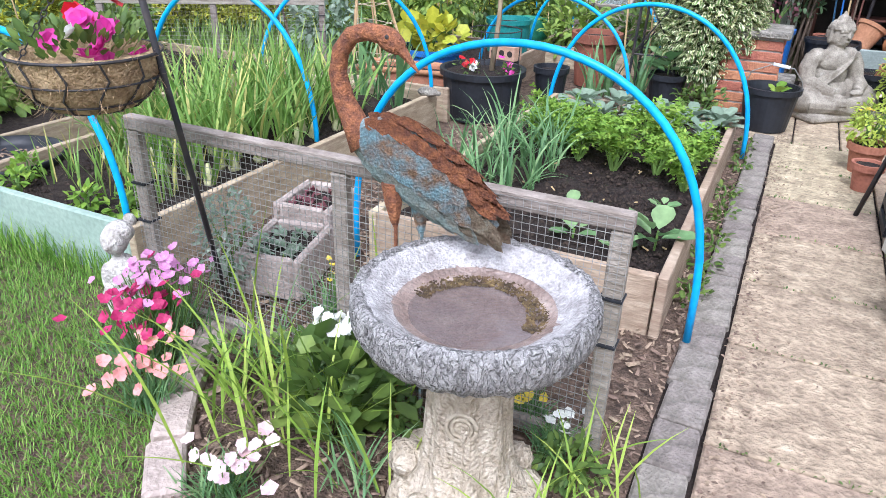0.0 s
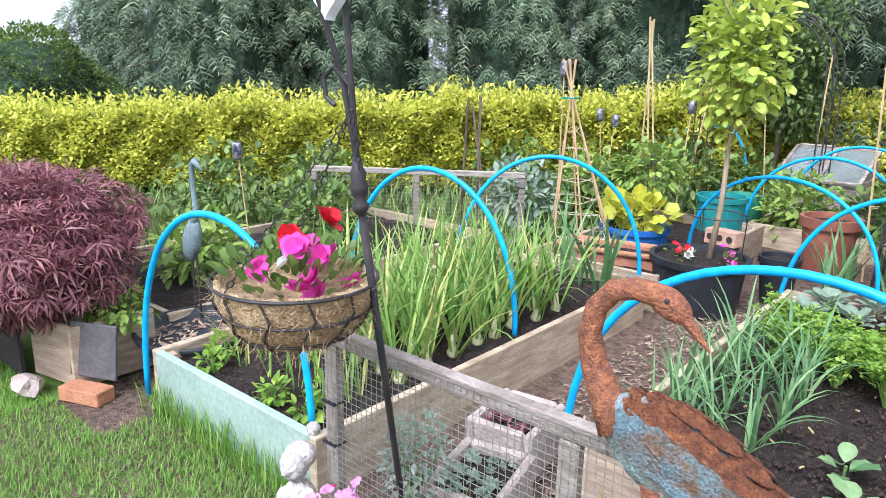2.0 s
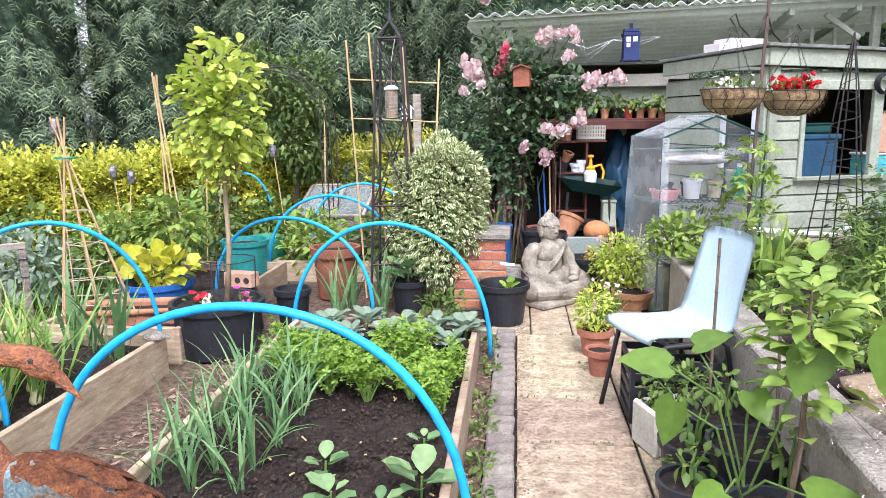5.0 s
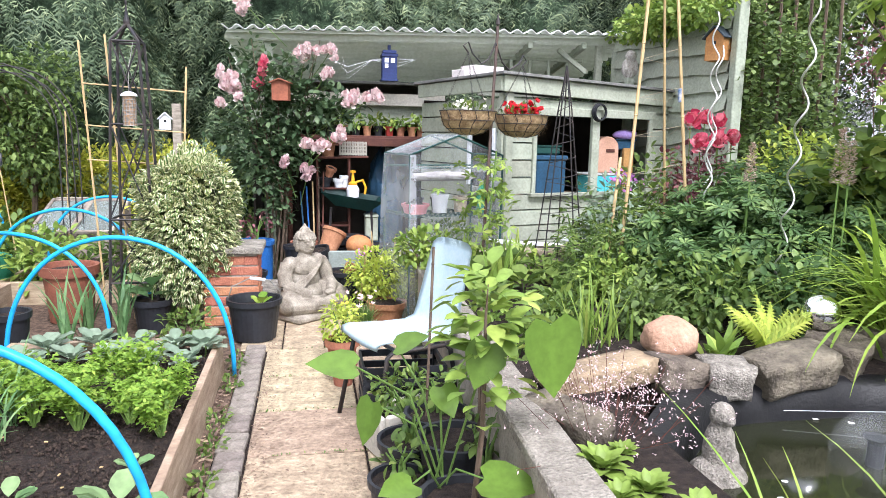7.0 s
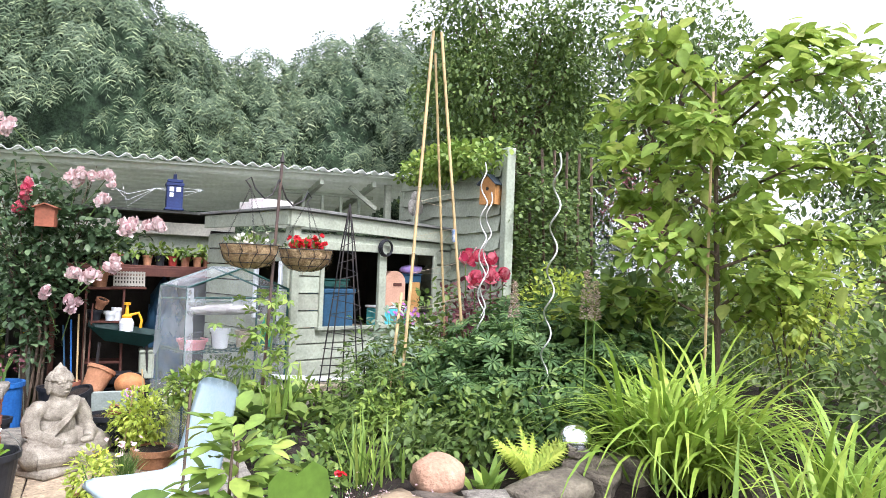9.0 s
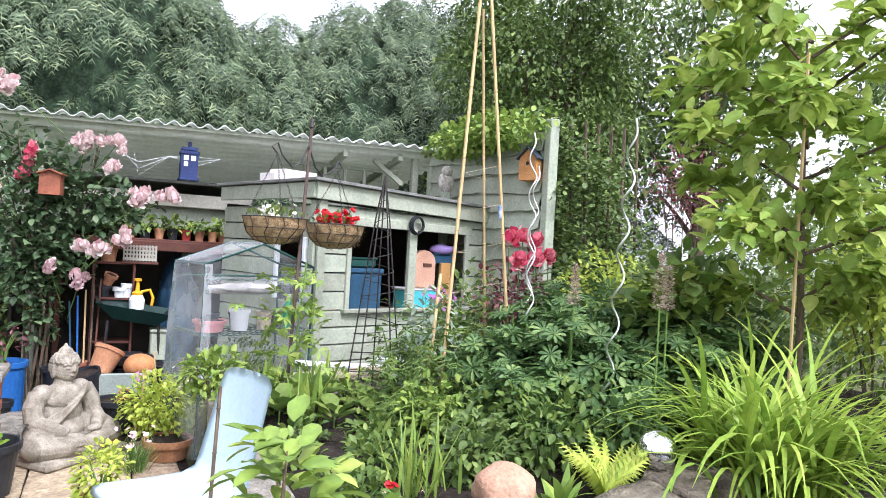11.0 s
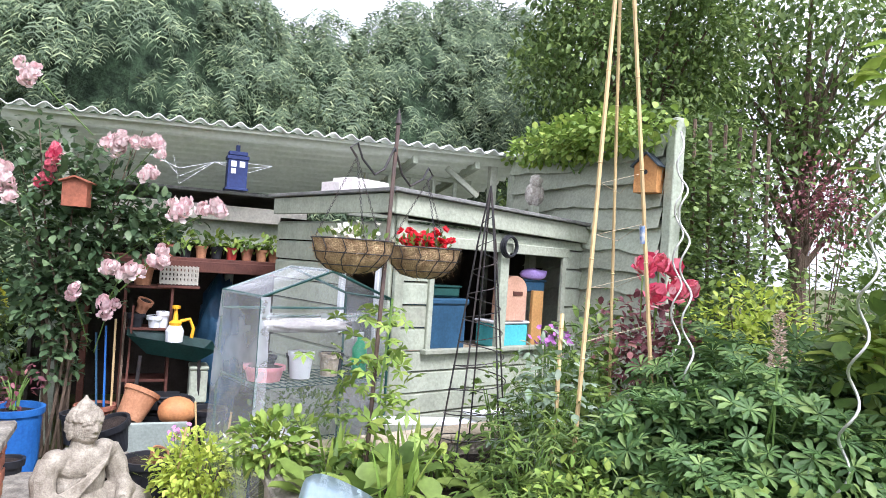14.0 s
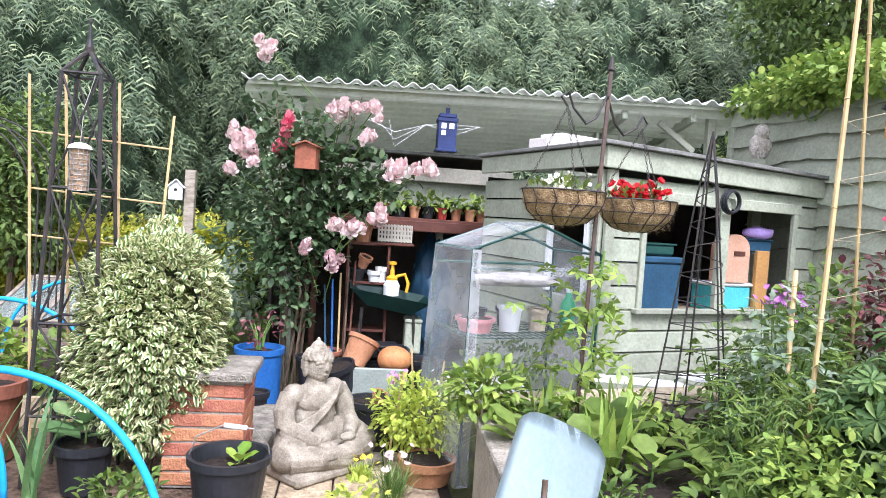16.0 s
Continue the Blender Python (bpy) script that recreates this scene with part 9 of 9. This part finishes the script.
bush("tub_plant", "bare reddish stems in the blue barrel", (-0.2, 8.15, 0.55), (0.15, 0.14, 0.14), 60, 0.05, L_ACER, "plant", ground=0.4)


# ------------------------------------------------------------------ climbing rose, boxes, figures
t = thing("climbing_rose", "climbing rose with dark leaves trained on the lean-to post", "shrub", (0.0, 8.45, 0))
for i in range(9):
    bm = bmesh.new()
    a = i * 2.4
    tube(bm, [(0.08 * math.cos(a), 0.05 * math.sin(a), 0), (0.1 * math.cos(a + 1), 0.08 * math.sin(a + 1), 0.8), (0.25 * math.cos(a), 0.12 * math.sin(a), 1.5), (0.45 * math.cos(a), 0.15 * math.sin(a), 2.0 + 0.04 * i)], [0.012, 0.01, 0.007, 0.003], 6)
    part("stem", bm, BARK, t)
Ps, Ds = [], []
for c, r, n in (((0.05, -0.05, 1.75), (0.42, 0.2, 0.42), 1150), ((0.5, -0.05, 1.65), (0.35, 0.15, 0.25), 460), ((-0.1, -0.05, 1.2), (0.28, 0.16, 0.4), 480), ((0.15, -0.05, 1.25), (0.25, 0.15, 0.3), 360), ((0.0, -0.05, 0.8), (0.2, 0.12, 0.3), 200), ((-0.25, 0, 2.1), (0.25, 0.12, 0.25), 160), ((-0.45, 0.1, 1.3), (0.3, 0.2, 0.5), 300)):
    P, D = shell(n, c, r, 0.9, None, 0.2)
    Ps.append(P), Ds.append(D + rng.normal(0, 0.6, D.shape))
leaves("foliage", np.concatenate(Ps), np.concatenate(Ds), 0.072, L_ROSE, t, wide=1.15)
for i, (x, y, z, n, m) in enumerate(((-0.26, 8.25, 2.59, 6, P_PINK), (-0.44, 8.28, 1.92, 9, P_PINK), (-0.36, 8.25, 1.84, 5, P_PINK), (0.28, 8.2, 2.18, 10, P_PINK), (0.52, 8.22, 2.2, 4, P_PINK), (0.48, 8.2, 2.0, 3, P_PINK), (0.95, 8.25, 1.8, 6, P_PINK), (0.72, 8.2, 1.72, 4, P_PINK), (0.37, 8.15, 1.32, 5, P_PINK), (-0.12, 8.3, 1.98, 3, P_ROSE), (-0.16, 8.3, 1.9, 3, P_ROSE), (-0.5, 8.3, 1.68, 3, P_PINK), (0.62, 8.2, 1.45, 3, P_PINK), (0.08, 8.2, 1.15, 2, P_BLUSH), (0.3, 8.2, 1.08, 3, P_BLUSH), (0.55, 8.18, 1.42, 2, P_PINK))):
    t = thing("rose_cluster", "cluster of full pink roses on the climber", "flower", (x, y, z), group="pink rose clusters")
    for k in range(n):
        rose_head(t, (rng.normal(0, 0.05 if n > 3 else 0.025), rng.normal(0, 0.03), rng.normal(0, 0.042)), rng.uniform(0.042, 0.058), m)
    bm = bmesh.new()
    tube(bm, [(0, 0.02, 0), ((0.2 - x) * 0.25, 0.1, -0.12), ((0.2 - x) * 0.8, 0.2, -0.35)], 0.004, 5)
    part("stem", bm, GREENSTEM, t)


def bird_box(name, label, at, s, m, roof, rz=0, hole=True):
    t = thing(name, label, "bird box", at, rz)
    w, d, h = s
    bm = bmesh.new()
    pitch = w * (0.45 if hole else 0.08)
    f = [(-w / 2, 0), (w / 2, 0), (w / 2, h), (0, h + pitch), (-w / 2, h)]
    a = [bm.verts.new((x, -d / 2, z)) for x, z in f]
    b = [bm.verts.new((x, d / 2, z)) for x, z in f]
    bm.faces.new(a), bm.faces.new(b[::-1])
    for k in range(5):
        bm.faces.new((a[k], b[k], b[(k + 1) % 5], a[(k + 1) % 5]))
    part("body", bm, m, t)
    for sg in (-1, 1):
        bm = bmesh.new()
        beam(bm, (sg * (w / 2 + 0.02), 0, h - 0.012), (0, 0, h + pitch + 0.012), d + 0.05, 0.012, 0.002, up=(sg * 0.4, 0, 1))
        part("roof", bm, roof, t)
    if hole:
        bm = bmesh.new()
        bmesh.ops.create_cone(bm, cap_ends=True, segments=16, radius1=0.016, radius2=0.016, depth=0.008, matrix=pose(0, -d / 2, h * 0.75, 90))
        part("entrance_hole", bm, BLACKP, t)
    return t


OAK = mat("orange oak", (0.5, 0.25, 0.09), (0.4, 0.18, 0.06), 7, 0.6, 0.15)
bird_box("bird_box", "orange wooden bird box with a dark pitched roof on the fence", (3.71, 6.93, 2.1), (0.17, 0.14, 0.19), OAK, mat("dark slate roof", (0.06, 0.08, 0.1), None, 6, 0.6, 0.1), -65)
bird_box("bird_box", "red brown bird box on the rose post", (0.06, 8.16, 1.72), (0.15, 0.12, 0.17), mat("red brown wood", (0.3, 0.1, 0.055), None, 8, 0.7, 0.1), mat("red brown wood", (0.3, 0.1, 0.055)), -10, False)
bird_box("bird_box", "small white bird box with a pointed roof", (-1.36, 10.25, 1.44), (0.13, 0.1, 0.13), WHITEP, WHITEP, 10)
bm = bmesh.new()
box(bm, (-1.24, 10.33, 0.87), (0.1, 0.08, 1.75), bevel=0.004)
tagged(part("post", bm, GREYWOOD), "grey weathered wooden post among the shrubs", "post")
t = thing("police_box", "dark blue police box shaped bird house hanging up", "bird box", (1.12, 8.72, 1.98))
NAVY = mat("navy paint", (0.02, 0.035, 0.12), (0.015, 0.025, 0.09), 6, 0.5, 0.05)
for nm, c, s, m in (("body", (0, 0, 0.13), (0.15, 0.15, 0.26), NAVY), ("base", (0, 0, 0.0), (0.175, 0.175, 0.02), NAVY), ("sign_band", (0, 0, 0.245), (0.165, 0.165, 0.03), NAVY), ("roof", (0, 0, 0.28), (0.14, 0.14, 0.03), NAVY), ("lamp", (0, 0, 0.32), (0.03, 0.03, 0.06), NAVY), ("window", (-0.032, -0.077, 0.195), (0.04, 0.004, 0.045), WHITEP), ("window", (0.032, -0.077, 0.195), (0.04, 0.004, 0.045), WHITEP), ("notice", (-0.032, -0.077, 0.14), (0.035, 0.004, 0.04), WHITEP)):
    bm = bmesh.new()
    box(bm, c, s, bevel=0.003 if s[0] > 0.05 else 0)
    part(nm, bm, m, t)
bm = bmesh.new()
tube(bm, [(0, 0, 0.34), (0, 0, 0.42)], 0.004, 4)
part("hanger", bm, WIRE, t)
for i in range(3):
    bm = bmesh.new()
    tube(bm, [(0.45 + 0.1 * i, 8.75, 2.2), (0.7, 8.7, 2.1 - 0.06 * i), (0.95, 8.72, 2.18), (1.2, 8.74, 2.12 + 0.04 * i), (1.4, 8.75, 2.2)], 0.002, 5)
    tagged(part("cable", bm, WHITEP), "loose white cable hanging under the roof", "cable", group="loose cables")
statue("owl_figure", "pale stone owl figure perched on the fence corner", (3.42, 8.0, 2.03), [((0, 0, 0.09), (0.065, 0.06, 0.1)), ((0, -0.01, 0.21), (0.055, 0.055, 0.055)), ((0.05, 0, 0.1), (0.03, 0.05, 0.08)), ((-0.05, 0, 0.1), (0.03, 0.05, 0.08))], PALESTONE)
bm = bmesh.new()
box(bm, (3.42, 8.0, 1.015), (0.07, 0.07, 2.04), bevel=0.004)
tagged(part("post", bm, SAGE), "sage green post under the owl figure", "post")
for i in range(3):
    bm = bmesh.new()
    box(bm, (-0.085, 8.745, 1.2 - 0.22 * i), (0.05, 0.03, 0.04), bevel=0.006)
    tagged(part("solar_light", bm, YELP), "small amber solar light on the post", "light", group="solar lights on the post")

# ------------------------------------------------------------------ litter on the path
n = 1500
lx, ly = np.concatenate((rng.uniform(-0.1, 0.95, 500), 0.03 + np.abs(rng.normal(0, 0.06, n - 500)))), rng.uniform(1.5, 6.5, n)
lit = leaves("leaf_litter", np.stack((lx, ly, np.full(n, 0.004)), 1), rng.normal(0, 1, (n, 3)) * (1, 1, 0.1), rng.uniform(0.006, 0.02, n), CHIP, up=np.tile((0.0, 0, 1), (n, 1)))
tagged(lit, "dry leaf bits scattered on the paving", "leaf litter", kind="stuff")
jy = np.concatenate([np.full(60, y) for y in ys[3:]])
jx = rng.uniform(0.05, 0.95, len(jy))
moss = leaves("joint_moss", np.stack((jx, jy + rng.normal(0, 0.006, len(jy)), np.full(len(jy), 0.0)), 1), rng.normal(0, 0.5, (len(jy), 3)) + (0, 0, 0.6), 0.012, L_DARK)
tagged(moss, "moss and weeds in the paving joints", "moss", kind="stuff")
# crumbly soil on the nearest beds
CLOD = mat("soil crumbs", (0.055, 0.038, 0.028), (0.022, 0.015, 0.012), 20, 0.95, 0.6, vary="island", c3=(0.12, 0.085, 0.065))
n = 13000
sx = np.concatenate((rng.uniform(-1.3, -0.26, n // 2), rng.uniform(-3.0, -2.1, n // 2)))
sy = np.concatenate((rng.uniform(3.35, 5.54, n // 2), rng.uniform(2.75, 5.0, n // 2)))
clods = leaves("soil_crumbs", np.stack((sx, sy, np.full(len(sx), ZS - 0.004)), 1), rng.normal(0, 1, (len(sx), 3)) * (1, 1, 0.4), rng.uniform(0.008, 0.024, len(sx)) * (0.4 + 0.6 * rng.random(len(sx))), CLOD, shape=(CH_V * (1, 2.2, 5), CH_F))
tagged(clods, "loose dark soil crumbs on the raised beds", "soil", kind="stuff")

# ------------------------------------------------------------------ trees and hedges behind
def conifer(x, y, h, r, n, lean=0.0):
    t = thing("conifer", "tall dark green conifer with drooping feathery sprays", "tree", (x, y, 0), group="conifer screen behind the garden")
    bm = bmesh.new()
    tube(bm, [(0, 0, -0.1), (0.05, 0, h * 0.4), (0, 0, h * 0.95)], [0.17, 0.11, 0.02], 8)
    for i in range(14):
        a, z = i * 2.4, 0.4 + h * 0.85 * i / 14
        rr = r * (1 - 0.8 * i / 14)
        tube(bm, [(0, 0, z), (rr * 0.6 * math.cos(a), rr * 0.6 * math.sin(a), z + 0.2), (rr * math.cos(a), rr * math.sin(a), z + 0.05)], [0.03, 0.02, 0.006], 5)
    part("trunk", bm, BARK, t)
    nb = int(h * r * 15)
    k = np.arange(nb)
    zb = 0.3 + (h - 0.35) * ((k + rng.random(nb)) / nb) ** 0.92
    ab = k * 2.4 + rng.normal(0, 0.35, nb)
    rb = r * np.minimum(1, np.maximum(0.02, (h - zb) / (0.36 * h))) ** 0.6 * rng.uniform(0.78, 1.14, nb)
    long = rng.uniform(0.7, 1.35, nb)
    w = rng.choice(nb, n)
    u = rng.random(n) ** 0.65
    q = rng.uniform(-1, 1, n) * (1.05 - 0.45 * u)
    out = np.stack((np.cos(ab[w]), np.sin(ab[w]), np.zeros(n)), 1)
    side = np.stack((-np.sin(ab[w]), np.cos(ab[w]), np.zeros(n)), 1)
    P = out * (rb[w] * (0.62 + 0.42 * u * (1 - 0.3 * q * q)))[:, None] + side * (q * 0.42 * np.minimum(1, rb[w] + 0.25))[:, None]
    P[:, 2] = np.maximum(0.05, zb[w] + 0.16 - 0.5 * long[w] * u ** 1.8 - 0.26 * q * q + rng.normal(0, 0.035, n))
    D = out * rng.uniform(0.25, 0.8, (n, 1)) + side * (0.7 * q[:, None] + rng.normal(0, 0.4, (n, 1))) - np.array((0, 0, 1)) * (0.15 + 0.7 * u[:, None] * rng.uniform(0.4, 1.1, (n, 1)))
    leaves("crown", P, D, 0.245, L_CONI, t, (SPRAY_V, SPRAY_F))
    # added solid core: paints the shade between the sprays and blocks the sky
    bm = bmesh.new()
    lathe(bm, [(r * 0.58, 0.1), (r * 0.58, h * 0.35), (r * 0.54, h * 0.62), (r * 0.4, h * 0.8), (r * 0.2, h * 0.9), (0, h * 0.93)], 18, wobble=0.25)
    part("inner_crown", bm, CONICORE, t, "solid core coloured as inner crown shade")
    return t


# dark green that paints inner shade on the cores of conifers and clipped hedge
CONICORE = mat("painted crown shade", (0.05, 0.085, 0.045), (0.012, 0.022, 0.012), 7, 0.95, 1.0, fine=30, fineamt=0.8)
for x, y, h, r in ((-10.5, 7.6, 7, 1.7), (-9.2, 9.6, 7.4, 1.7), (-7.6, 11.4, 7.2, 1.7), (-6.0, 12.9, 7.0, 1.7), (-4.2, 13.9, 6.8, 1.6), (-2.4, 14.2, 6.6, 1.6), (-0.7, 13.6, 6.4, 1.6),
                   (0.4, 12.9, 6.0, 1.9), (1.4, 12.9, 5.3, 1.7), (2.7, 13.1, 5.0, 1.7), (4.0, 13.0, 5.5, 1.7), (5.1, 13.3, 6.0, 1.8), (6.2, 13.4, 6.0, 1.8), (-0.2, 14.6, 6.6, 1.9), (7.6, 12.0, 5.6, 1.8), (-2.9, 11.6, 5.2, 1.3), (-14.5, 11.0, 7, 1.9), (-15.5, 8.4, 3.6, 1.2), (-11.6, 9.2, 7.5, 1.6), (-6.5, 15, 8.0, 1.9)):
    conifer(x, y, h, r, int(2700 * h * r / 6))
# darker yellow green: inner shade of the hedge put into its core's colour
HEDGECORE = mat("painted hedge shade", (0.24, 0.25, 0.035), (0.1, 0.11, 0.02), 14, 0.95, 1.0, fine=40)
# golden hedge
hl = [(-11.5, 2.0), (-9.6, 4.0), (-7.6, 6.0), (-5.8, 7.8), (-4.2, 9.4), (-2.6, 10.9), (-1.2, 12.0)]
for (ax, ay), (bx2, by2), hh in zip(hl, hl[1:], (0.8, 0.84, 0.93, 1.0, 1.04, 1.04)):
    cx, cy = (ax + bx2) / 2, (ay + by2) / 2
    ln, ang = math.hypot(bx2 - ax, by2 - ay), math.atan2(by2 - ay, bx2 - ax)
    t = thing("hedge", "golden privet hedge with yellow green leaves", "hedge", (cx, cy, 0), math.degrees(ang), group="golden hedge along the garden")
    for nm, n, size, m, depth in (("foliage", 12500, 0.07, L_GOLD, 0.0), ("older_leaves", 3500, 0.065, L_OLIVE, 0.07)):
        u = rng.uniform(-ln / 2 - 0.1, ln / 2 + 0.1, n)
        face = rng.random(n)
        bump = np.sin(u * 2 + cx * 3) + 0.7 * np.sin(u * 5.3 + cy) + 0.5 * np.sin(u * 11 + cx)
        top = hh + 0.045 * bump
        z = np.where(face < 0.28, top + rng.normal(0, 0.03, n) + 0.2 * rng.random(n) ** 9, rng.uniform(0.05, 1.0, n) ** (1.0 if depth == 0 else 1.6) * top)
        w = 0.4 + 0.07 * np.sin(u * 4 + z * 5) + 0.06 * np.sin(u * 9 - z * 8) + 0.04 * np.sin(u * 17 + z * 15)
        v = np.where(face < 0.28, rng.uniform(-0.42, 0.42, n), -w + depth + 0.14 * rng.random(n) ** 2 - 0.05 * rng.random(n) ** 3)
        D = np.stack((rng.normal(0, 0.7, n), np.where(face < 0.28, 0, -1) + rng.normal(0, 0.5, n), rng.normal(0.5, 0.6, n)), 1)
        leaves(nm, np.stack((u, v, z), 1), D, size, m, t, (SMALL_V, SMALL_F))
    k = 110
    su = np.repeat(rng.uniform(-ln / 2, ln / 2, k), 7)
    sz = np.tile(np.arange(7) / 6, k) * np.repeat(rng.uniform(0.06, 0.2, k), 7)
    leaves("top_shoots", np.stack((su + rng.normal(0, 0.008, 7 * k), np.repeat(rng.uniform(-0.4, 0.3, k), 7) + rng.normal(0, 0.008, 7 * k), hh + sz), 1), rng.normal(0, 0.6, (7 * k, 3)) + (0, 0, 0.9), 0.055, L_GOLD, t)
    # added box behind the leaves, carrying the hedge's inner shade as colour
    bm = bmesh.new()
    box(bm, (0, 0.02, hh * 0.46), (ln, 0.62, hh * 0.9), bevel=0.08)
    part("inner_growth", bm, HEDGECORE, t, "solid box coloured as the shade inside the hedge")

# weeds and low growth between the beds and the hedge
n = 15000
wx, wy = rng.uniform(-11.5, -1.2, n), rng.uniform(2.9, 11.5, n)
ok = (wy < wx + 13.1) & (wy > wx + 7.2) & ((wx < -5.0) | (wy > 5.4)) & ~((wx > -3.0) & (wy < 7.4)) & ~((wx > -2.3) & (wy < 9.3))
wx, wy = wx[ok], wy[ok]
weeds = blades("ground_cover", np.stack((wx, wy, np.full(len(wx), -0.04)), 1), rng.uniform(0, 6.28, len(wx)), rng.uniform(0.12, 0.34, len(wx)), rng.uniform(0.012, 0.03, len(wx)), rng.uniform(5, 50, len(wx)), 50, L_MID, seg=3)
tagged(weeds, "low green weeds at the foot of the hedge", "weeds", kind="stuff")

# round clipped hedge far off
t = bush("clipped_hedge", "large rounded clipped dark green hedge", (-10.9, 5.0, 0.75), (1.15, 1.15, 1.08), 15000, 0.06, L_MID, "hedge", (SMALL_V, SMALL_F), thick=0.12, gap=0.0, droop=0)
# added lump in the shade colour, seen through gaps in the leaves
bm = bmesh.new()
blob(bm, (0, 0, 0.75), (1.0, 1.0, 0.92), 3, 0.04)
part("inner_growth", bm, CONICORE, t, "solid core coloured as inner hedge shade")


def broad_tree(name, x, y, h, c, r, n, size, material, label, clumps=9, trunk=0.1, shape=(SMALL_V, SMALL_F)):
    t = thing(name, label, "tree", (x, y, 0))
    bm = bmesh.new()
    tube(bm, [(0, 0, -0.1), (0.06, 0.03, h * 0.45), (0.02, 0, h * 0.8)], [trunk, trunk * 0.75, trunk * 0.3], 8)
    Ps, Ds = [], []
    for i in range(clumps):
        a, zz = i * 2.4, (i + 0.5) / clumps
        cc = np.array((c[0] + r[0] * 0.62 * math.cos(a) * (0.4 + 0.6 * rng.random()), c[1] + r[1] * 0.62 * math.sin(a) * (0.4 + 0.6 * rng.random()), c[2] + r[2] * (zz * 1.5 - 0.75)))
        tube(bm, [(0.05, 0.02, h * 0.3 + 0.3 * zz * h), tuple(cc * (0.5, 0.5, 0.85)), tuple(cc)], [trunk * 0.4, trunk * 0.22, 0.01], 5)
        P, D = shell(n // clumps, cc, np.array(r) * rng.uniform(0.34, 0.52) * (1, 1, 0.7) * (13 / clumps) ** 0.33, 0.7, None, 0.25)
        Ps.append(P), Ds.append(D + rng.normal(0, 0.7, D.shape) - (0, 0, 0.3))
    part("trunk", bm, BARK, t)
    leaves("crown", np.concatenate(Ps), np.concatenate(Ds), size, material, t, shape)
    return t


broad_tree("tree", 5.6, 9.6, 4.5, (0, 0, 3.6), (2.0, 1.6, 2.0), 30000, 0.085, L_TREE, "dark green broad-leaved tree behind the fence", 34, 0.12)
broad_tree("tree", 8.4, 9.6, 5.5, (0, 0, 4.0), (2.3, 1.9, 2.1), 8500, 0.12, L_TREE, "dark green tree beyond the garden", 22, 0.14)
broad_tree("tree", 11.5, 8.0, 5, (0, 0, 3.2), (2.3, 2.0, 2.2), 7500, 0.12, L_TREE, "dark green tree far beyond the pond", 20, 0.14)
broad_tree("tree", -2.75, 9.9, 2.4, (0, 0, 1.55), (0.75, 0.7, 0.85), 5200, 0.08, L_DARK, "small dark evergreen tree behind the raised beds", 10, 0.04)
# ivy on the fence
for nm, c, r, n in (("ivy", (3.62, 7.7, 2.56), (0.28, 1.0, 0.19), 800),):
    bush(nm, "ivy growing along the top of the fence", c, r, n * 3, 0.055, L_LIGHT, "ivy", (BROAD_V, BROAD_F), 0.85, 0.35, 3, ground=2.3, spread=0.7, droop=0.5)
t = thing("ivy", "dark ivy climbing up behind the fence post", "ivy", (4.35, 6.9, 0))
n = 8200
u = rng.random(n)
P = np.stack((-0.45 + 1.1 * u ** 1.6, rng.normal(0.1, 0.2, n), 0.3 + rng.random(n) * (2.45 - 0.9 * u ** 1.6)), 1)
P += 0.1 * np.stack((np.sin(P[:, 2] * 9), np.cos(P[:, 2] * 7), np.sin(P[:, 0] * 13)), 1)
leaves("foliage", P, rng.normal(0, 0.6, (n, 3)) + (-0.3, -0.8, -0.4), 0.045, L_DARK, t, (ROUND_V, ROUND_F))
for i in range(7):
    bm = bmesh.new()
    tube(bm, [(-0.35 + 0.16 * i, 0.12, 0.0), (-0.3 + 0.16 * i + 0.05 * math.sin(i), 0.15, 1.3), (-0.35 + 0.15 * i, 0.1, 2.7)], 0.014, 5)
    part("stem", bm, BARK, t)
